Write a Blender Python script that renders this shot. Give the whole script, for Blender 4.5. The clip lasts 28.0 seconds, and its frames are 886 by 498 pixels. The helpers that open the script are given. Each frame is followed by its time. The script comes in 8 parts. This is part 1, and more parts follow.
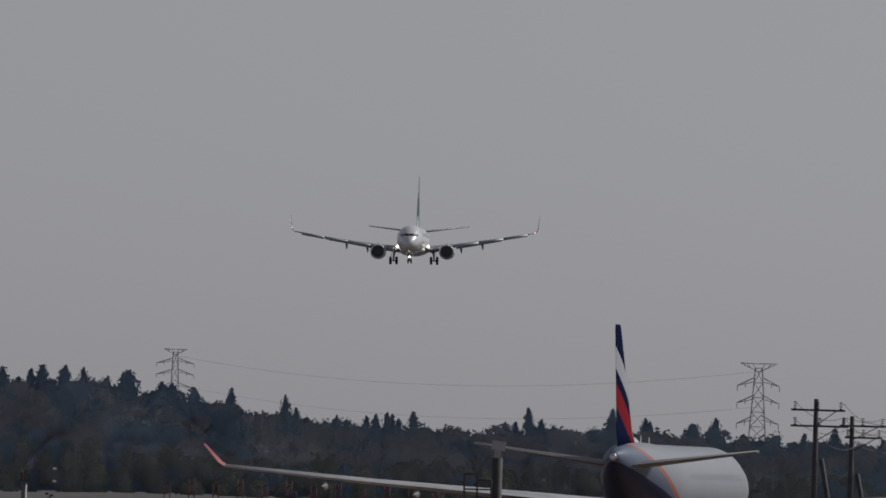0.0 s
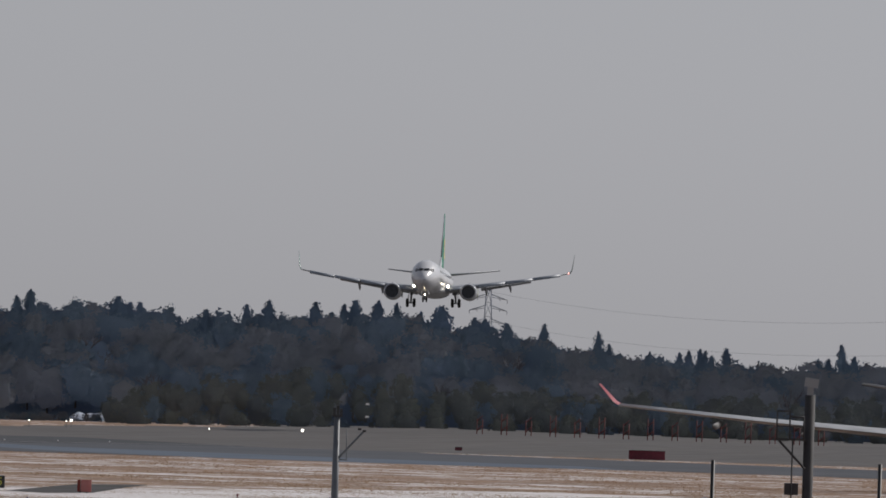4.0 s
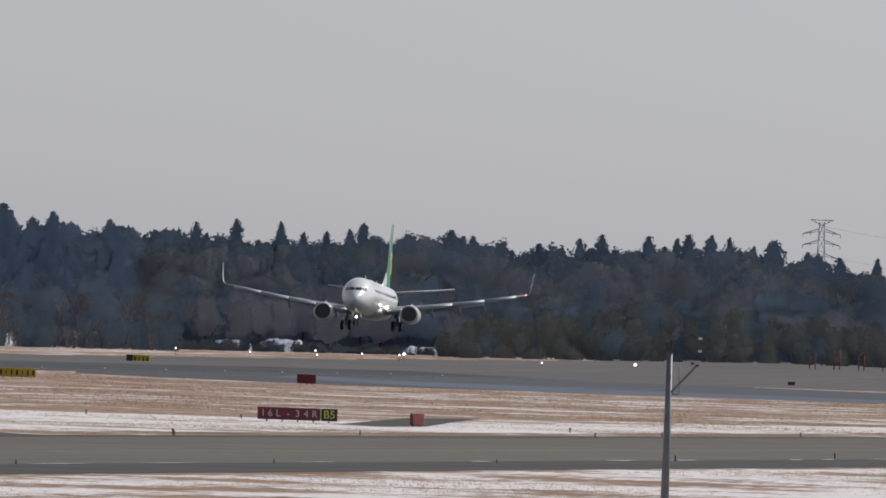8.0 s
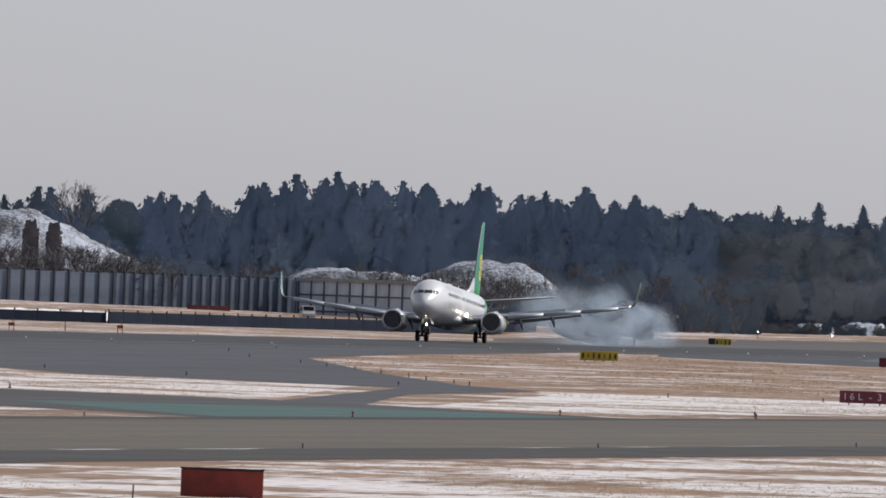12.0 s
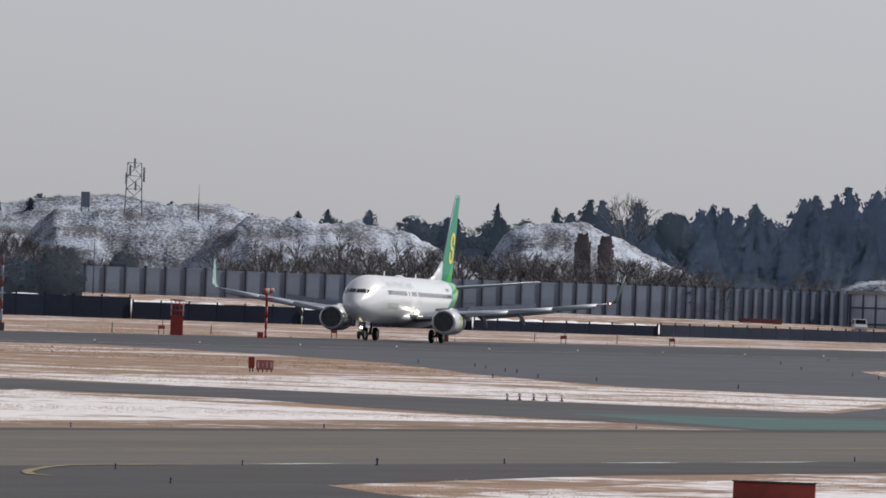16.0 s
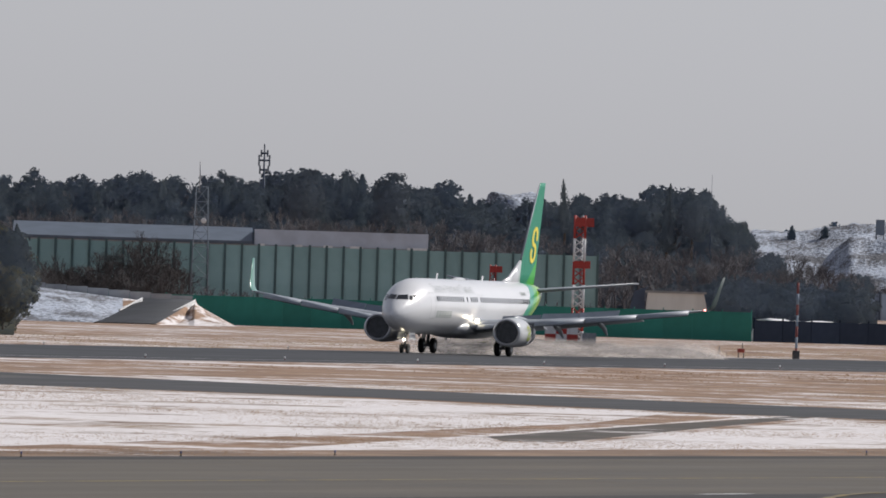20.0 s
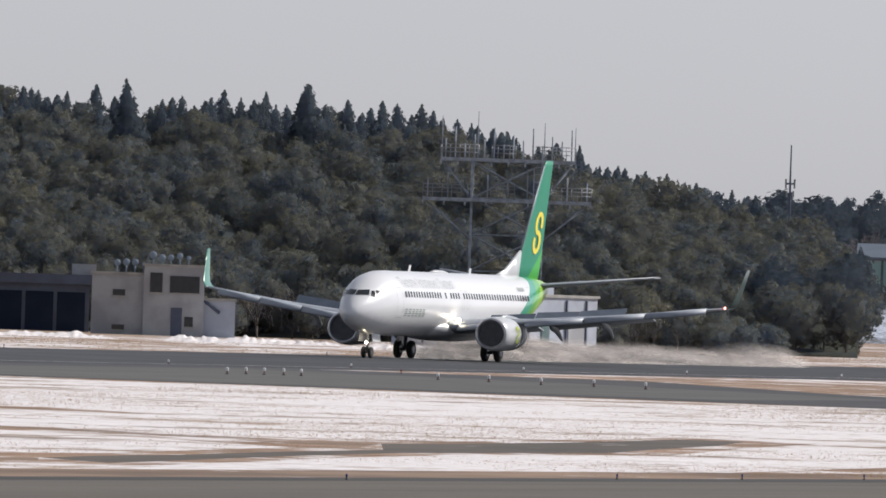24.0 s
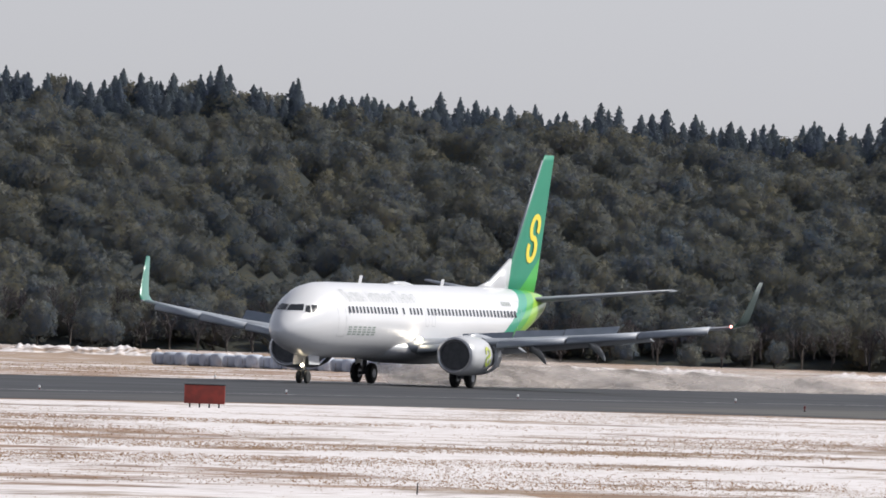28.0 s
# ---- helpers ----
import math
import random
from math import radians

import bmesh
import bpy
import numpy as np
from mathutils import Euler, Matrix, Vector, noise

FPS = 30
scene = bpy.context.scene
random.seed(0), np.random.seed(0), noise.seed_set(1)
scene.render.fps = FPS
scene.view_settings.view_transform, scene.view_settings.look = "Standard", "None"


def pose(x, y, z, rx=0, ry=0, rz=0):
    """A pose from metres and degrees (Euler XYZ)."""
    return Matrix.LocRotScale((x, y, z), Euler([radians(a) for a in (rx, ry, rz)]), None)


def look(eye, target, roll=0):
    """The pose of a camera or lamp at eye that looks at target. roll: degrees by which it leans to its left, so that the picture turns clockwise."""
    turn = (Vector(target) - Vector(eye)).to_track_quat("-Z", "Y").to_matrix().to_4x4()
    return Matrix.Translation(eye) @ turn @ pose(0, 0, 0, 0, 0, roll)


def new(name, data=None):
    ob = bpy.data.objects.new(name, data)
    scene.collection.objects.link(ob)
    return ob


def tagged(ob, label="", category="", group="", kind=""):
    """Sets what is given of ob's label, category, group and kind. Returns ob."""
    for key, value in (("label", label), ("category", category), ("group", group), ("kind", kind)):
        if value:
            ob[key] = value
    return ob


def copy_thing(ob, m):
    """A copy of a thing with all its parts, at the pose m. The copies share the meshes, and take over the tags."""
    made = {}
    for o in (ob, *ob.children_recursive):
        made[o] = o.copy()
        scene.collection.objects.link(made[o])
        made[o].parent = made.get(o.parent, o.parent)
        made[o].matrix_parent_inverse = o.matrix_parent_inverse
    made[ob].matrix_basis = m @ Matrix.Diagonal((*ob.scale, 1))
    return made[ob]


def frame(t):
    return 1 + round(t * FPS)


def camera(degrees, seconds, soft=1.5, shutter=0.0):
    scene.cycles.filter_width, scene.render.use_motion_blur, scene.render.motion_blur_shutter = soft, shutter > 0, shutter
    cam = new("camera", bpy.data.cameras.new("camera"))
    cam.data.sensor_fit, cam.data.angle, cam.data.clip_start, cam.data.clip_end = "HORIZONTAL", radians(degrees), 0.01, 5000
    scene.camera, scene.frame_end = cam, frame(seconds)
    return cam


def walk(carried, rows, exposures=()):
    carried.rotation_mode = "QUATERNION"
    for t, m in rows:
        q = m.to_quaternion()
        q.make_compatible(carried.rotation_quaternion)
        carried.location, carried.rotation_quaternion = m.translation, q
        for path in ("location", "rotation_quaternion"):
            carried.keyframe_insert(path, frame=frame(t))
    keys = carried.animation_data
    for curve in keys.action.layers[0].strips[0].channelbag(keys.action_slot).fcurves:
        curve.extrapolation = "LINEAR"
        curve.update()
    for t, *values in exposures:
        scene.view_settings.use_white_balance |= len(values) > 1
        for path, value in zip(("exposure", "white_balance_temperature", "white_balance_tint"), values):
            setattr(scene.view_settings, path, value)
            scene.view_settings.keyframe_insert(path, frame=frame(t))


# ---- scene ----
cam = camera(2.8515, 28.0, soft=1.7)
EYE = Vector((0, 0, 5.0))


def aim(yaw, pitch, lean):
    """The camera on its tripod: yaw to the left of the runway's line, pitch and lean, in degrees."""
    a, e = radians(yaw), radians(pitch)
    return look(EYE, EYE + 100 * Vector((-math.sin(a) * math.cos(e), math.cos(a) * math.cos(e), math.sin(e))), lean)


PATH = [
    (0, 8.2850, 0.7456, 1.692), (0.5, 8.3682, 0.7188, 1.755), (1, 8.4788, 0.6843, 1.766), (1.5, 8.5916, 0.6459, 1.724),
    (2, 8.7071, 0.6326, 1.660), (2.5, 8.8388, 0.6296, 1.652), (3, 8.9899, 0.5957, 1.717), (3.5, 9.1474, 0.5400, 1.820),
    (5.5, 9.6247, 0.4569, 1.998), (6, 9.7361, 0.4022, 2.072), (6.5, 9.8682, 0.3431, 2.130), (7, 10.0167, 0.3135, 2.105),
    (7.5, 10.1601, 0.2783, 2.065), (8, 10.3515, 0.2618, 2.020), (8.5, 10.7468, 0.2141, 1.992), (9, 11.0654, 0.1872, 2.003),
    (9.5, 11.3161, 0.1853, 1.951), (10, 11.4654, 0.1913, 1.906), (10.5, 11.5714, 0.1643, 1.947), (11, 11.7545, 0.1505, 2.009),
    (11.5, 11.9900, 0.1560, 2.048), (12, 12.2223, 0.1428, 2.065), (12.5, 12.4469, 0.1293, 2.031), (14.5, 13.2862, 0.1032, 2.057),
    (15, 13.5168, 0.1040, 1.986), (15.5, 13.7751, 0.1156, 2.013), (16, 13.9991, 0.1220, 2.046), (16.5, 14.2046, 0.1451, 1.982),
    (17, 14.4565, 0.1445, 1.967), (17.5, 14.7482, 0.1432, 1.943), (18, 15.0775, 0.1697, 1.889), (18.5, 15.4763, 0.1952, 1.848),
    (19, 15.8757, 0.1706, 1.869), (19.5, 16.2320, 0.1291, 1.885), (20, 16.5592, 0.1275, 1.793), (20.5, 16.9046, 0.1404, 1.717),
    (22.5, 18.1873, 0.1139, 1.951), (23, 18.6135, 0.1257, 1.964), (23.5, 19.0030, 0.1097, 1.980), (24, 19.2757, 0.1118, 1.995),
    (24.5, 19.5360, 0.1072, 1.998), (25, 19.8813, 0.1034, 2.004), (25.5, 20.2766, 0.1200, 2.001), (26, 20.6765, 0.1118, 1.986),
    (26.5, 21.0882, 0.1347, 1.940), (27, 21.5376, 0.1528, 1.888), (27.5, 21.9559, 0.1438, 1.869), (28, 22.3844, 0.1590, 1.869),
]
EXPOSURE = [(0, -0.85), (3, -0.6), (5.5, -0.4), (8, -0.12), (11, 0.0), (20, 0.02), (23, 0.16), (25, 0.32), (28, 0.36)]
walk(cam, [(t, aim(*a)) for t, *a in PATH], EXPOSURE)

# ---- light ----
SUN_FROM = 45      # degrees to the right of the runway's line
SUN_UP = 36
world = bpy.data.worlds.new("sky")
scene.world = world
world.use_nodes = True
wn = world.node_tree.nodes
sky = wn.new("ShaderNodeTexSky")
sky.sky_type = "NISHITA"
sky.sun_disc = False
sky.sun_elevation = radians(SUN_UP)
sky.sun_rotation = radians(SUN_FROM)
sky.altitude = 40
sky.air_density = 1.0
sky.dust_density = 0.6
sky.ozone_density = 1.0
wn["Background"].inputs[1].default_value = 0.079
veil = wn.new("ShaderNodeHueSaturation")   # thin high haze pales the sky
veil.inputs["Saturation"].default_value = 0.22
cool = wn.new("ShaderNodeMix")
cool.data_type, cool.blend_type = "RGBA", "MULTIPLY"
cool.inputs[0].default_value = 1.0
cool.inputs[7].default_value = (0.95, 0.975, 1.10, 1)
world.node_tree.links.new(sky.outputs[0], veil.inputs["Color"])
world.node_tree.links.new(veil.outputs[0], cool.inputs[6])
world.node_tree.links.new(cool.outputs[2], wn["Background"].inputs[0])
sun = new("sun", bpy.data.lights.new("sun", "SUN"))
sun.data.energy = 4.0
sun.data.angle = radians(0.53)
sun.data.color = (1.0, 0.955, 0.905)
a_, e_ = radians(SUN_FROM), radians(SUN_UP)
sun.matrix_world = look(Vector((math.sin(a_) * math.cos(e_), math.cos(a_) * math.cos(e_), math.sin(e_))) * 500, (0, 0, 0))

# ---- materials ----
def material(name, base, rough=0.6, metal=0.0, other=None, scale=1.0, mix=(0.4, 0.6), bump=0.0, detail=4.0, stretch=(1, 1, 1),
             emit=None, power=0.0, coat=0.0, island=0.0, pick=0.0, coords="Object"):
    """A node material: base mottled with another colour by noise, with fine relief."""
    m = bpy.data.materials.new(name)
    m.use_nodes = True
    n, l = m.node_tree.nodes, m.node_tree.links
    b = n["Principled BSDF"]
    b.inputs["Base Color"].default_value = (*base, 1)
    b.inputs["Roughness"].default_value = rough
    b.inputs["Metallic"].default_value = metal
    b.inputs["Coat Weight"].default_value = coat
    if other or bump:
        tc, mp, nz = n.new("ShaderNodeTexCoord"), n.new("ShaderNodeMapping"), n.new("ShaderNodeTexNoise")
        mp.inputs["Scale"].default_value = stretch
        nz.inputs["Scale"].default_value, nz.inputs["Detail"].default_value = scale, detail
        l.new(tc.outputs[coords], mp.inputs[0])
        l.new(mp.outputs[0], nz.inputs["Vector"])
        if other:
            rp = n.new("ShaderNodeValToRGB")
            rp.color_ramp.elements[0].position, rp.color_ramp.elements[1].position = mix
            rp.color_ramp.elements[0].color, rp.color_ramp.elements[1].color = (*base, 1), (*other, 1)
            l.new(nz.outputs["Fac"], rp.inputs[0])
            col = rp.outputs[0]
            if island or pick:
                hv = n.new("ShaderNodeHueSaturation")
                mr = n.new("ShaderNodeMapRange")
                amount = island or pick
                mr.inputs["To Min"].default_value, mr.inputs["To Max"].default_value = 1 - amount, 1 + amount
                l.new(n.new("ShaderNodeNewGeometry").outputs["Random Per Island"] if island else n.new("ShaderNodeObjectInfo").outputs["Random"], mr.inputs[0])
                l.new(mr.outputs[0], hv.inputs["Value"])
                l.new(col, hv.inputs["Color"])
                col = hv.outputs[0]
            l.new(col, b.inputs["Base Color"])
        if bump:
            bp = n.new("ShaderNodeBump")
            bp.inputs["Strength"].default_value = bump
            bp.inputs["Distance"].default_value = 0.05
            l.new(nz.outputs["Fac"], bp.inputs["Height"])
            l.new(bp.outputs[0], b.inputs["Normal"])
    if emit:
        b.inputs["Emission Color"].default_value = (*emit, 1)
        b.inputs["Emission Strength"].default_value = power
    return m


def math_node(n, l, op, a, b=None, c=None):
    q = n.new("ShaderNodeMath")
    q.operation = op
    for i, v in enumerate((a, b, c)):
        if v is None:
            continue
        if isinstance(v, (int, float)):
            q.inputs[i].default_value = v
        else:
            l.new(v, q.inputs[i])
    return q.outputs[0]


def mix_node(n, l, fac, a, b):
    q = n.new("ShaderNodeMix")
    q.data_type = "RGBA"
    for s, v in ((q.inputs[0], fac), (q.inputs[6], a), (q.inputs[7], b)):
        if isinstance(v, tuple):
            s.default_value = (*v, 1)
        else:
            l.new(v, s)
    return q.outputs[2]


def noise_node(n, l, vec, scale, detail=4.0, stretch=(1, 1, 1), shift=(0, 0, 0)):
    mp, nz = n.new("ShaderNodeMapping"), n.new("ShaderNodeTexNoise")
    mp.inputs["Scale"].default_value, mp.inputs["Location"].default_value = stretch, shift
    nz.inputs["Scale"].default_value, nz.inputs["Detail"].default_value = scale, detail
    l.new(vec, mp.inputs[0])
    l.new(mp.outputs[0], nz.inputs["Vector"])
    return nz.outputs["Fac"]


def ground_material(name, cover, dark=(0.145, 0.083, 0.047), light=(0.318, 0.198, 0.124)):
    """Dry winter turf with a broken, wind-streaked cover of old snow; cover from 0 to 1."""
    m = bpy.data.materials.new(name)
    m.use_nodes = True
    n, l = m.node_tree.nodes, m.node_tree.links
    b = n["Principled BSDF"]
    pos = n.new("ShaderNodeNewGeometry").outputs["Position"]
    big = noise_node(n, l, pos, 1.0, 3, (0.016, 0.010, 1))
    streak = noise_node(n, l, pos, 1.0, 5, (0.11, 0.055, 1), (7.7, 3.1, 0))
    mid = noise_node(n, l, pos, 1.0, 6, (0.20, 0.085, 1))
    fine = noise_node(n, l, pos, 1.0, 5, (2.2, 0.30, 1), (3.3, 0.7, 0))
    tone = noise_node(n, l, pos, 1.0, 6, (0.22, 0.075, 1), (1.3, 9.4, 0))
    tone = math_node(n, l, "MULTIPLY_ADD", math_node(n, l, "SUBTRACT", tone, 0.5), 3.2, 0.5)
    tone = math_node(n, l, "MINIMUM", math_node(n, l, "MAXIMUM", tone, 0.0), 1.0)
    tone = math_node(n, l, "MULTIPLY_ADD", math_node(n, l, "SUBTRACT", fine, 0.5), 1.1, tone)
    turf = mix_node(n, l, tone, dark, light)
    turf = mix_node(n, l, math_node(n, l, "MULTIPLY", streak, 0.30), turf, light)
    snow = mix_node(n, l, mid, (0.85, 0.82, 0.83), (0.64, 0.60, 0.60))
    grit = noise_node(n, l, pos, 1.0, 3, (3.2, 0.5, 1), (5.1, 2.2, 0))
    grit = math_node(n, l, "MINIMUM", math_node(n, l, "MAXIMUM", math_node(n, l, "MULTIPLY", math_node(n, l, "SUBTRACT", grit, 0.48), 5.0), 0.0), 0.52)
    snow = mix_node(n, l, grit, snow, (0.50, 0.44, 0.40))
    f = math_node(n, l, "MULTIPLY_ADD", streak, 1.0, math_node(n, l, "MULTIPLY", big, 0.55))
    f = math_node(n, l, "MULTIPLY_ADD", mid, 0.85, f)
    f = math_node(n, l, "MULTIPLY_ADD", fine, 0.75, f)
    f = math_node(n, l, "SUBTRACT", f, 1.575 + 0.62 * (0.5 - cover))
    f = math_node(n, l, "MULTIPLY_ADD", f, 6.5, 0.5)
    f = math_node(n, l, "MINIMUM", math_node(n, l, "MAXIMUM", f, 0.0), 1.0)
    l.new(mix_node(n, l, f, turf, snow), b.inputs["Base Color"])
    b.inputs["Roughness"].default_value = 0.85
    return m


def asphalt_material(name, base, light):
    """Worn asphalt: long tyre-swept streaks, blotches and fine grain."""
    m = bpy.data.materials.new(name)
    m.use_nodes = True
    n, l = m.node_tree.nodes, m.node_tree.links
    b = n["Principled BSDF"]
    pos = n.new("ShaderNodeNewGeometry").outputs["Position"]
    big = noise_node(n, l, pos, 0.05, 4, (1.0, 0.12, 1))
    streak = noise_node(n, l, pos, 1.0, 4, (0.45, 0.012, 1), (4.1, 0.3, 0))
    blot = noise_node(n, l, pos, 1.0, 5, (0.30, 0.07, 1), (1.7, 8.3, 0))
    fine = noise_node(n, l, pos, 2.5, 4, (1, 0.3, 1))
    f = math_node(n, l, "MULTIPLY_ADD", math_node(n, l, "SUBTRACT", streak, 0.5), 1.3, big)
    f = math_node(n, l, "MULTIPLY_ADD", math_node(n, l, "SUBTRACT", blot, 0.5), 1.0, f)
    f = math_node(n, l, "MINIMUM", math_node(n, l, "MAXIMUM", f, 0.0), 1.0)
    c = mix_node(n, l, f, base, light)
    c = mix_node(n, l, math_node(n, l, "MULTIPLY", fine, 0.5), c, base)
    l.new(c, b.inputs["Base Color"])
    l.new(math_node(n, l, "MULTIPLY_ADD", blot, 0.5, 0.45), b.inputs["Roughness"])
    b.inputs["Specular IOR Level"].default_value = 0.3
    return m


def leaf_material(name, dark, light, scale, fine=0.0, own=0.25, spread=5.0, relief=0.0, lean=(0, 0, 0.85), thin=0.15):
    """Foliage: matt and mottled. own and lean: shares of each tuft's true normal and of a common bend that flattens its
    shading; spread: how far light wanders within a crown; thin: what shines through.
    """
    m = bpy.data.materials.new(name)
    m.use_nodes = True
    n, l = m.node_tree.nodes, m.node_tree.links
    b = n["Principled BSDF"]
    geo = n.new("ShaderNodeNewGeometry")
    nz = noise_node(n, l, geo.outputs["Position"], scale, 4)
    f = math_node(n, l, "MULTIPLY_ADD", math_node(n, l, "SUBTRACT", nz, 0.5), 1.6, 0.5)
    if fine:
        f = math_node(n, l, "MULTIPLY_ADD", math_node(n, l, "SUBTRACT", noise_node(n, l, geo.outputs["Position"], 1.6, 3), 0.5), fine, f)
    f = math_node(n, l, "MULTIPLY_ADD", math_node(n, l, "SUBTRACT", geo.outputs["Random Per Island"], 0.5), 0.3, f)
    f = math_node(n, l, "MINIMUM", math_node(n, l, "MAXIMUM", f, 0.0), 1.0)
    c = mix_node(n, l, f, dark, light)
    l.new(c, b.inputs["Base Color"])
    b.inputs["Roughness"].default_value = 0.9
    b.inputs["Specular IOR Level"].default_value = 0.1
    b.subsurface_method = "BURLEY"      # light spreads within a crown from leaf to leaf
    b.inputs["Subsurface Weight"].default_value = 1.0
    b.inputs["Subsurface Radius"].default_value = (1.0, 1.0, 1.25)
    b.inputs["Subsurface Scale"].default_value = spread
    way = geo.outputs["Normal"]
    if relief:
        bp = n.new("ShaderNodeBump")
        bp.inputs["Strength"].default_value, bp.inputs["Distance"].default_value = relief, 0.35
        l.new(noise_node(n, l, geo.outputs["Position"], 2.6, 3), bp.inputs["Height"])
        way = bp.outputs[0]
    soft, lift, nrm = n.new("ShaderNodeVectorMath"), n.new("ShaderNodeVectorMath"), n.new("ShaderNodeVectorMath")
    soft.operation, lift.operation, nrm.operation = "SCALE", "ADD", "NORMALIZE"
    soft.inputs["Scale"].default_value = own
    l.new(way, soft.inputs[0])
    l.new(soft.outputs[0], lift.inputs[0])
    lift.inputs[1].default_value = lean
    l.new(lift.outputs[0], nrm.inputs[0])
    l.new(nrm.outputs[0], b.inputs["Normal"])
    tr, mx = n.new("ShaderNodeBsdfTranslucent"), n.new("ShaderNodeMixShader")
    l.new(c, tr.inputs[0])
    mx.inputs[0].default_value = thin
    l.new(b.outputs[0], mx.inputs[1])
    l.new(tr.outputs[0], mx.inputs[2])
    l.new(mx.outputs[0], n["Material Output"].inputs[0])
    return m


M_TURF = ground_material("turf_with_old_snow", 0.31)
M_THINSNOW = ground_material("thin_snow_on_turf", 0.60)
M_SNOWFIELD = ground_material("snow_field", 0.72, (0.15, 0.10, 0.07), (0.36, 0.265, 0.19))
M_STREAKED = ground_material("streaked_snow_field", 0.585)
M_TRACK = ground_material("muddy_snowy_track", 0.05, (0.042, 0.034, 0.028), (0.095, 0.078, 0.062))
M_VERGESNOW = ground_material("trampled_snow", 0.44)
M_ASPHALT = asphalt_material("asphalt", (0.038, 0.038, 0.040), (0.085, 0.083, 0.083))
M_SHOULDER = asphalt_material("sooty_shoulder_asphalt", (0.030, 0.027, 0.024), (0.072, 0.066, 0.060))
M_GREYPAVE = asphalt_material("grey_brown_shoulder_asphalt", (0.075, 0.073, 0.066), (0.12, 0.116, 0.105))
M_RUNWAY = asphalt_material("runway_asphalt", (0.024, 0.026, 0.030), (0.064, 0.065, 0.070))
M_TAXI = asphalt_material("taxiway_asphalt", (0.078, 0.068, 0.054), (0.160, 0.140, 0.112))
M_WHITE = material("aircraft_white_paint", (0.53, 0.54, 0.555), 0.28, other=(0.45, 0.46, 0.48), scale=0.35, mix=(0.45, 0.8), coat=0.3)
M_SLAT = material("pale_slat_paint", (0.29, 0.32, 0.365), 0.45, other=(0.25, 0.275, 0.315), scale=0.8)
M_SPOILER = material("spoiler_grey_paint", (0.20, 0.23, 0.28), 0.5, other=(0.16, 0.19, 0.23), scale=0.8)
M_GREYWING = material("wing_grey_paint", (0.31, 0.335, 0.37), 0.38, other=(0.255, 0.275, 0.305), scale=0.8)
M_GREEN = material("green_paint", (0.016, 0.19, 0.112), 0.3, coat=0.8, other=(0.02, 0.22, 0.13), scale=0.4)
M_YELLOW = material("yellow_paint", (0.75, 0.62, 0.03), 0.35)
M_METAL = material("bare_metal", (0.62, 0.62, 0.64), 0.28, 1.0, other=(0.5, 0.5, 0.52), scale=3)
M_DARK = material("dark_inlet", (0.040, 0.043, 0.050), 0.6, other=(0.06, 0.063, 0.07), scale=4)
M_TYRE = material("tyre_rubber", (0.018, 0.018, 0.018), 0.85, other=(0.03, 0.03, 0.03), scale=8)
M_GLASS = material("dark_window_glass", (0.015, 0.018, 0.022), 0.12, other=(0.02, 0.022, 0.026), scale=2)
M_LAMP = material("lit_landing_lamp", (1, 0.9, 0.75), 0.3, emit=(1.0, 0.85, 0.62), power=22)
M_CREAM = material("wing_tip_lamp", (1, 0.5, 0.45), 0.3, emit=(1.0, 0.35, 0.3), power=6)
M_GREYTEXT = material("grey_lettering", (0.36, 0.39, 0.38), 0.4)
M_SEAM = material("door_seam_grey", (0.45, 0.46, 0.47), 0.4)
M_GREENTEXT = material("green_lettering", (0.24, 0.30, 0.27), 0.4)
M_SILVER = material("silver_paint", (0.55, 0.56, 0.58), 0.32, 0.35, other=(0.5, 0.51, 0.54), scale=0.4)
M_REDTIP = material("red_winglet_paint", (0.45, 0.06, 0.06), 0.35, other=(0.4, 0.05, 0.05), scale=1)
M_SIGNRED = material("red_sign_paint", (0.27, 0.034, 0.022), 0.6, other=(0.20, 0.03, 0.02), scale=3)
M_BLACK = material("black_paint", (0.018, 0.018, 0.02), 0.5, other=(0.03, 0.03, 0.032), scale=5)
M_PALESTEEL = material("pale_galvanised_steel", (0.36, 0.40, 0.46), 0.7, 0.0, other=(0.24, 0.26, 0.29), scale=2)
M_WALLPOST = material("grey_wall_post", (0.070, 0.088, 0.125), 0.8, 0.0, other=(0.055, 0.07, 0.10), scale=0.6)
M_FADEDSTEEL = material("weathered_blue_grey_steel", (0.17, 0.20, 0.24), 0.7, 0.0, other=(0.13, 0.155, 0.19), scale=2)
M_STEEL = material("galvanised_steel", (0.30, 0.31, 0.33), 0.5, 0.6, other=(0.22, 0.23, 0.25), scale=6)
M_CONCRETE = material("concrete", (0.36, 0.35, 0.33), 0.85, other=(0.27, 0.265, 0.25), scale=0.8, bump=0.2)
M_DRYBANK = ground_material("dry_grass_bank", 0.30, (0.20, 0.13, 0.085), (0.38, 0.27, 0.185))
M_BARETURF = ground_material("bare_turf", 0.13, (0.105, 0.067, 0.043), (0.27, 0.178, 0.118))
M_BLUEASPHALT = asphalt_material("blue_grey_asphalt", (0.042, 0.045, 0.053), (0.096, 0.100, 0.113))
M_FARFIELD = asphalt_material("grey_brown_far_ground", (0.068, 0.063, 0.060), (0.150, 0.134, 0.122))
# the sky mirrored in the wet is put into this blue base
M_WETSKY = asphalt_material("wet_asphalt_with_painted_sky", (0.072, 0.096, 0.132), (0.120, 0.152, 0.195))
M_GREENPAVE = asphalt_material("green_coated_asphalt", (0.044, 0.102, 0.093), (0.068, 0.125, 0.116))
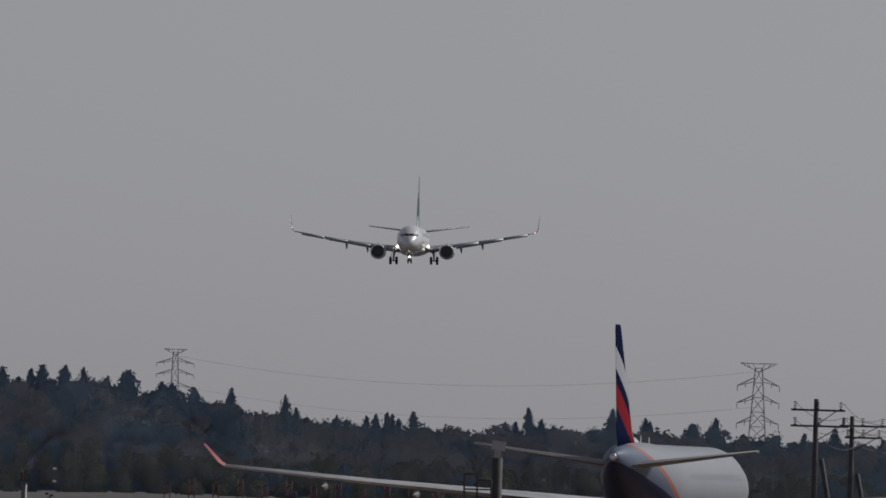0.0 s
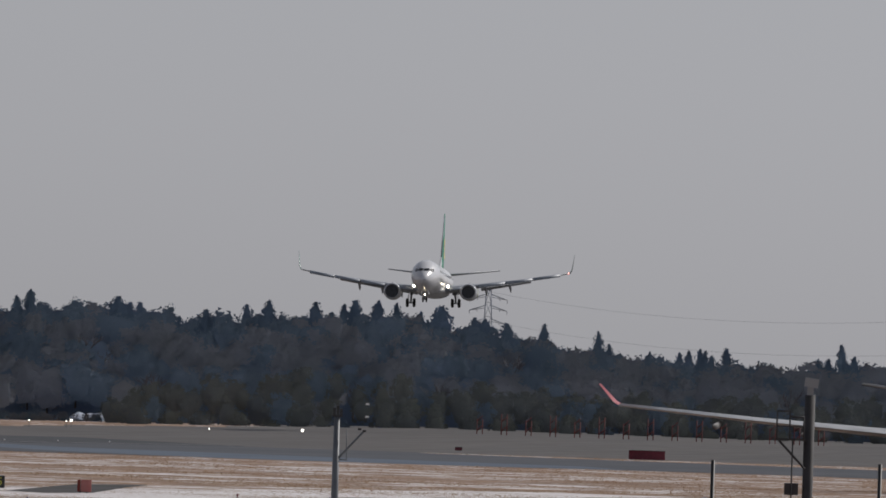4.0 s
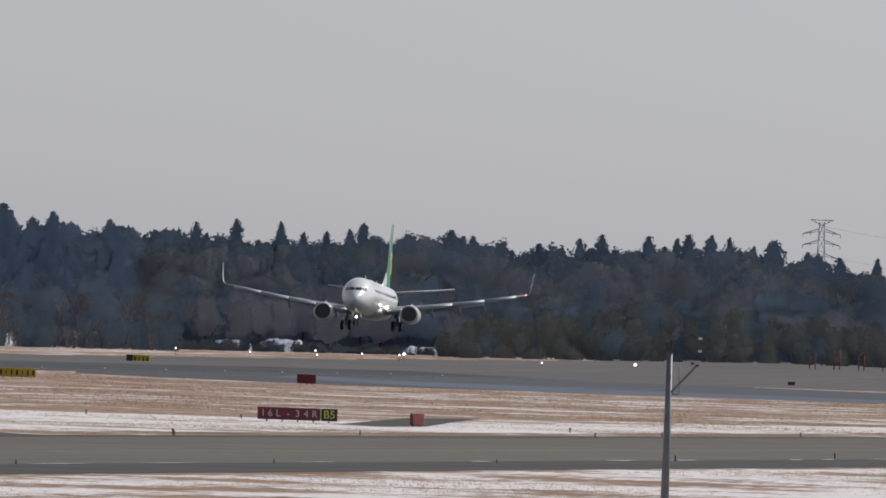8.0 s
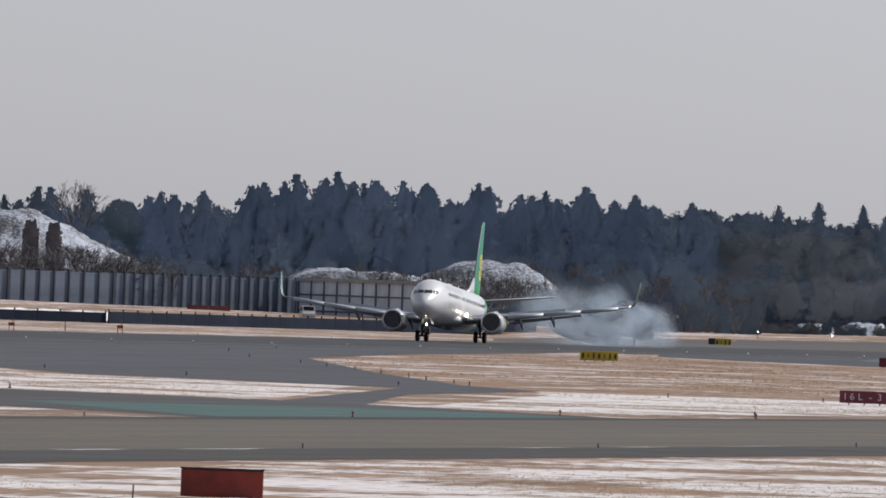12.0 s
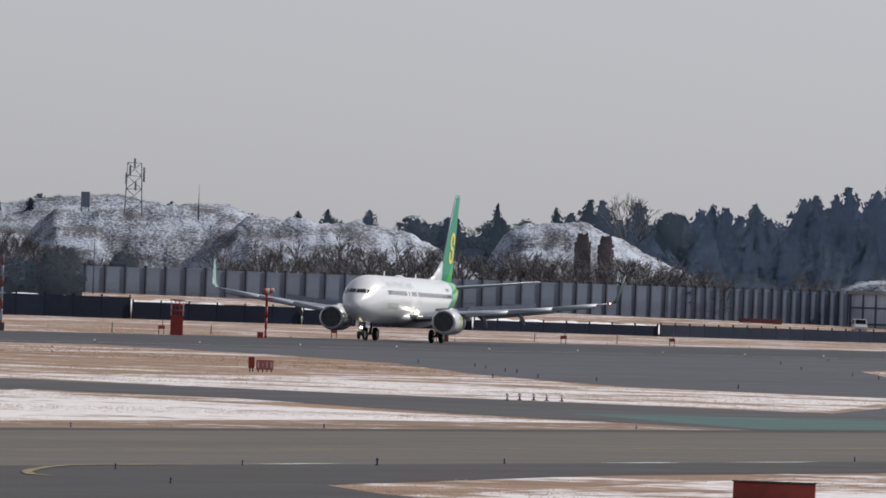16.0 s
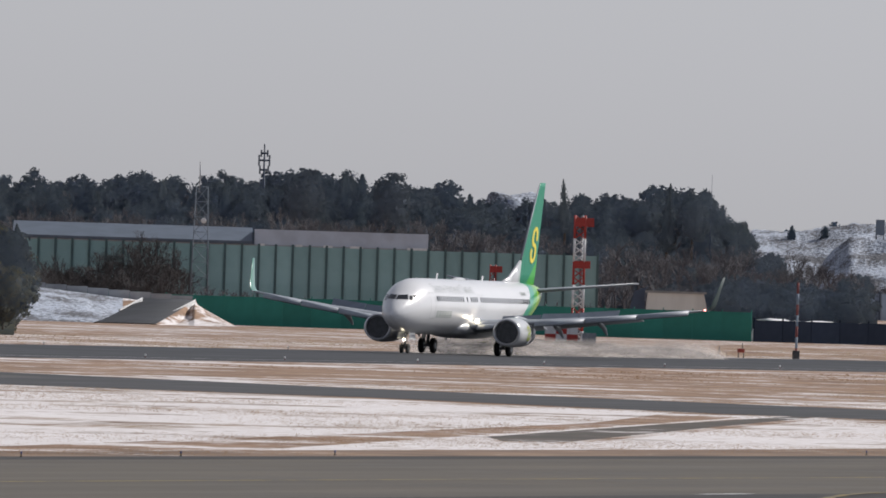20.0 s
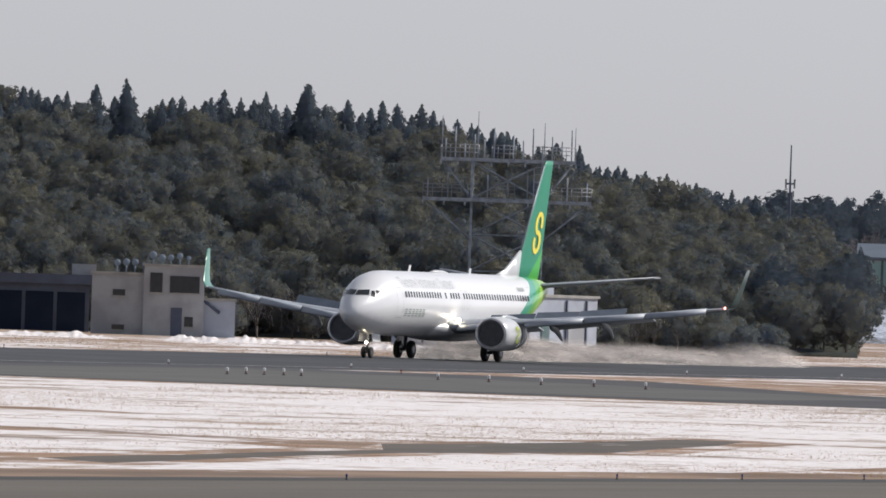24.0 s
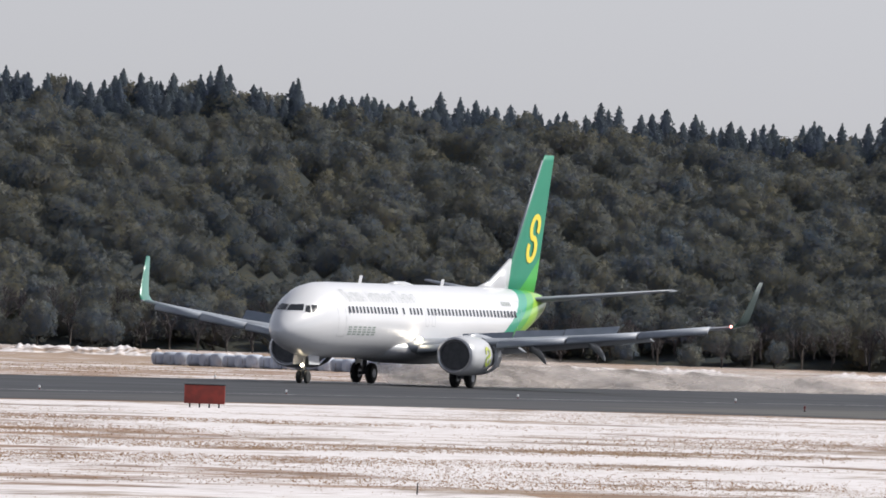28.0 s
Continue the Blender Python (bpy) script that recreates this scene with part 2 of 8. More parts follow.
M_LINE = material("worn_white_line", (0.45, 0.45, 0.45), 0.7, other=(0.12, 0.12, 0.12), scale=0.6, mix=(0.45, 0.6), coords="Object")
M_YELLOWLINE = material("worn_yellow_line", (0.30, 0.22, 0.06), 0.7, other=(0.14, 0.12, 0.09), scale=0.6, mix=(0.4, 0.6))
SUNLESS_LEAN = (0.08, -0.75, 0.12)      # bends far foliage's shading normals away from the sun, for flat shade
# far cedars and evergreens carry the distance haze in a paler, bluer base
M_CEDAR = leaf_material("hazed_cedar_needles", (0.114, 0.158, 0.232), (0.119, 0.162, 0.234), 0.10, own=0.07, spread=19.0, lean=SUNLESS_LEAN, thin=0.18)
M_LEAF = leaf_material("hazed_evergreen_leaves", (0.136, 0.180, 0.250), (0.148, 0.190, 0.252), 0.12, own=0.07, spread=19.0, lean=SUNLESS_LEAN, thin=0.18)
# blue darks and olive lights put haze, shade and sun into the mottle
M_FIR = leaf_material("fir_needles", (0.060, 0.078, 0.098), (0.080, 0.094, 0.100), 0.10, 1.0, 0.46, 1.4, 0.0, (0.06, -0.28, 0.32), thin=0.3)
M_OAK = leaf_material("live_oak_leaves", (0.081, 0.103, 0.120), (0.152, 0.142, 0.098), 0.16, 1.7, 0.34, 1.6, 0.0, (0.06, -0.28, 0.32), thin=0.3)
# haze over the woods by the sheds is mixed in as blue
M_EVERGREEN = leaf_material("dark_evergreen_leaves", (0.078, 0.099, 0.128), (0.100, 0.118, 0.134), 0.14, 1.2, 0.22, 7.0, 0.0, (0.06, -0.5, 0.2), thin=0.3)
# distance haze painted into the far brush, as pale blue-grey
M_BRUSH = leaf_material("hazy_bare_brush", (0.186, 0.204, 0.250), (0.202, 0.214, 0.252), 0.10, own=0.07, spread=19.0, lean=SUNLESS_LEAN, thin=0.18)
M_COLUMN = leaf_material("brown_clipped_leaves", (0.105, 0.095, 0.105), (0.135, 0.118, 0.120), 0.3, own=0.3, spread=2.0, lean=SUNLESS_LEAN)
# bamboo and twigs are lightened to hold the haze at the woods' foot
M_BAMBOO = leaf_material("hazed_winter_bamboo_leaves", (0.112, 0.128, 0.140), (0.156, 0.162, 0.148), 0.15, own=0.14, spread=6.0, lean=SUNLESS_LEAN)
M_TWIG = material("hazed_bare_twigs", (0.092, 0.090, 0.104), 0.85, other=(0.118, 0.112, 0.120), scale=0.6, mix=(0.3, 0.7), island=0.3)
M_DARKTWIG = material("dark_brown_twigs", (0.044, 0.040, 0.044), 0.9, other=(0.064, 0.056, 0.056), scale=0.6, mix=(0.3, 0.7), island=0.3)
M_BARK = material("bark", (0.06, 0.05, 0.042), 0.9, other=(0.09, 0.075, 0.06), scale=3, bump=0.3)
# one wall: its shaded runs are coloured darker, its sunlit run paler
M_WALLSHADE = material("noise_wall_panel", (0.150, 0.190, 0.260), 0.85, other=(0.120, 0.150, 0.200), scale=0.3, pick=0.06)
M_WALLLIT = material("sunlit_noise_wall_panel", (0.66, 0.70, 0.77), 0.7, other=(0.54, 0.575, 0.64), scale=0.3, pick=0.1)
M_WALLGREEN = material("green_noise_panel", (0.31, 0.47, 0.46), 0.6, other=(0.26, 0.41, 0.40), scale=0.25, pick=0.08)
M_POSTGREEN = material("dark_green_post", (0.080, 0.140, 0.142), 0.55, other=(0.065, 0.115, 0.118), scale=1)
M_FENCEGREEN = material("green_sheet_fence", (0.022, 0.20, 0.155), 0.7, other=(0.028, 0.235, 0.185), scale=0.4, pick=0.1)
M_NAVYFENCE = material("dark_blue_sheet_fence", (0.014, 0.021, 0.038), 0.95, other=(0.018, 0.026, 0.045), scale=0.5, pick=0.08)
M_NAVYFENCE.node_tree.nodes["Principled BSDF"].inputs["Specular IOR Level"].default_value = 0.1
M_BEIGE = material("sandstone_wall", (0.80, 0.77, 0.70), 0.85, other=(0.68, 0.65, 0.58), scale=0.35, stretch=(1, 1, 0.2))
M_WHITEWALL = material("white_rendered_wall", (0.375, 0.41, 0.475), 0.8, other=(0.315, 0.345, 0.405), scale=0.5, bump=0.1)
M_GREYWALL = material("grey_rendered_wall", (0.36, 0.37, 0.38), 0.8, other=(0.28, 0.285, 0.3), scale=0.5, bump=0.1)
M_DARKSHED = material("dark_metal_shed", (0.070, 0.092, 0.140), 0.6, other=(0.055, 0.068, 0.105), scale=0.5)
M_SHEDROOF = material("blue_grey_shed_roof", (0.098, 0.124, 0.165), 0.6, 0.0, other=(0.080, 0.104, 0.14), scale=0.4)
M_PALEROOF = material("pale_flat_roof_edge", (0.50, 0.55, 0.63), 0.6, 0.0, other=(0.43, 0.47, 0.54), scale=0.4)
M_ROOF = material("pale_metal_roof", (0.19, 0.24, 0.30), 0.6, 0.0, other=(0.16, 0.205, 0.26), scale=0.4)
M_REDMAST = material("mast_red", (0.42, 0.035, 0.025), 0.5, other=(0.34, 0.03, 0.02), scale=2)
M_WHITEMAST = material("mast_white", (0.72, 0.72, 0.72), 0.5, other=(0.6, 0.6, 0.6), scale=2)
M_WHITELAMP = material("lit_white_lamp", (1, 1, 1), 0.3, emit=(1.0, 0.95, 0.85), power=4)
M_BLUECAP = material("blue_lamp_cap", (0.03, 0.04, 0.16), 0.3, other=(0.05, 0.06, 0.2), scale=4)
M_REDCAP = material("red_lamp_cap", (0.20, 0.03, 0.03), 0.4, other=(0.16, 0.03, 0.03), scale=4)
M_WHITECAP = material("white_lamp_cap", (0.75, 0.75, 0.75), 0.35, other=(0.6, 0.6, 0.6), scale=4)
M_SIGNYELLOW = material("yellow_sign_face", (0.55, 0.42, 0.03), 0.5, other=(0.48, 0.37, 0.03), scale=2)
# white letters greyed to hold the shade on the sign's front
M_SIGNTEXT = material("white_sign_letters", (0.50, 0.46, 0.47), 0.5)
M_SIGNPINK = material("weathered_pink_sign", (0.42, 0.16, 0.14), 0.6, other=(0.38, 0.12, 0.11), scale=3)
M_TARP = material("blue_white_tarpaulin", (0.50, 0.54, 0.62), 0.5, other=(0.38, 0.42, 0.52), scale=1.5, pick=0.12)


def snow_mound_material():
    """Crusted snow on spoil, its shade painted grey-blue, with earth showing through."""
    m = bpy.data.materials.new("shaded_snow_on_spoil")
    m.use_nodes = True
    n, l = m.node_tree.nodes, m.node_tree.links
    b = n["Principled BSDF"]
    pos = n.new("ShaderNodeNewGeometry").outputs["Position"]
    a = noise_node(n, l, pos, 0.16, 7, (1, 1, 1.8))
    c = noise_node(n, l, pos, 2.2, 7, (1, 0.5, 1.6))
    f = math_node(n, l, "MULTIPLY_ADD", c, 0.8, a)
    f = math_node(n, l, "MULTIPLY", math_node(n, l, "SUBTRACT", f, 0.78), 4.0)
    f = math_node(n, l, "MINIMUM", math_node(n, l, "MAXIMUM", f, 0.0), 1.0)
    # the slopes' shade is put into the snow, grey-blue in place of white
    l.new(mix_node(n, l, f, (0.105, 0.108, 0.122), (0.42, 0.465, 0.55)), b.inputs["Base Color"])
    b.inputs["Roughness"].default_value = 0.85
    bp = n.new("ShaderNodeBump")
    bp.inputs["Strength"].default_value, bp.inputs["Distance"].default_value = 0.6, 0.5
    l.new(c, bp.inputs["Height"])
    l.new(bp.outputs[0], b.inputs["Normal"])
    return m


def puff_material(name, colour, strength, grain, wisp):
    """Drifting smoke or dust: thin towards the edge of each puff."""
    m = bpy.data.materials.new(name)
    m.use_nodes = True
    n, l = m.node_tree.nodes, m.node_tree.links
    b = n["Principled BSDF"]
    b.inputs["Base Color"].default_value = (*colour, 1)
    b.inputs["Roughness"].default_value = 1.0
    b.inputs["Specular IOR Level"].default_value = 0.0
    tc = n.new("ShaderNodeTexCoord").outputs["Object"]
    sx = n.new("ShaderNodeSeparateXYZ")
    l.new(tc, sx.inputs[0])
    r2 = math_node(n, l, "ADD", math_node(n, l, "MULTIPLY", sx.outputs[0], sx.outputs[0]), math_node(n, l, "MULTIPLY", sx.outputs[2], sx.outputs[2]))
    edge = math_node(n, l, "MAXIMUM", math_node(n, l, "SUBTRACT", 1.0, r2), 0.0)
    edge = math_node(n, l, "POWER", edge, 1.8)
    nz = noise_node(n, l, tc, grain, 5)
    k = math_node(n, l, "MULTIPLY", math_node(n, l, "MAXIMUM", math_node(n, l, "MULTIPLY_ADD", nz, wisp, 0.5 - 0.5 * wisp), 0.0), strength)
    tr, th, glow = n.new("ShaderNodeBsdfTranslucent"), n.new("ShaderNodeBsdfTransparent"), n.new("ShaderNodeMixShader")
    tr.inputs[0].default_value = (*colour, 1)
    glow.inputs[0].default_value = 0.5
    l.new(b.outputs[0], glow.inputs[1])
    l.new(tr.outputs[0], glow.inputs[2])
    veil_ = n.new("ShaderNodeMixShader")
    l.new(math_node(n, l, "MINIMUM", math_node(n, l, "MULTIPLY", edge, k), 0.9), veil_.inputs[0])
    l.new(th.outputs[0], veil_.inputs[1])
    l.new(glow.outputs[0], veil_.inputs[2])
    l.new(veil_.outputs[0], n["Material Output"].inputs[0])
    return m


M_MOUND = snow_mound_material()
M_SMOKE = puff_material("tyre_smoke", (0.66, 0.77, 0.90), 0.42, 1.2, 1.5)
M_PURESNOW = material("fresh_snow", (0.86, 0.86, 0.87), 0.8, other=(0.74, 0.74, 0.76), scale=1.2, bump=0.2)
M_DUST = puff_material("blown_snow_and_dust", (0.74, 0.68, 0.64), 0.80, 2.4, 2.6)
M_SIGNDARKRED = material("dark_red_sign_face", (0.16, 0.012, 0.03), 0.5, other=(0.12, 0.01, 0.025), scale=2)
M_SIGNYELLOWTEXT = material("yellow_sign_letters", (0.55, 0.55, 0.06), 0.5)
M_ORANGECONE = material("orange_fabric", (0.62, 0.10, 0.04), 0.7, other=(0.55, 0.08, 0.03), scale=3)
M_DARKPOLE = material("dark_pole", (0.045, 0.043, 0.045), 0.75, other=(0.06, 0.057, 0.058), scale=3)
M_MASTGREY = material("mast_grey_paint", (0.13, 0.145, 0.16), 0.5, other=(0.10, 0.11, 0.125), scale=2)
# haze on distant red steel is put in as a duller red
M_HAZERED = material("hazed_red_steel", (0.20, 0.05, 0.045), 0.7, other=(0.15, 0.04, 0.04), scale=1)

# ---- mesh tools ----
def box(bm, size, at=(0, 0, 0), m=None):
    r = bmesh.ops.create_cube(bm, size=1.0)
    t = Matrix.Translation(at) @ (m or Matrix()) @ Matrix.Diagonal((*size, 1))
    bmesh.ops.transform(bm, matrix=t, verts=r["verts"])
    return r["verts"]


def rod(bm, a, b, r, r2=None, seg=8):
    """A round bar from a to b."""
    a, b = Vector(a), Vector(b)
    d = b - a
    v = bmesh.ops.create_cone(bm, cap_ends=True, segments=seg, radius1=r, radius2=r if r2 is None else r2, depth=d.length)["verts"]
    bmesh.ops.transform(bm, matrix=Matrix.Translation((a + b) / 2) @ d.to_track_quat("Z", "Y").to_matrix().to_4x4(), verts=v)
    for q in v:
        for f in q.link_faces:
            f.smooth = len(f.verts) == 4
    return v


def loft(bm, rings, caps=True, smooth=True):
    """Skin over closed rings of equal count."""
    vs = [[bm.verts.new(p) for p in ring] for ring in rings]
    k = len(vs[0])
    for a, b in zip(vs, vs[1:]):
        for i in range(k):
            f = bm.faces.new((a[i], a[(i + 1) % k], b[(i + 1) % k], b[i]))
            f.smooth = smooth
    if caps:
        bm.faces.new(list(reversed(vs[0])))
        bm.faces.new(vs[-1])
    return vs


def mesh_of(bm, name, mat, clean=True):
    if clean:
        bmesh.ops.recalc_face_normals(bm, faces=bm.faces)
    me = bpy.data.meshes.new(name)
    bm.to_mesh(me)
    bm.free()
    for q in (mat if isinstance(mat, (list, tuple)) else [mat]):
        me.materials.append(q)
    return me


def part(name, bm, mat, parent=None, label="", clean=True):
    """Links a bmesh, or a finished mesh, as one mesh object under a thing or a part."""
    me = bm if isinstance(bm, bpy.types.Mesh) else mesh_of(bm, name, mat, clean)
    ob = new(name, me)
    ob.parent = parent
    if label:
        ob["label"] = label
    return ob


def thing(name, label, category, m=None, group="", kind=""):
    """An empty at a thing's base."""
    ob = new(name)
    ob.empty_display_size = 0.5
    if m is not None:
        ob.matrix_basis = m
    return tagged(ob, label, category, group, kind)


def B():
    return bmesh.new()


def rand_gen(seed):
    return random.Random(seed)


def spot(yaw, dist, z=0.0):
    """A place by its bearing to the left of the runway's line and its distance from the eye."""
    a = radians(yaw)
    return Vector((-math.sin(a) * dist, math.cos(a) * dist, z))

# ---- ground and paved surfaces ----
PAVED = []


def sheet(name, poly, z, mat, label, category):
    if category in ("taxiway", "road", "apron", "pavement"):
        PAVED.append(poly)
    z = 0.0 if z == 0 else 0.004 if z < 0.02 else 0.008 + (z - 0.028) * 0.22 if z < 0.07 else z
    bm = B()
    f = bm.faces.new([bm.verts.new((x, y, z)) for x, y in poly])
    f.normal_update()
    if f.normal.z < 0:
        f.normal_flip()
    bmesh.ops.triangulate(bm, faces=bm.faces)
    return tagged(part(name, bm, mat, clean=False), label, category, kind="structure")


sheet("ground", [(-6000, -3000), (6000, -3000), (6000, 6000), (-6000, 6000)], 0, M_TURF, "dry winter turf with patches of old snow", "ground")


def runway():
    bm = B()
    prof = [(-397, -0.02), (-394, 0.05), (-365, 0.28), (-336, 0.06), (-332, -0.02)]
    lines = [[bm.verts.new((x, y, z)) for x, z in prof] for y in (-600, 400, 900, 1400, 2350)]
    for a, b in zip(lines, lines[1:]):
        for i in range(len(prof) - 1):
            bm.faces.new((a[i], a[i + 1], b[i + 1], b[i]))
    return tagged(part("runway", bm, M_RUNWAY), "dark grey asphalt runway, swept clear of snow", "runway", kind="structure")


runway()
sheet("taxiway_1", [(-151, -400), (-114, -400), (-114, 2300), (-151, 2300)], 0.03, M_TAXI, "grey-brown asphalt parallel taxiway", "taxiway")
sheet("taxiway_2", [(-334, 930), (-312, 928), (-282, 870), (-250, 830), (-215, 797), (-190, 778), (-172, 768), (-164, 756), (-158, 746), (-151, 735), (-151, 655), (-169, 683),
                    (-190, 726), (-206, 735), (-231, 766), (-251, 772), (-289, 777), (-302, 775), (-314, 740), (-315, 300), (-334, 300)], 0.045, M_ASPHALT,
      "dark asphalt taxiway that joins the runway", "taxiway")
sheet("taxiway_3", [(-334, 1235), (-302, 1166), (-280, 1110), (-246, 997), (-221, 928), (-198, 905), (-173.5, 768), (-168.5, 763), (-177, 806), (-185, 847), (-190, 890), (-194, 921), (-204, 949),
                    (-233, 1058), (-280, 1248), (-304, 1391), (-326, 1552), (-334, 1600)], 0.05, M_BLUEASPHALT, "blue-grey asphalt exit taxiway", "taxiway")
sheet("taxiway_4", [(-334, 1640), (-318, 1560), (-287, 1500), (-257, 1522), (-223, 1551), (-180, 1500), (-151, 1450), (-151, 1620), (-240, 1800), (-310, 1890), (-334, 2000)],
      0.055, M_BLUEASPHALT, "blue-grey asphalt exit taxiway near the threshold", "taxiway")
sheet("track_verge_1", [(-204, 739), (-188, 662), (-171.5, 583), (-165, 562), (-163.5, 566), (-183.5, 657), (-202, 741)], 0.029, M_VERGESNOW, "brown grass with thin snow beside the track", "field")
sheet("track_verge_2", [(-194, 580), (-188.8, 551), (-185.8, 533), (-189, 526.5), (-201, 536), (-208, 532), (-194, 515), (-187, 508), (-178, 496), (-174.4, 478), (-170.8, 461), (-170.5, 440), (-174, 428), (-170, 420), (-160, 433), (-160.6, 438), (-164.4, 456), (-168.4, 475), (-171.4, 492), (-172.8, 516), (-181.5, 550), (-187, 574)], 0.029, M_VERGESNOW, "brown grass with thin snow beside the track", "field")
sheet("service_road_1", [(-203, 737), (-187.5, 660), (-171, 581), (-166, 566), (-165, 570), (-184.6, 658), (-203.5, 744)], 0.035, M_TRACK, "narrow muddy service road", "road")
sheet("service_road_2", [(-191, 571), (-186.4, 547), (-183.7, 530), (-182.6, 517), (-176, 498.5), (-172.5, 478), (-169.3, 462), (-168, 452), (-166, 443), (-161.9, 437), (-163.8, 446.6), (-165.7, 455), (-169.6, 473.6), (-172.8, 491), (-174.2, 514), (-178.5, 531), (-183.6, 553), (-189, 572)], 0.036, M_TRACK, "narrow muddy service road", "road")
sheet("bare_streak_1", [(-182.6, 517), (-189, 521.6), (-202, 531), (-207, 529), (-193.5, 519.5), (-187, 514), (-178, 502)], 0.033, M_BARETURF, "streak of bare brown grass in the snow", "field")
sheet("bare_streak_2", [(-166.1, 443), (-168, 440), (-170, 434.5), (-173, 428), (-170, 424.5), (-167, 428.7), (-163.5, 436)], 0.033, M_BARETURF, "streak of bare brown grass in the snow", "field")
sheet("bare_streak_3", [(-218, 594), (-226, 606), (-234, 617), (-246, 632), (-258, 646), (-254, 632), (-240, 616), (-229, 599), (-224, 594)], 0.033, M_VERGESNOW, "streak of bare brown grass in the snow", "field")
sheet("apron", [(-114, 490), (-113, 470), (-109, 426), (-104, 412), (-95, 393), (-60, 330), (-30, 200), (-114, 200)], 0.034, M_SHOULDER, "dark asphalt apron beside the taxiway", "apron")
sheet("taxiway_shoulder", [(-121.5, 200), (-113.5, 200), (-113.5, 2300), (-121.5, 2300)], 0.037, M_SHOULDER, "dark asphalt shoulder of the taxiway", "taxiway")
sheet("taxiway_edge", [(-151, -400), (-148.4, -400), (-148.4, 2300), (-151, 2300)], 0.036, M_SHOULDER, "dark asphalt edge of the taxiway", "taxiway")
sheet("shoulder_1", [(-328, 905), (-300, 880), (-270, 840), (-262, 790), (-290, 782), (-318, 790)], 0.065, M_GREYPAVE, "grey-brown asphalt shoulder", "pavement")
sheet("shoulder_2", [(-171, 708), (-164, 735), (-158, 738), (-151.5, 729), (-151.5, 660), (-160, 680)], 0.06, M_GREENPAVE, "green-coated asphalt shoulder", "pavement")


def far_rise():
    """The far end of the airfield climbs gently towards the woods."""
    bm = B()
    grid = []
    near = [1930, 1970, 2010] + list(range(2040, 2331, 10)) + [2480, 2540]
    for k in range(49):
        yaw = 12.05 - 6.25 * k / 48
        top = float(np.interp(yaw, [5.8, 8.9, 9.3, 9.7, 10.4, 11.0, 11.85, 12.05], [2.0, 2.1, 2.2, 1.85, 1.45, 1.15, 0.8, 0.0]))
        grid.append([bm.verts.new(spot(yaw, d, top * float(np.interp(d, [1930, 2010, 2100, 2200, 2330, 2480, 2540], [-0.03, 0.17, 0.40, 0.68, 1.0, 1.0, -0.1])) + 0.02)) for d in near])
    for k, (a, b) in enumerate(zip(grid, grid[1:])):
        for i in range(len(near) - 1):
            f = bm.faces.new((a[i], b[i], b[i + 1], a[i + 1]))
            f.smooth = True
            f.material_index = 1 if near[i] >= 2060 + 15 * k + (k * 7 % 5) * 6 else 0
    tagged(part("far_field", bm, [M_FARFIELD, M_TURF]), "grey-brown paved and grassy ground before the woods", "field", kind="structure")


far_rise()
# this strip paints the sky's sheen onto the wet asphalt
sheet("wet_sheen_strip", [(-333, 1745), (-311, 1680), (-292, 1655), (-272, 1630), (-250, 1612), (-238, 1560), (-240, 1520), (-256, 1512), (-266, 1508), (-289, 1560), (-318, 1655)], 0.065, M_WETSKY, "wet asphalt by the runway's end, its sky sheen painted blue-grey", "pavement")
sheet("stub_road", [(-168.6, 895), (-176, 946), (-181.5, 985), (-181, 1005), (-174, 958), (-165.5, 903), (-165, 887)], 0.05, M_SHOULDER, "dark asphalt stub between the fields", "road")
# fields with a fuller cover of snow
sheet("snow_field_1", [(-300, 770), (-252, 768), (-232, 762), (-207, 731), (-190, 660), (-174, 575), (-156, 470), (-156, 250), (-312, 250), (-312, 735)], 0.008, M_SNOWFIELD, "snow-covered grass beside the runway", "field")
sheet("snow_field_2", [(-201, 722), (-187, 655), (-170, 572), (-155, 500), (-154, 655), (-170, 678)], 0.009, M_SNOWFIELD, "snow-covered grass between the roads", "field")
sheet("snow_field_3", [(-200, 902), (-222, 925), (-240, 980), (-232, 830), (-214, 800), (-189, 781), (-176, 778)], 0.010, M_THINSNOW, "grass with streaks of snow between taxiways", "field")
sheet("snow_field_4", [(-168, 775), (-186, 885), (-193, 915), (-175, 940), (-170, 1075), (-160, 1075), (-156, 940), (-156, 762), (-162, 762)], 0.011, M_SNOWFIELD, "strip of snow beside the taxiway", "field")
sheet("snow_field_5", [(-112, 495), (-104, 420), (-92, 396), (-58, 335), (-20, 300), (-20, 1400), (-112, 1400)], 0.012, M_STREAKED, "snowy grass before the taxiway", "field")
sheet("snow_field_6", [(-399, 860), (-399, 1290), (-420, 1420), (-520, 1460), (-640, 1400), (-560, 900)], 0.011, M_VERGESNOW, "trampled snow and dead grass behind the runway", "field")
sheet("snow_field_7", [(-177, 392), (-178, 434), (-196, 470), (-219, 520), (-276, 640), (-300, 650), (-300, 380)], 0.029, M_THINSNOW, "brown winter grass showing through the snow", "field")
sheet("grass_verge_3", [(-434, 1060), (-452, 1120), (-462, 1170), (-490, 1330), (-500, 1420), (-545, 1430), (-575, 1420), (-560, 1300), (-590, 1180), (-500, 1060)], 0.028, M_DRYBANK, "tan dry grass with thin snow below the forest", "field")
sheet("grass_verge_1", [(-151, 200), (-151, 664), (-158, 668), (-161, 630), (-157.5, 560), (-156, 480), (-157, 420), (-155.5, 200)], 0.028, M_BARETURF, "bare brown grass verge", "field")
sheet("grass_verge_2", [(-151, 770), (-151, 1400), (-156, 1400), (-156, 770)], 0.028, M_BARETURF, "bare brown grass verge", "field")
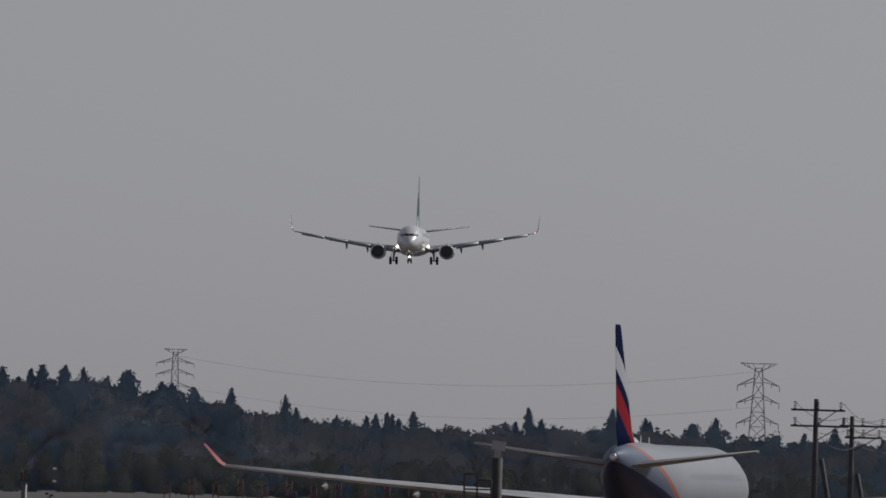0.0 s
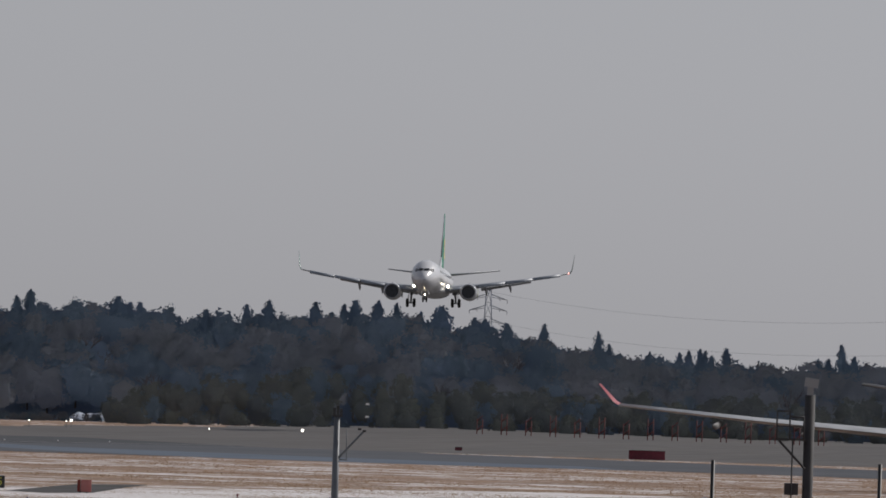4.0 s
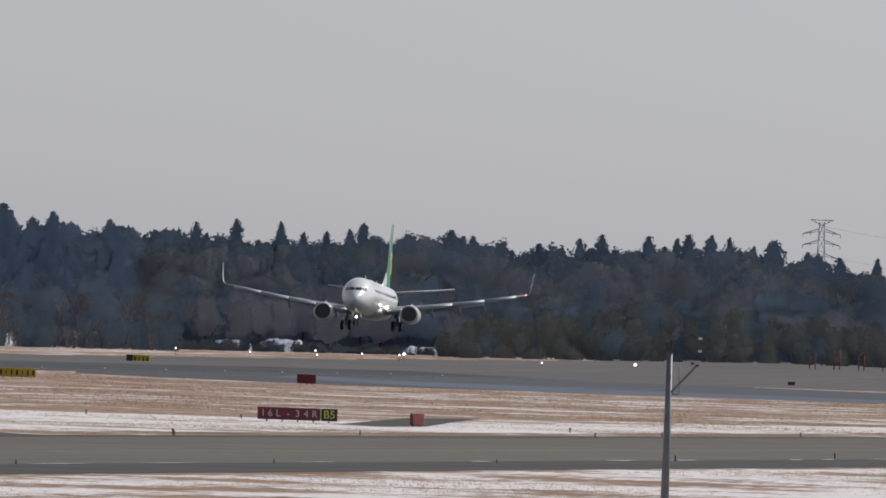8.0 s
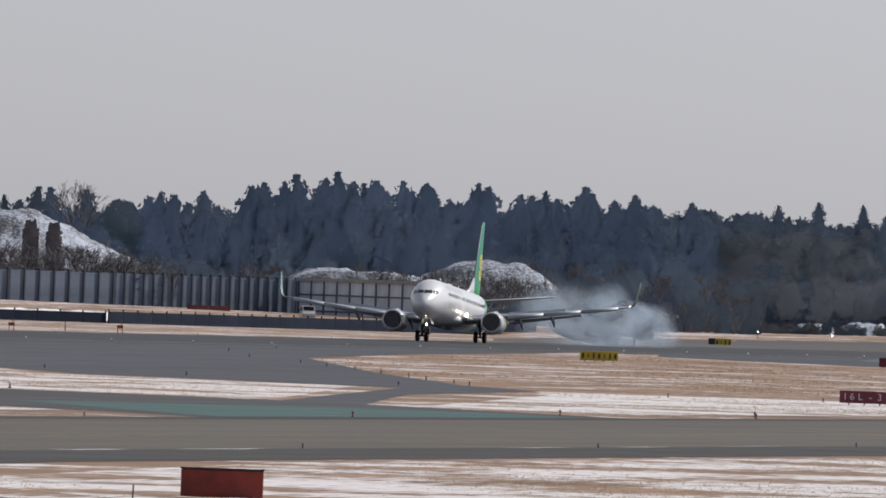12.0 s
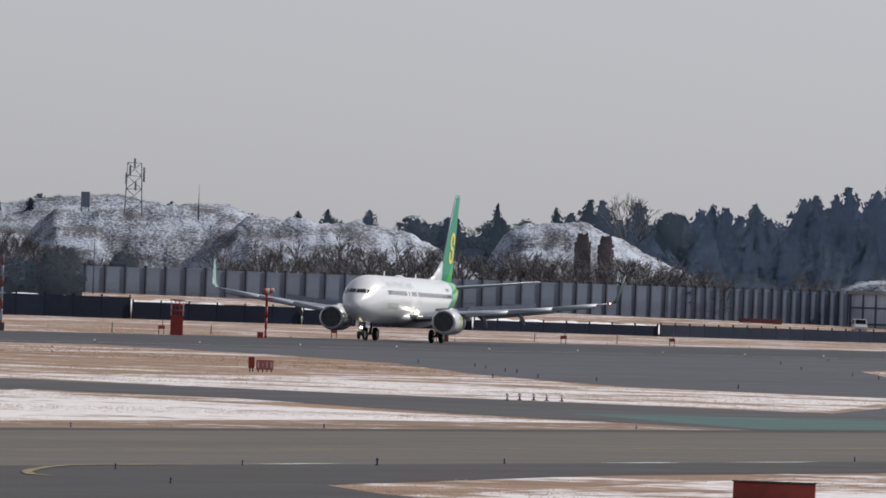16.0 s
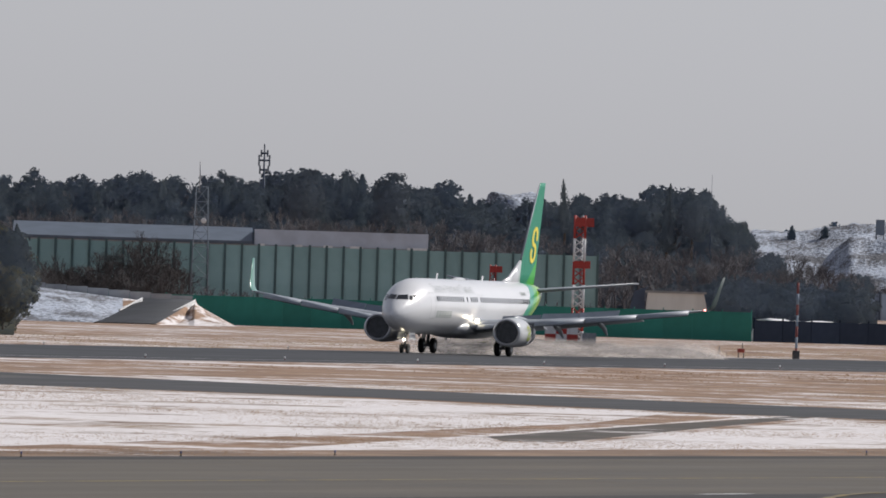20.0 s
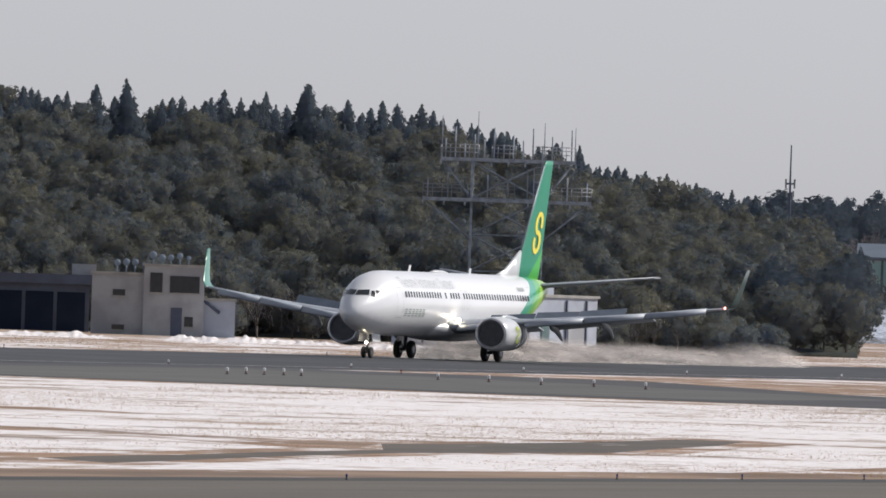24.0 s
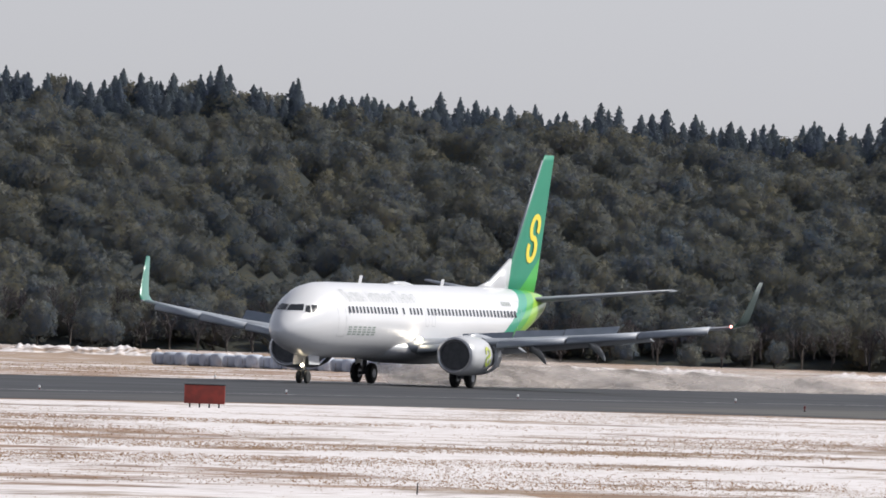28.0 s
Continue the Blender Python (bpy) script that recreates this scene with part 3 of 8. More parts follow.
for k, (x0, x1, y0, y1) in enumerate(((-337.6, -336.9, -600, 2350), (-132.7, -132.4, -400, 2300))):
    sheet("paint_line_%d" % (k + 1), [(x0, y0), (x1, y0), (x1, y1), (x0, y1)], 0.075 if k == 0 else 0.045, M_LINE if k == 0 else M_YELLOWLINE, "worn painted line on asphalt", "road marking")

rng_ = rand_gen(77)
y_ = 432.0
while y_ < 980:
    w_, long_ = rng_.uniform(0.10, 0.32), rng_.uniform(3, 13)
    x_ = -121.6 + rng_.uniform(-0.25, 0.25)
    side_ = [(x_ + w_ * rng_.uniform(0.3, 1.0) * math.sin(math.pi * i / 6), y_ + long_ * i / 6) for i in range(7)]
    back_ = [(x_ - w_ * rng_.uniform(0.2, 0.8) * math.sin(math.pi * i / 6), y_ + long_ * i / 6) for i in range(5, 0, -1)]
    sheet("snow_streak", side_ + back_, 0.06, M_PURESNOW, "thin streak of old snow left on the taxiway", "snow patch")
    y_ += long_ + rng_.uniform(4, 34)

# ---- the landing airliner ----
def ring_at(x, zc, w, h, k=40):
    return [(x, w * math.cos(2 * math.pi * i / k), zc + h * math.sin(2 * math.pi * i / k)) for i in range(k)]


def foil(le, chord, thick, k=9, up=False, droop=0.0):
    """An aerofoil section from its leading edge backwards; up: it stands upright."""
    xs = [0.5 - 0.5 * math.cos(math.pi * i / k) for i in range(k + 1)]
    half = [thick * chord * (1.4845 * math.sqrt(x) - 0.63 * x - 1.758 * x * x + 1.4215 * x ** 3 - 0.5075 * x ** 4) for x in xs]
    pts = [(x, h) for x, h in zip(xs, half)] + [(x, -h * 0.8) for x, h in list(zip(xs, half))[-2:0:-1]]
    out = []
    for x, h in pts:
        p = (le[0] - x * chord, le[1] + h, le[2]) if up else (le[0] - x * chord, le[1], le[2] + h - droop * x * chord)
        out.append(p)
    return out


FUSE = [  # x, centre height, half width, half height
    (19.55, 2.72, 0.02, 0.02), (19.45, 2.74, 0.24, 0.25), (19.15, 2.78, 0.52, 0.53), (18.6, 2.86, 0.84, 0.86), (17.9, 2.97, 1.13, 1.17),
    (17.2, 3.08, 1.35, 1.43), (16.4, 3.22, 1.55, 1.71), (15.4, 3.33, 1.74, 1.90), (14.2, 3.39, 1.85, 1.99), (12.8, 3.40, 1.88, 2.005),
    (6.0, 3.40, 1.88, 2.005), (0.0, 3.40, 1.88, 2.005), (-6.0, 3.40, 1.88, 2.005), (-8.0, 3.42, 1.87, 1.98), (-10.0, 3.55, 1.81, 1.85),
    (-12.2, 3.83, 1.60, 1.56), (-14.4, 4.14, 1.26, 1.20), (-16.2, 4.38, 0.92, 0.89), (-17.5, 4.55, 0.60, 0.60), (-18.2, 4.63, 0.36, 0.38), (-18.42, 4.65, 0.18, 0.2)]


def fuse_at(x):
    for (x1, z1, w1, h1), (x0, z0, w0, h0) in zip(FUSE, FUSE[1:]):
        if x0 <= x <= x1:
            f = (x - x0) / (x1 - x0)
            return z0 + f * (z1 - z0), w0 + f * (w1 - w0), h0 + f * (h1 - h0)


def skin_point(x, z, side, out=0.0):
    """The place on the fuselage's skin at station x and height z."""
    zc, w, h = fuse_at(x)
    s = max(-0.999, min(0.999, (z - zc) / h))
    c = math.sqrt(1 - s * s)
    return Vector((x, side * (w + out) * c, zc + (h + out) * s))


def skin_patch(bm, corners, side, out=0.012, nx=3, nz=4):
    """A thin panel laid on the skin over four corners (x, z), in order round."""
    (xa, za), (xb, zb), (xc, zc), (xd, zd) = corners
    grid = []
    for i in range(nx + 1):
        u = i / nx
        row = []
        for j in range(nz + 1):
            v = j / nz
            x = (xa * (1 - u) + xb * u) * (1 - v) + (xd * (1 - u) + xc * u) * v
            z = (za * (1 - u) + zb * u) * (1 - v) + (zd * (1 - u) + zc * u) * v
            row.append(bm.verts.new(skin_point(x, z, side, out)))
        grid.append(row)
    for i in range(nx):
        for j in range(nz):
            f = bm.faces.new((grid[i][j], grid[i + 1][j], grid[i + 1][j + 1], grid[i][j + 1]))
            f.smooth = True


def livery_material():
    """White paint that turns green on a slant behind the rear door."""
    m = bpy.data.materials.new("white_and_green_livery")
    m.use_nodes = True
    n, l = m.node_tree.nodes, m.node_tree.links
    b = n["Principled BSDF"]
    tc = n.new("ShaderNodeTexCoord").outputs["Object"]
    sx = n.new("ShaderNodeSeparateXYZ")
    l.new(tc, sx.inputs[0])
    nz = noise_node(n, l, tc, 0.5, 5)
    s = math_node(n, l, "MULTIPLY_ADD", sx.outputs[2], 1.84, sx.outputs[0])
    white = mix_node(n, l, nz, (0.74, 0.74, 0.75), (0.66, 0.67, 0.69))
    f1 = math_node(n, l, "LESS_THAN", s, -2.9)
    f2 = math_node(n, l, "LESS_THAN", s, -4.4)
    f3 = math_node(n, l, "LESS_THAN", s, -5.7)
    c = mix_node(n, l, f1, white, (0.03, 0.33, 0.21))
    c = mix_node(n, l, f2, c, (0.10, 0.42, 0.08))
    c = mix_node(n, l, f3, c, (0.30, 0.55, 0.04))
    l.new(c, b.inputs["Base Color"])
    b.inputs["Roughness"].default_value = 0.3
    b.inputs["Coat Weight"].default_value = 0.4
    return m


def fin_material():
    """Dark green with lighter green slants towards the foot and the rudder."""
    m = bpy.data.materials.new("fin_greens")
    m.use_nodes = True
    n, l = m.node_tree.nodes, m.node_tree.links
    b = n["Principled BSDF"]
    tc = n.new("ShaderNodeTexCoord").outputs["Object"]
    sx = n.new("ShaderNodeSeparateXYZ")
    l.new(tc, sx.inputs[0])
    nz = noise_node(n, l, tc, 0.6, 4)
    dark = mix_node(n, l, nz, (0.018, 0.205, 0.125), (0.022, 0.245, 0.15))
    s1 = math_node(n, l, "MULTIPLY_ADD", sx.outputs[0], 0.553, sx.outputs[2])
    s2 = math_node(n, l, "MULTIPLY_ADD", sx.outputs[2], 0.22, sx.outputs[0])
    lower = math_node(n, l, "LESS_THAN", s1, -2.73)
    rear = math_node(n, l, "MULTIPLY", math_node(n, l, "LESS_THAN", s2, -16.35), math_node(n, l, "LESS_THAN", s1, -2.0))
    c = mix_node(n, l, lower, dark, (0.07, 0.38, 0.08))
    c = mix_node(n, l, rear, c, (0.24, 0.52, 0.05))
    l.new(c, b.inputs["Base Color"])
    b.inputs["Roughness"].default_value = 0.45
    b.inputs["Specular IOR Level"].default_value = 0.25
    return m


def curl(k):
    """A smooth S of two near-closed loops: points with their normals, two units high."""
    pts = []
    for i in range(k + 1):
        t = i / k
        a = radians(-28 + 298 * t * 2) if t <= 0.5 else radians(90 - 298 * (t - 0.5) * 2)
        pts.append((0.62 * math.cos(a), (0.56 if t <= 0.5 else -0.56) + 0.56 * math.sin(a)))
    out = []
    for i, (x, z) in enumerate(pts):
        (xa, za), (xb, zb) = pts[max(i - 1, 0)], pts[min(i + 1, k)]
        d = math.hypot(xb - xa, zb - za) or 1.0
        out.append((x, z, -(zb - za) / d, (xb - xa) / d))
    return out


M_LIVERY, M_FIN = livery_material(), fin_material()
M_WINGLETOUT = material("dark_winglet_paint", (0.022, 0.045, 0.042), 0.5, other=(0.018, 0.038, 0.036), scale=0.8)
M_LIMEYELLOW = material("yellow_green_paint", (0.45, 0.50, 0.06), 0.35, other=(0.30, 0.42, 0.06), scale=2)

WING = [  # y, leading edge x, chord, thickness, height of the leading edge
    (1.2, 5.6, 8.1, 0.145, 2.02), (1.9, 5.15, 7.6, 0.14, 2.06), (5.8, 3.05, 5.15, 0.115, 2.52), (10.5, 0.58, 3.6, 0.105, 3.10), (15.0, -1.78, 2.25, 0.10, 3.74), (17.0, -2.83, 1.62, 0.10, 4.05)]


def wing_at(y):
    for a, b in zip(WING, WING[1:]):
        if a[0] <= y <= b[0]:
            f = (y - a[0]) / (b[0] - a[0])
            return [p + f * (q - p) for p, q in zip(a, b)][1:]


def airliner():
    jet = thing("airliner", "white twin-engine airliner with green tail and grey wings, landing", "airplane")
    bm = B()
    loft(bm, [ring_at(*s) for s in FUSE])
    body = part("fuselage", bm, M_LIVERY, jet)
    bm = B()   # belly fairing between the wings
    loft(bm, [[(x, w * math.cos(2 * math.pi * i / 24), 1.95 + h * math.sin(2 * math.pi * i / 24)) for i in range(24)]
              for x, w, h in ((7.6, 0.5, 0.3), (6.4, 1.5, 0.62), (4.5, 1.95, 0.78), (0, 2.0, 0.82), (-3.0, 1.9, 0.75), (-5.2, 1.2, 0.5), (-6.4, 0.4, 0.25))])
    part("belly_fairing", bm, M_WHITE, jet)
    for side in (1, -1):
        # wing, with the winglet
        bm = B()
        loft(bm, [foil((x, side * y, z), c, t) for y, x, c, t, z in WING])
        wing = part("wing", bm, M_GREYWING, jet, "grey swept wing")
        WINGS.append((wing, side))
        bm = B()
        secs = []
        for s, (dy, dz, dx, c) in enumerate(((0, 0, 0, 1.62), (0.22, 0.10, -0.12, 1.5), (0.40, 0.38, -0.32, 1.35), (0.50, 0.85, -0.72, 1.12), (0.62, 1.6, -1.3, 0.86), (0.75, 2.45, -1.95, 0.56))):
            a = [0, 0.5, 1.15, 1.4, 1.43, 1.43][s]
            ring = []
            for x, yy, zz in foil((-2.83 + dx, 0, 0), c, 0.085, up=False):
                ring.append((x, side * (17.0 + dy - zz * math.sin(a)), 4.05 + dz + zz * math.cos(a)))
            secs.append(ring)
        loft(bm, secs)
        bmesh.ops.recalc_face_normals(bm, faces=bm.faces)
        for f in bm.faces:
            f.normal_update()
            f.material_index = 1 if side * f.normal.y > 0.25 and f.calc_center_median().z > 4.25 else 0
        part("winglet", bm, [M_GREEN, M_WINGLETOUT], wing, "green upturned winglet", clean=False)
        # leading-edge slats and their pale front edge
        for y0, y1 in ((2.3, 4.2), (6.0, 9.2), (9.3, 12.6), (12.7, 16.0)):
            bm = B()
            rings = []
            for y in (y0, y1):
                x, c, t, z = wing_at(y)
                rings.append([(x + 0.34 - p[0] * 0.5, side * y, z - 0.20 + p[1]) for p in ((0, 0), (0.1, 0.13), (0.5, 0.26), (1.0, 0.33), (1.0, 0.29), (0.5, 0.15), (0.2, 0.0), (0.1, -0.09))])
            loft(bm, rings)
            part("slat", bm, M_SLAT, wing, "extended pale slat")
        # extended flaps and their track fairings
        for y0, y1, drop in ((2.2, 5.2, 0.30), (5.9, 12.2, 0.30)):
            bm = B()
            rings = []
            for y in (y0, y1):
                x, c, t, z = wing_at(y)
                k = 1.25 if y < 6 else 0.85
                rings.append(foil((x - c + 0.12, side * y, z - 0.14), k, 0.11, droop=drop * 0.7))
            loft(bm, rings)
            part("flap", bm, M_GREYWING, wing, "lowered grey flap")
        for y in (4.1, 6.6, 9.6):
            x, c, t, z = wing_at(y)
            bm = B()
            loft(bm, [[(x - c * 0.62 + dx, side * y + w * math.cos(2 * math.pi * i / 12), z - 0.12 + dz + h * math.sin(2 * math.pi * i / 12)) for i in range(12)]
                      for dx, dz, w, h in ((0.5, 0.0, 0.03, 0.03), (0.0, -0.2, 0.15, 0.16), (-0.9, -0.34, 0.17, 0.2), (-1.5, -0.58, 0.15, 0.18), (-2.0, -0.86, 0.09, 0.11), (-2.25, -1.0, 0.02, 0.03))])
            part("flap_track_fairing", bm, M_GREYWING, wing)
        bm = B()
        bmesh.ops.create_uvsphere(bm, u_segments=10, v_segments=6, radius=0.07, matrix=Matrix.Translation((-2.75, side * 17.05, 4.08)))
        part("navigation_light", bm, M_CREAM if side > 0 else M_METAL, wing)
        # landing lamp at the wing root
        bm = B()
        bmesh.ops.create_uvsphere(bm, u_segments=12, v_segments=8, radius=0.15, matrix=Matrix.Translation((4.72, side * 2.18, 2.50)))
        part("landing_light", bm, M_LAMP, wing, "lit landing light")
        # tailplane
        bm = B()
        loft(bm, [foil((x, side * y, z), c, 0.09) for y, x, c, z in ((0.3, -14.6, 4.1, 4.75), (1.0, -15.1, 3.8, 4.84), (7.17, -18.95, 1.45, 5.62))])
        part("tailplane", bm, M_GREYWING, jet, "grey tailplane")
        # engine
        ez, ey = 1.72, side * 4.83
        bm = B()
        prof = [(6.15, 0.80), (6.28, 0.88), (6.3, 0.95), (6.2, 1.02), (5.8, 1.08), (5.0, 1.11), (4.2, 1.10), (3.4, 1.05)]
        loft(bm, [[(x, ey + r * 1.02 * math.cos(2 * math.pi * i / 32), ez + r * (1.0 if math.sin(2 * math.pi * i / 32) > 0 else 0.93) * math.sin(2 * math.pi * i / 32)) for i in range(32)] for x, r in prof], caps=False)
        eng = part("engine", bm, M_WHITE, jet, "white engine nacelle")
        bm = B()
        loft(bm, [[(x, ey + r * math.cos(2 * math.pi * i / 32), ez + r * (1.0 if math.sin(2 * math.pi * i / 32) > 0 else 0.93) * math.sin(2 * math.pi * i / 32)) for i in range(32)] for x, r in ((6.30, 0.96), (6.34, 0.92), (6.30, 0.87), (6.15, 0.81))], caps=False)
        part("inlet_lip", bm, M_METAL, eng, "bare metal inlet lip")
        bm = B()
        loft(bm, [[(x, ey + r * math.cos(2 * math.pi * i / 32), ez + r * math.sin(2 * math.pi * i / 32)) for i in range(32)] for x, r in ((6.17, 0.80), (5.4, 0.76), (5.3, 0.5), (5.35, 0.28), (5.75, 0.02))])
        part("fan", bm, M_DARK, eng, "dark fan and spinner")
        for i in range(24):
            a = 2 * math.pi * i / 24
            bm = B()
            vs = [bm.verts.new((x, ey + r * math.cos(a + d), ez + r * math.sin(a + d))) for x, r, d in ((5.52, 0.27, 0), (5.36, 0.27, 0.2), (5.42, 0.76, 0.16), (5.55, 0.76, -0.02))]
            bm.faces.new(vs)
            part("fan_blade", bm, M_STEEL, eng, clean=False)
        bm = B()
        loft(bm, [[(x, ey + r * math.cos(2 * math.pi * i / 24), ez - 0.02 + r * math.sin(2 * math.pi * i / 24)) for i in range(24)] for x, r in ((3.5, 0.8), (2.6, 0.78), (1.9, 0.6), (1.0, 0.42), (0.95, 0.3), (0.2, 0.05))])
        part("core_nozzle", bm, M_STEEL, eng, "dark steel core nozzle")
        bm = B()
        loft(bm, [[(x, ey + r * 1.02 * math.cos(2 * math.pi * i / 32), ez + r * (1.0 if math.sin(2 * math.pi * i / 32) > 0 else 0.95) * math.sin(2 * math.pi * i / 32)) for i in range(32)]
                  for x, r in ((3.42, 0.99), (3.42, 1.05), (2.9, 1.0), (2.3, 0.9), (1.95, 0.8), (1.95, 0.77), (2.6, 0.86))], caps=False)
        SLEEVES.append(part("reverser_sleeve", bm, M_WHITE, eng, "sliding white reverser sleeve"))
        bm = B()
        loft(bm, [[(x, ey + w * c, z + h * s) for c, s in ((1, 0), (0.6, 0.8), (-0.6, 0.8), (-1, 0), (-0.7, -1), (0.7, -1))] for x, z, w, h in ((5.0, 2.72, 0.1, 0.1), (3.6, 2.78, 0.22, 0.25), (2.0, 2.45, 0.24, 0.5), (0.2, 2.3, 0.18, 0.4), (-0.8, 2.2, 0.05, 0.1))])
        part("pylon", bm, M_GREYWING, eng)
        # emblem on the cowling
        bm = B()
        rim = []
        for px_, pz_, nx_, nz_ in curl(30):
            pair = []
            for s_ in (1, -1):
                ux, uz = 4.25 + (px_ * 0.42 + nx_ * s_ * 0.075), 0.02 + pz_ * 0.40 + nz_ * s_ * 0.075
                an = math.asin(max(-1, min(1, uz / 1.1)))
                pair.append(bm.verts.new((ux, ey + side * 1.135 * math.cos(an) * 1.02, ez + 1.125 * math.sin(an))))
            rim.append(pair)
        for p_, q_ in zip(rim, rim[1:]):
            bm.faces.new((p_[0], q_[0], q_[1], p_[1]))
        part("emblem", bm, M_LIMEYELLOW, eng, "yellow-green curled emblem", clean=False)
        # main gear
        bm = B()
        rod(bm, (0, side * 2.86, 0.55), (0, side * 2.75, 2.3), 0.12, 0.14, 12)
        rod(bm, (0, side * 2.3, 0.55), (0, side * 3.42, 0.55), 0.09, seg=10)
        rod(bm, (0, side * 2.86, 1.2), (0.9, side * 2.3, 2.2), 0.06)
        gear = part("main_gear", bm, M_STEEL, jet, "extended main landing gear")
        bm = B()
        box(bm, (0.9, 0.05, 1.0), (0, side * 3.12, 1.5), Matrix.Rotation(radians(side * 8), 4, "X"))
        part("gear_door", bm, M_WHITE, gear)
        for dy in (-0.43, 0.43):
            bm = B()
            wheel(bm, (0, side * 2.86 + dy, 0.56), 0.56, 0.34)
            tyre = part("tyre", bm, M_TYRE, gear, "black rubber tyre")
            bm = B()
            rod(bm, (0, side * 2.86 + dy - 0.18, 0.56), (0, side * 2.86 + dy + 0.18, 0.56), 0.24, seg=16)
            part("rim", bm, M_STEEL, gear, "grey wheel rim")
        # spoilers, one row a side
        for k, (y0, y1) in enumerate(((2.6, 5.4), (5.45, 8.0), (8.05, 10.8))):
            bm = B()
            (xa, ca, ta, za), (xb, cb, tb, zb) = wing_at(y0), wing_at(y1)
            ch = 0.75
            ha, hb = Vector((xa - ca * 0.66, side * y0, za + 0.22 if y0 < 6 else za + 0.13)), Vector((xb - cb * 0.66, side * y1, zb + 0.14 if y1 < 6 else zb + 0.10))
            mid = (ha + hb) / 2
            vs = []
            for p in (ha, hb):
                for dx, dz in ((0, 0), (-ch, -0.06), (-ch, -0.09), (0, -0.04)):
                    vs.append(Vector((p.x + dx, p.y, p.z + dz)) - mid)
            loft(bm, [vs[:4], vs[4:]], smooth=False)
            sp = part("spoiler", bm, M_SPOILER, wing, "grey wing spoiler panel")
            sp.location = mid
            SPOILERS.append((sp, mid, (hb - ha).normalized() * side))
        # windows, doors and lettering on the skin
        if side > 0 or side < 0:
            bm0 = B()
            skin_patch(bm0, [(0.12, 3.82), (-0.12, 3.82), (-0.12, 4.17), (0.12, 4.17)], side, 0.014, 1, 3)
            wm = mesh_of(bm0, "cabin_window", M_GLASS, clean=False)
            x = 13.85
            i = 0
            while x > -10.2:
                if i not in (14, 16, 21):
                    w = part("cabin_window", wm, M_GLASS, body)
                    w.location = (x, 0, 0)
                x -= 0.508
                i += 1
            for x0, x1, za, zb in ((15.25, 14.35, 2.55, 4.4), (-10.6, -11.35, 2.75, 4.7), (3.2, 2.7, 3.2, 4.35), (2.3, 1.8, 3.2, 4.35)):
                for c in ([(x0, za), (x0 - 0.035, za), (x0 - 0.035, zb), (x0, zb)], [(x1 + 0.035, za), (x1, za), (x1, zb), (x1 + 0.035, zb)], [(x0, zb - 0.03), (x1, zb - 0.03), (x1, zb), (x0, zb)], [(x0, za), (x1, za), (x1, za + 0.03), (x0, za + 0.03)]):
                    bm = B()
                    skin_patch(bm, c, side, 0.01, 2, 4)
                    part("door_seam", bm, M_SEAM, body, clean=False)
            for c in ([(17.84, 3.79), (17.54, 3.72), (17.27, 4.13), (17.48, 4.11)], [(17.46, 3.71), (16.91, 3.93), (16.82, 4.16), (17.19, 4.15)]):
                bm = B()
                skin_patch(bm, c, side, 0.020)
                pane = part("cockpit_side_window", bm, M_GLASS, body, clean=False)
                bm = B()
                (xm, zm) = (sum(q[0] for q in c) / 4, sum(q[1] for q in c) / 4)
                skin_patch(bm, [(xm + (x - xm) * 1.22, zm + (z - zm) * 1.18) for x, z in c], side, 0.012)
                part("window_frame", bm, M_WHITECAP, pane, "white painted window frame", clean=False)
            # lettering as plain bars
            x = 13.85
            for k in range(21):
                wd, hgt = (0.42, 0.62 if k in (0, 7, 16) else 0.48)
                if k in (6, 15):
                    x -= 0.34
                    continue
                if k in (3, 9, 12):
                    wd = 0.12
                lean = 0.10
                strokes = [((0.0, 0.0), (0.0, 1.0)), ((0.85, 0.0), (0.85, 0.95)), ((0.0, 0.5 if k % 2 else 0.94), (0.85, 0.5 if k % 2 else 0.94))]
                for (f0, g0), (f1, g1) in strokes[:1] if wd < 0.2 else strokes:
                    xa, xb, za, zb = x - wd * f0, x - wd * f1, 4.40 + hgt * g0, 4.40 + hgt * g1
                    bm = B()
                    if f0 == f1:
                        skin_patch(bm, [(xa + lean * g0, za), (xa + lean * g0 - 0.05, za), (xa + lean * g1 - 0.05, zb), (xa + lean * g1, zb)], side, 0.012)
                    else:
                        skin_patch(bm, [(xa, za), (xb, za), (xb, za + 0.035), (xa, za + 0.035)], side, 0.012)
                    part("lettering_bar", bm, M_GREYTEXT, body, clean=False)
                x -= wd + 0.13
            x = 14.0
            for k in range(6):
                for za, zb, wa in ((2.66, 2.73, 0.44), (2.79, 2.86, 0.5), (2.92, 2.98, 0.40), (3.04, 3.11, 0.44)):
                    bm = B()
                    skin_patch(bm, [(x, za), (x - wa, za), (x - wa, zb), (x, zb)], side, 0.012)
                    part("marking_bar", bm, M_GREENTEXT, body, clean=False)
                x -= 0.66
            for k in range(6):
                bm = B()
                skin_patch(bm, [(-8.5 - k * 0.24, 4.42), (-8.66 - k * 0.24, 4.42), (-8.66 - k * 0.24, 4.66), (-8.5 - k * 0.24, 4.66)], side, 0.012, 1, 2)
                part("registration_bar", bm, M_GREYTEXT, body, clean=False)
    # windscreen
    for side in (1, -1):
        bm = B()
        grid = []
        for i in range(9):
            u = i / 8
            row = []
            for j in range(5):
                v = j / 4
                lo = (18.39 - 0.50 * u * u, 88 - 40 * u)
                hi = (17.87 - 0.40 * u * u, 88 - 28 * u)
                x, a = lo[0] + (hi[0] - lo[0]) * v, radians(lo[1] + (hi[1] - lo[1]) * v)
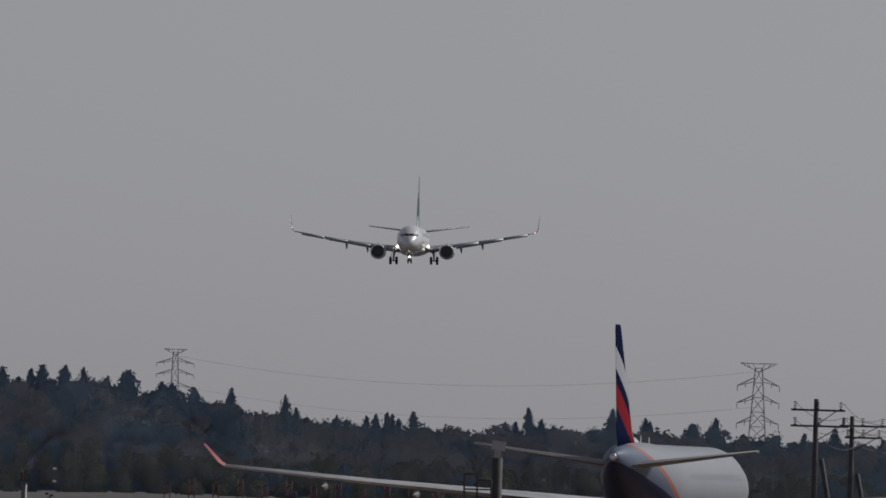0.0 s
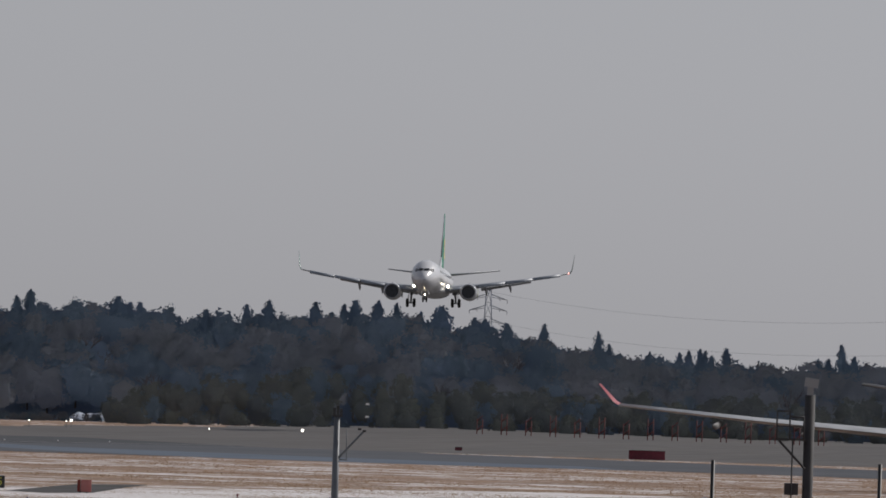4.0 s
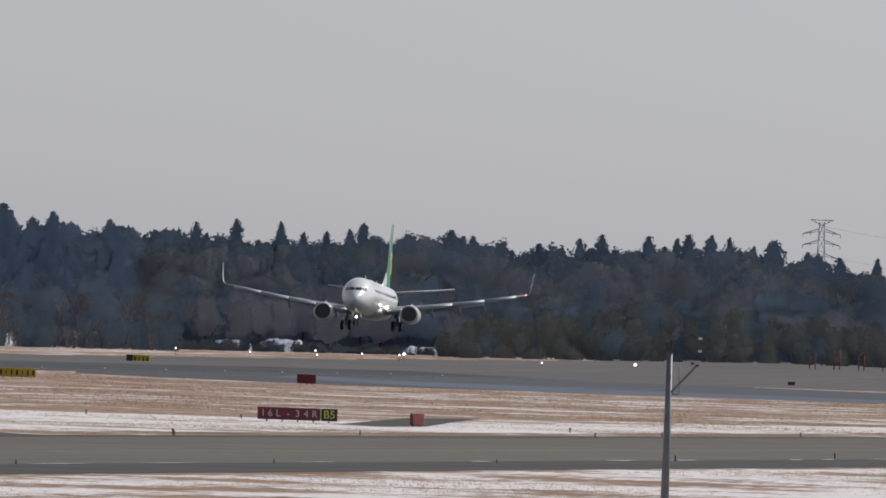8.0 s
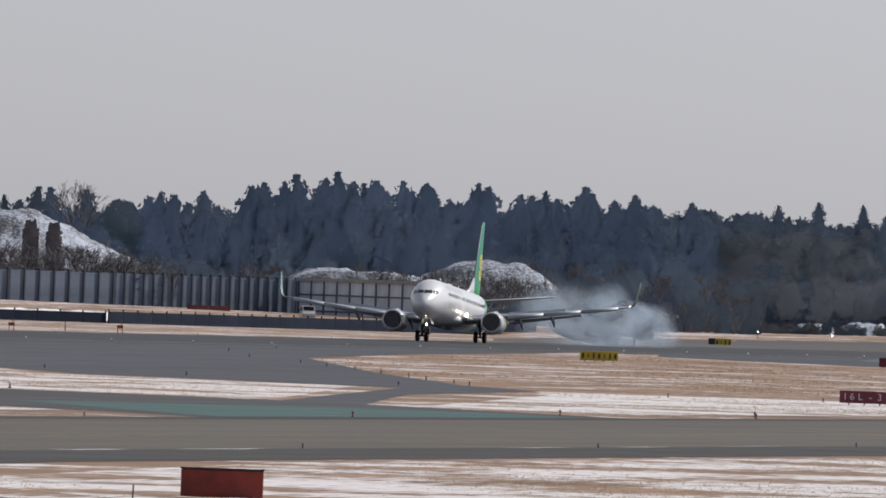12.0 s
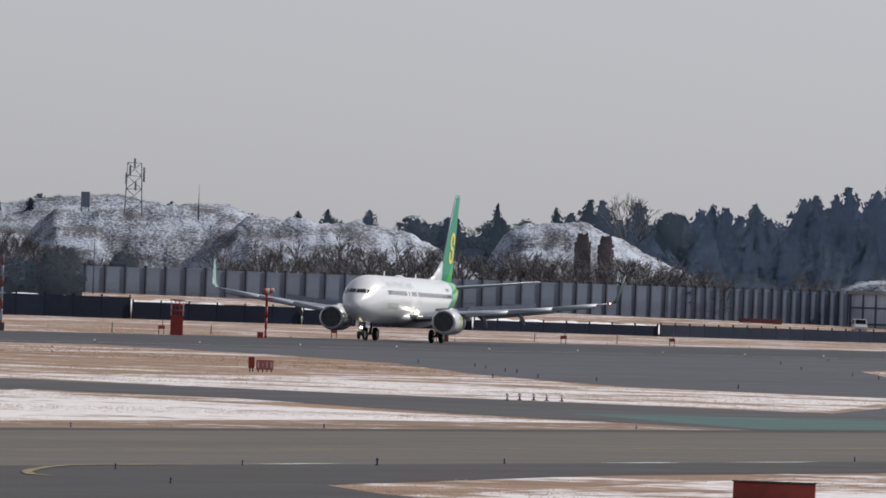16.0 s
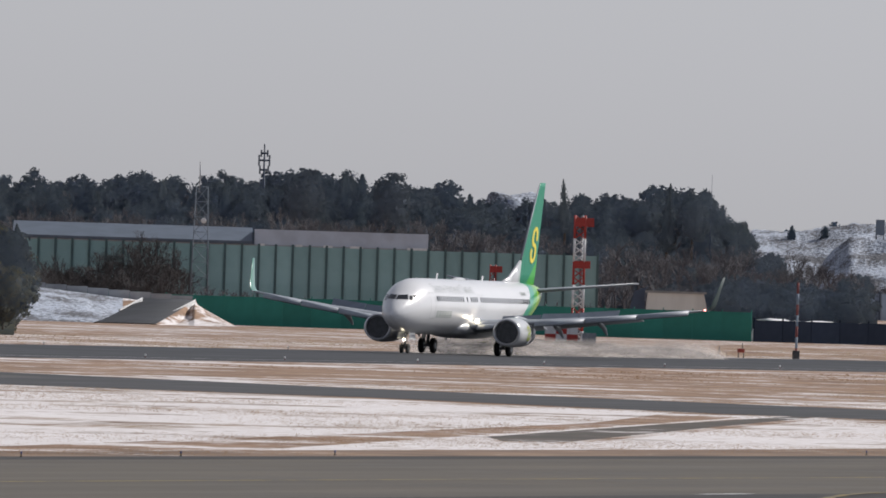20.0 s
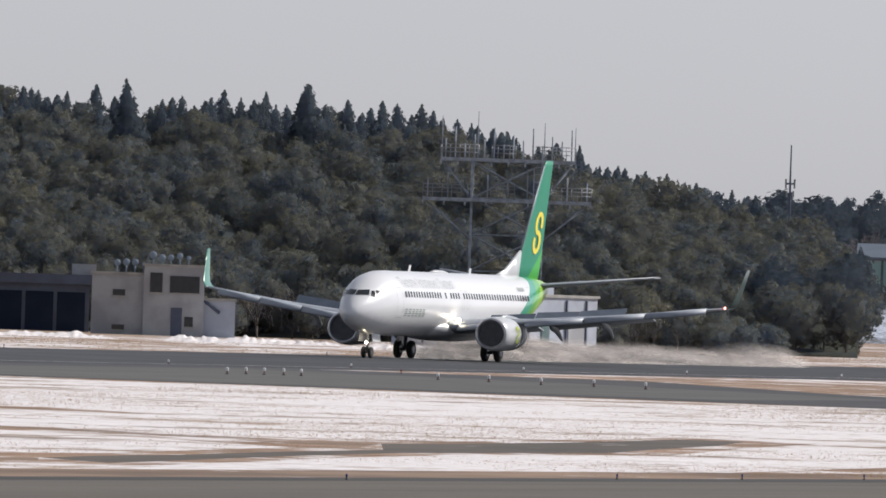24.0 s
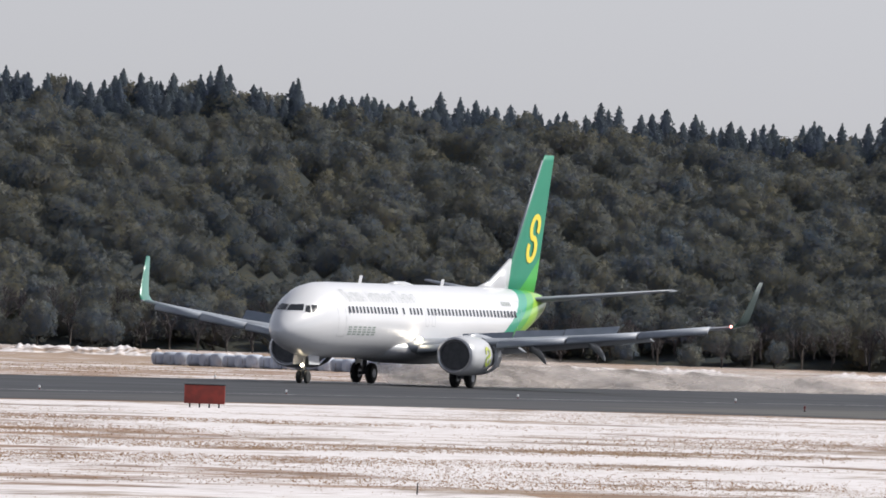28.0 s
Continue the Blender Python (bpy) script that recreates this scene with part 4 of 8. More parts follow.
                zc, w, h = fuse_at(x)
                row.append(bm.verts.new((x + 0.012, side * (w + 0.016) * math.cos(a), zc + (h + 0.016) * math.sin(a))))
            grid.append(row)
        for i in range(8):
            for j in range(4):
                bm.faces.new((grid[i][j], grid[i + 1][j], grid[i + 1][j + 1], grid[i][j + 1])).smooth = True
        part("windscreen", bm, M_GLASS, body, "dark windscreen pane", clean=False)
    # fin with dorsal fillet, and the emblem
    bm = B()
    loft(bm, [[(p[0], p[1], p[2]) for p in foil((x, 0, z), c, t, up=True)] for x, z, c, t in ((-11.9, 4.9, 5.2, 0.085), (-12.8, 6.0, 4.75, 0.09), (-17.65, 12.4, 1.65, 0.09), (-17.9, 12.72, 1.45, 0.07))])
    fin = part("fin", bm, M_FIN, jet, "two-tone green tail fin")
    bm = B()
    loft(bm, [[(x, w * c, z * (s > 0) + 4.9 * (s <= 0)) for c, s in ((1, 0), (0.35, 1), (-0.35, 1), (-1, 0))] for x, z, w in ((-8.6, 5.38, 0.05), (-10.5, 5.75, 0.16), (-12.3, 6.5, 0.22), (-13.5, 7.0, 0.2))])
    part("dorsal_fillet", bm, M_WHITE, jet)
    bm = B()
    rod(bm, (-13.6, 0, 7.05), (-17.62, 0, 12.4), 0.07, 0.05, 8)
    part("leading_edge", bm, M_SLAT, fin, "bare metal leading edge")
    for side in (1, -1):
        bm = B()
        rim = []
        for px_, pz_, nx_, nz_ in curl(48):
            pair = []
            for s_ in (1, -1):
                ux, uz = px_ * 0.86 + nx_ * s_ * 0.22, pz_ * 1.06 + nz_ * s_ * 0.16
                zz = 8.15 + uz
                pair.append(bm.verts.new((-16.35 - ux - uz * 0.42, side * (0.235 - (zz - 6) * 0.022), zz)))
            rim.append(pair)
        for p_, q_ in zip(rim, rim[1:]):
            bm.faces.new((p_[0], q_[0], q_[1], p_[1]))
        part("tail_emblem", bm, M_YELLOW, fin, "yellow curled tail emblem", clean=False)
    # nose gear
    bm = B()
    rod(bm, (15.6, 0, 0.35), (15.5, 0, 1.9), 0.09, seg=10)
    rod(bm, (15.6, -0.32, 0.35), (15.6, 0.32, 0.35), 0.06)
    rod(bm, (15.55, 0, 1.0), (14.6, 0, 1.7), 0.05)
    gear = part("nose_gear", bm, M_STEEL, jet, "extended nose landing gear")
    for dy in (-0.22, 0.22):
        bm = B()
        wheel(bm, (15.6, dy, 0.345), 0.345, 0.2)
        part("tyre", bm, M_TYRE, gear, "black rubber tyre")
        bm = B()
        box(bm, (1.5, 0.03, 0.5), (15.3, dy * 2.0, 1.25), Matrix.Rotation(radians(8 if dy > 0 else -8), 4, "X"))
        part("gear_door", bm, M_WHITE, gear)
    bm = B()
    bmesh.ops.create_uvsphere(bm, u_segments=12, v_segments=8, radius=0.085, matrix=Matrix.Translation((15.85, 0, 0.95)))
    part("taxi_light", bm, M_LAMP, gear, "lit taxi light")
    # aerials
    for x, z0, hgt in ((8.2, 5.38, 0.42), (-3.6, 5.38, 0.36), (5.0, 1.42, -0.4)):
        bm = B()
        loft(bm, [[(x + a * 0.22 - hgt * f * 0.4, b * 0.03, z0 + hgt * f) for a, b in ((1, 0), (0, 1), (-1, 0), (0, -1))] for f in (0, 1)], smooth=False)
        part("blade_aerial", bm, M_WHITE, jet)
    bm = B()
    loft(bm, [[(x, w * c, 5.36 + h * max(0, s)) for c, s in ((1, 0), (0.7, 0.7), (0, 1), (-0.7, 0.7), (-1, 0), (0, -0.1))] for x, w, h in ((4.4, 0.05, 0.05), (3.2, 0.3, 0.2), (1.8, 0.3, 0.2), (0.6, 0.05, 0.05))])
    part("antenna_fairing", bm, M_WHITE, jet)
    return jet


def wheel(bm, at, r, w):
    k = 24
    prof = [(-0.5, 0.55), (-0.5, 0.86), (-0.36, 0.98), (-0.12, 1.0), (0.12, 1.0), (0.36, 0.98), (0.5, 0.86), (0.5, 0.55)]
    loft(bm, [[(at[0] + r * q * math.cos(2 * math.pi * i / k), at[1] + w * s, at[2] + r * q * math.sin(2 * math.pi * i / k)) for i in range(k)] for s, q in prof])


SPOILERS, SLEEVES, WINGS = [], [], []
jet = airliner()

# ---- woods and hills ----
def unit(v):
    return v / np.maximum(np.linalg.norm(v, axis=-1, keepdims=True), 1e-9)


def sprays(centres, ways, sizes, rng):
    """Small three-sided leaf sprays, each pointing along its way."""
    k = len(centres)
    ways = unit(ways + rng.normal(0, 0.35, (k, 3)))
    side = unit(np.cross(ways, rng.normal(0, 1, (k, 3))))
    other = np.cross(ways, side)
    s = sizes[:, None]
    verts = [centres + ways * s * 0.75]
    for a in (0.0, 2.1, 4.2):
        j = rng.uniform(0.7, 1.25, (k, 1))
        verts.append(centres + (side * math.cos(a) + other * math.sin(a)) * s * j - ways * s * 0.15)
    v = np.stack(verts, 1).reshape(-1, 3)
    base = np.arange(k)[:, None] * 4
    f = np.concatenate([base + np.array([[0, 1, 2]]), base + np.array([[0, 2, 3]]), base + np.array([[0, 3, 1]])], 0)
    return v, f


ICO_V = unit(np.array([(0, 1, 1.618), (0, -1, 1.618), (0, 1, -1.618), (0, -1, -1.618), (1, 1.618, 0), (-1, 1.618, 0), (1, -1.618, 0), (-1, -1.618, 0),
                       (1.618, 0, 1), (-1.618, 0, 1), (1.618, 0, -1), (-1.618, 0, -1)], float))
ICO_F = np.array([(0, 1, 8), (0, 8, 4), (0, 4, 5), (0, 5, 9), (0, 9, 1), (1, 6, 8), (8, 6, 10), (8, 10, 4), (4, 10, 2), (4, 2, 5), (5, 2, 11), (5, 11, 9), (9, 11, 7), (9, 7, 1),
                  (1, 7, 6), (3, 6, 7), (3, 7, 11), (3, 11, 2), (3, 2, 10), (3, 10, 6)])


def join(parts):
    vs, fs, off = [], [], 0
    for v, f in parts:
        vs.append(v)
        fs.append(f + off)
        off += len(v)
    return np.concatenate(vs), np.concatenate(fs)


def stick(a, b, r0, r1):
    """A three-sided bare limb."""
    a, b = np.array(a, float), np.array(b, float)
    d = unit(b - a)
    s = unit(np.cross(d, np.array([0.3, 0.5, 0.81])))
    o = np.cross(d, s)
    v = [p + (s * math.cos(t) + o * math.sin(t)) * r for p, r in ((a, r0), (b, r1)) for t in (0, 2.094, 4.189)]
    f = [(0, 1, 4), (0, 4, 3), (1, 2, 5), (1, 5, 4), (2, 0, 3), (2, 3, 5)]
    return np.array(v), np.array(f)


def finer(v, f):
    """Each triangle of a unit ball cut in four."""
    v, seen, out = [tuple(p) for p in v], {}, []

    def mid(a, b):
        k = (min(a, b), max(a, b))
        if k not in seen:
            seen[k] = len(v)
            v.append(tuple(unit((np.array(v[a]) + np.array(v[b])) / 2)))
        return seen[k]

    for a, b, c in f:
        d, e, g = mid(a, b), mid(b, c), mid(c, a)
        out += [(a, d, g), (d, b, e), (g, e, c), (d, e, g)]
    return np.array(v), np.array(out)


BALL_V, BALL_F = finer(ICO_V, ICO_F)


def lump(rng, centre, radii, rough, ball=(ICO_V, ICO_F)):
    """An uneven leafy mass."""
    v, f = ball
    k = 1 + sum(rough * rng.uniform(0.3, 0.7) * np.cos(v @ (rng.normal(0, 1, 3) * w) + rng.uniform(0, 6.3)) for w in (1.5, 2.5, 4.0))
    return np.asarray(centre) + v * np.asarray(radii) * k[:, None], f


def leaves(centres, ways, sizes, rng):
    """Single leafy tufts, each a small three-cornered blade about its way."""
    k = len(centres)
    ways = unit(ways + rng.normal(0, 0.45, (k, 3)))
    side = unit(np.cross(ways, rng.normal(0, 1, (k, 3))))
    other = np.cross(ways, side)
    s = sizes[:, None]
    verts = [centres + (side * math.cos(a) + other * math.sin(a)) * s * rng.uniform(0.6, 1.3, (k, 1)) + ways * s * rng.uniform(-0.3, 0.5, (k, 1)) for a in (0.0, 2.1, 4.2)]
    return np.stack(verts, 1).reshape(-1, 3), np.arange(3 * k).reshape(-1, 3)


def broad_crown(rng, high, wide, dense):
    """A round evergreen crown: an uneven core under many small leafy tufts; from the foot of the crown upwards."""
    out = [lump(rng, (0, 0, high * 0.44), (wide * 0.62, wide * 0.62, high * 0.38), 0.2)]
    n = 10 + dense // 5
    way = unit(rng.normal(0, 1, (n, 3)) * np.array([1, 1, 0.8]) + np.array([0, 0, 0.25]))
    r = wide * rng.uniform(0.16, 0.30, n)
    c = np.array([0, 0, high * 0.45]) + way * np.array([wide * 0.76, wide * 0.76, high * 0.43]) * rng.uniform(0.85, 1.06, (n, 1))
    for i in range(n):
        out.append(lump(rng, c[i], (r[i] * 0.65, r[i] * 0.65, r[i] * 0.55), 0.3))
    k = dense * 14
    pick = rng.integers(0, n, k)
    q = unit(rng.normal(0, 1, (k, 3)) + 0.5 * way[pick])
    out.append(leaves(c[pick] + q * r[pick, None] * rng.uniform(0.6, 1.12, (k, 1)), q, wide * rng.uniform(0.05, 0.115, k), rng))
    k = dense * 8
    q = unit(rng.normal(0, 1, (k, 3)) + np.array([0, 0, 0.3]))
    out.append(leaves(np.array([0, 0, high * 0.44]) + q * np.array([wide * 0.82, wide * 0.80, high * 0.45]) * rng.uniform(0.82, 1.04, (k, 1)), q, wide * rng.uniform(0.06, 0.13, k), rng))
    return join(out)


def cone_crown(rng, high, wide, dense, taper=(0.6, 0.95)):
    """A conifer crown: a slim core and ragged whorls of branches that narrow to a tip."""
    tiers, seg = 8, 6
    bulge = rng.uniform(*taper)
    lean = rng.normal(0, 0.03, 2) * high

    def girth(h):
        return wide * np.minimum(0.62 + 2.2 * h, 1.0) * np.maximum(1 - h, 0.0) ** bulge

    v, f = [], []
    for i in range(tiers):
        h = 0.99 * i / (tiers - 1)
        for k in range(seg):
            a = 2 * math.pi * (k + 0.5 * (i % 2)) / seg
            q = float(girth(h)) * rng.uniform(0.4, 0.68) + 0.02 * wide
            v.append((lean[0] * h * h + q * math.cos(a), lean[1] * h * h + q * math.sin(a), high * h))
    for i in range(tiers - 1):
        for k in range(seg):
            a, b, c, d = i * seg + k, i * seg + (k + 1) % seg, (i + 1) * seg + (k + 1) % seg, (i + 1) * seg + k
            f += [(a, b, c), (a, c, d)]
    out = [(np.array(v), np.array(f))]
    # whorls of leafy tufts, wider and narrower by turns, with uneven gaps
    h = 1 - rng.uniform(0.0, 1, dense) ** 0.75 * 0.97
    a = rng.uniform(0, 2 * math.pi, dense)
    beat = 0.80 + 0.26 * np.abs(np.sin(h * 17 + rng.uniform(0, 6) + 0.9 * np.sin(a + rng.uniform(0, 6)))) + 0.16 * np.sin(2 * a + h * 9 + rng.uniform(0, 6))
    r = girth(h) * beat * np.sqrt(rng.uniform(0.35, 1, dense))
    c = np.stack([lean[0] * h * h + r * np.cos(a), lean[1] * h * h + r * np.sin(a), h * high], 1)
    way = np.stack([np.cos(a), np.sin(a), 0.5 + 0 * a], 1)
    out.append(leaves(c, way, wide * (0.09 + 0.15 * (1 - h)) * rng.uniform(0.7, 1.2, dense), rng))
    return join(out)


def cedar_crown(rng, high, wide, dense):
    """A full-shouldered cedar crown with a blunt top."""
    return cone_crown(rng, high, wide, dense, (0.38, 0.62))


def bare_crown(rng, high, wide, dense):
    """Leafless limbs and twigs."""
    out = [stick((0, 0, 0), (0.05, 0, high * 0.4), high * 0.026, high * 0.02)]

    def grow(p, way, length, r, level):
        q = p + way * length
        out.append(stick(p, q, r, r * 0.6))
        if level:
            for _ in range(3 if level > 1 else 4):
                w = unit(way + rng.normal(0, 0.42, 3) + np.array([0, 0, 0.12]))
                grow(p + way * length * rng.uniform(0.55, 1.0), w, length * rng.uniform(0.6, 0.8), r * 0.68, level - 1)

    for i in range(5):
        a = 2 * math.pi * i / 5 + rng.uniform(-0.4, 0.4)
        w = unit(np.array([math.cos(a) * wide / high, math.sin(a) * wide / high, rng.uniform(0.6, 1.1)]))
        grow(np.array([0, 0, high * rng.uniform(0.2, 0.4)]), w, high * 0.26, high * (0.013 if dense <= 100 else 0.009), 4 if dense > 100 else 3 if dense > 60 else 2)
    return join(out)


def raw_mesh(name, v, f, mats, slots=None):
    me = bpy.data.meshes.new(name)
    me.vertices.add(len(v))
    me.vertices.foreach_set("co", np.ascontiguousarray(v, np.float32).ravel())
    me.loops.add(3 * len(f))
    me.loops.foreach_set("vertex_index", np.ascontiguousarray(f, np.int32).ravel())
    me.polygons.add(len(f))
    me.polygons.foreach_set("loop_start", np.arange(len(f), dtype=np.int32) * 3)
    for q in mats:
        me.materials.append(q)
    if slots is not None:
        me.polygons.foreach_set("material_index", slots.astype(np.int32))
    me.update(calc_edges=True)
    return me


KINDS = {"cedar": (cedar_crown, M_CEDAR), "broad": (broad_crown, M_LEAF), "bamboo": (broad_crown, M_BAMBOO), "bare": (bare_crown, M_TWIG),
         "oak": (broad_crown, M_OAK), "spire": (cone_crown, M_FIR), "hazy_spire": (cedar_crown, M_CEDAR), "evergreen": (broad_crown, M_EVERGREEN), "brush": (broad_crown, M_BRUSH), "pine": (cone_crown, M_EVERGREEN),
         "dark_bare": (bare_crown, M_DARKTWIG)}
WIDTHS = {"cedar": 0.34, "broad": 0.46, "bamboo": 0.42, "bare": 0.5, "oak": 0.48, "spire": 0.35, "hazy_spire": 0.30, "brush": 0.44, "evergreen": 0.46, "pine": 0.32, "dark_bare": 0.5}


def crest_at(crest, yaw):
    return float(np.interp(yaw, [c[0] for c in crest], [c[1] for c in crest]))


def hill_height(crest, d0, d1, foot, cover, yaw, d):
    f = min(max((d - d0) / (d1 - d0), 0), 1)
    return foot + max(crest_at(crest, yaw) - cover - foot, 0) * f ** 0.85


def woods(name, label, crest, d0, d1, rows, gap, mix, tall, foot=0.0, dense=26, seed=1, top_kind=None, gap_fill=True, top_share=0.45, low_mix=None):
    """A wooded rise. crest: bearing and height of the tree tops along its back edge; mix: kinds and their shares; tall: tree heights."""
    rng = np.random.default_rng(seed)
    cover = (tall[0] + tall[1]) / 2
    low_mix = low_mix or mix
    kinds = list(dict.fromkeys([k for k, share in mix] + [k for k, share in low_mix]))
    if top_kind and top_kind not in kinds:
        kinds.append(top_kind)
    mats = [KINDS[k][1] for k in kinds] + [M_BARK]
    models = {k: [KINDS[k][0](rng, 1.0, WIDTHS[k], dense if k in ("broad", "bamboo", "oak", "evergreen", "brush") else dense if k in ("bare", "dark_bare") else 420) for _ in range(5)] for k in kinds}
    vs, fs, ms, off = [], [], [], 0
    y0, y1 = crest[0][0], crest[-1][0]
    for r in range(rows):
        d = d0 + (d1 - d0) * r / max(rows - 1, 1)
        step = math.degrees(gap / d) * ((0.42 if top_kind else 0.6) if r >= rows - 2 else 1.0)
        yaw = y0 + rng.uniform(0, step)
        while yaw < y1:
            dd = d + rng.uniform(-0.5, 0.5) * (d1 - d0) / rows
            here = low_mix if r < rows * 0.55 else mix
            k = here[int(rng.choice(len(here), p=[s for _, s in here]))][0]
            if top_kind and r >= rows - 2 and rng.uniform() < top_share:
                k = top_kind
            h = rng.uniform(*tall) * (1.12 if k == "cedar" else 0.95)
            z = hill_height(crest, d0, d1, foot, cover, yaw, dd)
            if top_kind in ("spire", "hazy_spire") and k != top_kind and r >= rows - 2:
                h *= 0.82
            if k in ("spire", "hazy_spire"):
                h = rng.uniform(0.70, 1.0) * cover
                z = z + cover - h + rng.uniform(-0.22, 0.10) * cover
            z += rng.uniform(-0.07, 0.07) * cover
            v, f = models[k][int(rng.integers(5))]
            a, sc = rng.uniform(0, 2 * math.pi), rng.uniform(0.72, 1.08)
            c, s = math.cos(a), math.sin(a)
            m = np.array([[c, -s, 0], [s, c, 0], [0, 0, 1]]) @ np.diag([h * sc, h * sc, h * 0.88])
            p = spot(yaw, dd, z + h * (0.02 if k != "bare" else 0.0) - (0.06 * h if r < 2 and k != "bare" else 0.0))
            vs.append(v @ m.T + np.array(p))
            fs.append(f + off)
            ms.append(np.full(len(f), kinds.index(k)))
            off += len(v)
            if r == 0:
                tv, tf = stick(spot(yaw, dd, z - 0.5), spot(yaw, dd, z + h * 0.3), h * 0.018, h * 0.012)
                vs.append(tv)
                fs.append(tf + off)
                ms.append(np.full(len(tf), len(kinds)))
                off += len(tv)
            yaw += step * rng.uniform(0.7, 1.3)
    ob = new(name, raw_mesh(name, np.concatenate(vs), np.concatenate(fs), mats, np.concatenate(ms)))
    tagged(ob, label, "trees", kind="stuff")
    if gap_fill:
        bm = B()
        n_y, n_d = 160, 14
        grid = []
        for i in range(n_y + 1):
            yaw = y0 + (y1 - y0) * i / n_y
            row = []
            for j in range(n_d + 3):
                d = d0 - 6 + (d1 - d0 + 6) * min(j / n_d, 1) + (0, 40, 80)[max(0, j - n_d)]
                # lifted towards the crowns, so the gaps between trees turn less dark
                z = hill_height(crest, d0, d1, foot, cover, yaw, d) - 0.15 + (cover * (0.42 + 0.10 * math.sin(yaw * 61 + j * 1.7)) if 1 < j <= n_d else 0) if j > 0 else -0.3
                if j > n_d:
                    z = z * 0.5 - 0.3 if j == n_d + 1 else -0.3
                row.append(bm.verts.new(spot(yaw, d, z)))
            grid.append(row)
        for i in range(n_y):
            for j in range(n_d + 2):
                bm.faces.new((grid[i][j], grid[i + 1][j], grid[i + 1][j + 1], grid[i][j + 1])).smooth = True
        tagged(part(name + "_slope", bm, M_OAK if "oak" in kinds else M_EVERGREEN if "evergreen" in kinds else M_LEAF), "added leaf-coloured slope raised under the crowns to lighten the gaps", "hill", kind="structure")
    return ob


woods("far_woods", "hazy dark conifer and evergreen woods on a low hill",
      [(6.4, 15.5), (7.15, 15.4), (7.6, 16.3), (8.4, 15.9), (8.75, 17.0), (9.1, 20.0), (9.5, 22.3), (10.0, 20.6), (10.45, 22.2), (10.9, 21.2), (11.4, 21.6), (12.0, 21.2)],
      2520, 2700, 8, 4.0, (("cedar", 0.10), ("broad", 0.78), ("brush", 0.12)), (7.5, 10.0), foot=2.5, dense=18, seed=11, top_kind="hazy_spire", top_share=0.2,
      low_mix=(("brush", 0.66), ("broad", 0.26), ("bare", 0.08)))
woods("bamboo_belt", "yellowish winter bamboo and scrub below the woods",
      [(6.5, 8.6), (8.2, 9.0), (8.7, 8.6), (9.2, 9.2), (9.6, 11.0), (9.95, 9.6), (10.14, 8.8), (10.28, 8.2), (10.36, 5.4)],
      2330, 2400, 4, 4.2, (("bamboo", 0.78), ("broad", 0.22)), (4.2, 6.4), dense=18, seed=12, gap_fill=False)
woods("low_scrub", "low brown scrub at the foot of the woods", [(10.0, 3.4), (10.9, 3.2), (11.6, 3.4), (12.2, 3.6)],
      2440, 2470, 4, 2.6, (("bare", 0.2), ("brush", 0.45), ("broad", 0.35)), (2.0, 2.9), dense=18, seed=22, gap_fill=False)
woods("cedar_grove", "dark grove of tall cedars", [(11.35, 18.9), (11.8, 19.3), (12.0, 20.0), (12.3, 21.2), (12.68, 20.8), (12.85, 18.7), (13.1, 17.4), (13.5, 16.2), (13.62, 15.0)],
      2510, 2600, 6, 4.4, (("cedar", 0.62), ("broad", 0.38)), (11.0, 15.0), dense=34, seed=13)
woods("scrub_behind_wall", "bare brown scrub behind the perimeter wall", [(11.2, 9.4), (11.6, 11.0), (12.2, 9.4), (12.9, 9.0), (13.5, 9.0)],
      2440, 2480, 4, 3.2, (("bare", 0.75), ("broad", 0.25)), (4.0, 6.5), dense=70, seed=14, gap_fill=False)
woods("ridge_trees", "low line of bushes along the ridge behind the mounds", [(13.4, 16.4), (13.9, 16.2), (14.3, 15.8), (14.9, 15.8), (15.6, 16.4)],
      2640, 2700, 4, 3.6, (("broad", 0.5), ("bare", 0.32), ("cedar", 0.18)), (4.5, 6.5), foot=5, dense=18, seed=15)
woods("mound_scrub", "leafless trees before the snowy spoil heaps", [(13.1, 11.0), (13.8, 12.6), (14.1, 13.0), (14.4, 13.0), (14.72, 11.6)],
      2372, 2392, 3, 3.8, (("bare", 1.0),), (9.0, 12.5), dense=70, seed=23, gap_fill=False)
woods("verge_scrub", "dark leafless scrub along the field's edge", [(11.2, 5.0), (11.6, 5.4), (11.95, 5.6), (12.14, 4.6)],
      2330, 2380, 4, 2.6, (("bare", 0.7), ("broad", 0.3)), (3.4, 5.2), dense=60, seed=24, gap_fill=False)
woods("evergreen_woods", "dark evergreen woods behind the sheds",
      [(15.58, 17.2), (15.72, 21.0), (15.85, 21.6), (16.0, 20.6), (16.3, 19.6), (16.6, 21.4), (16.9, 22.8), (17.4, 21.5), (17.8, 20.8), (18.4, 21.0), (18.7, 19.0)],
      2460, 2570, 8, 4.6, (("evergreen", 0.62), ("pine", 0.26), ("bare", 0.12)), (7.0, 10.0), foot=2, dense=34, seed=16, top_kind="evergreen")
woods("bare_thicket", "leafless grey-brown thicket", [(14.98, 8.0), (15.35, 11.5), (15.6, 12.6), (16.0, 12.6), (16.4, 14.6), (16.8, 15.4), (17.3, 15.6), (17.95, 14.6)],
      2350, 2400, 6, 2.6, (("bare", 0.92), ("evergreen", 0.08)), (5.0, 8.0), dense=70, seed=17, gap_fill=False)
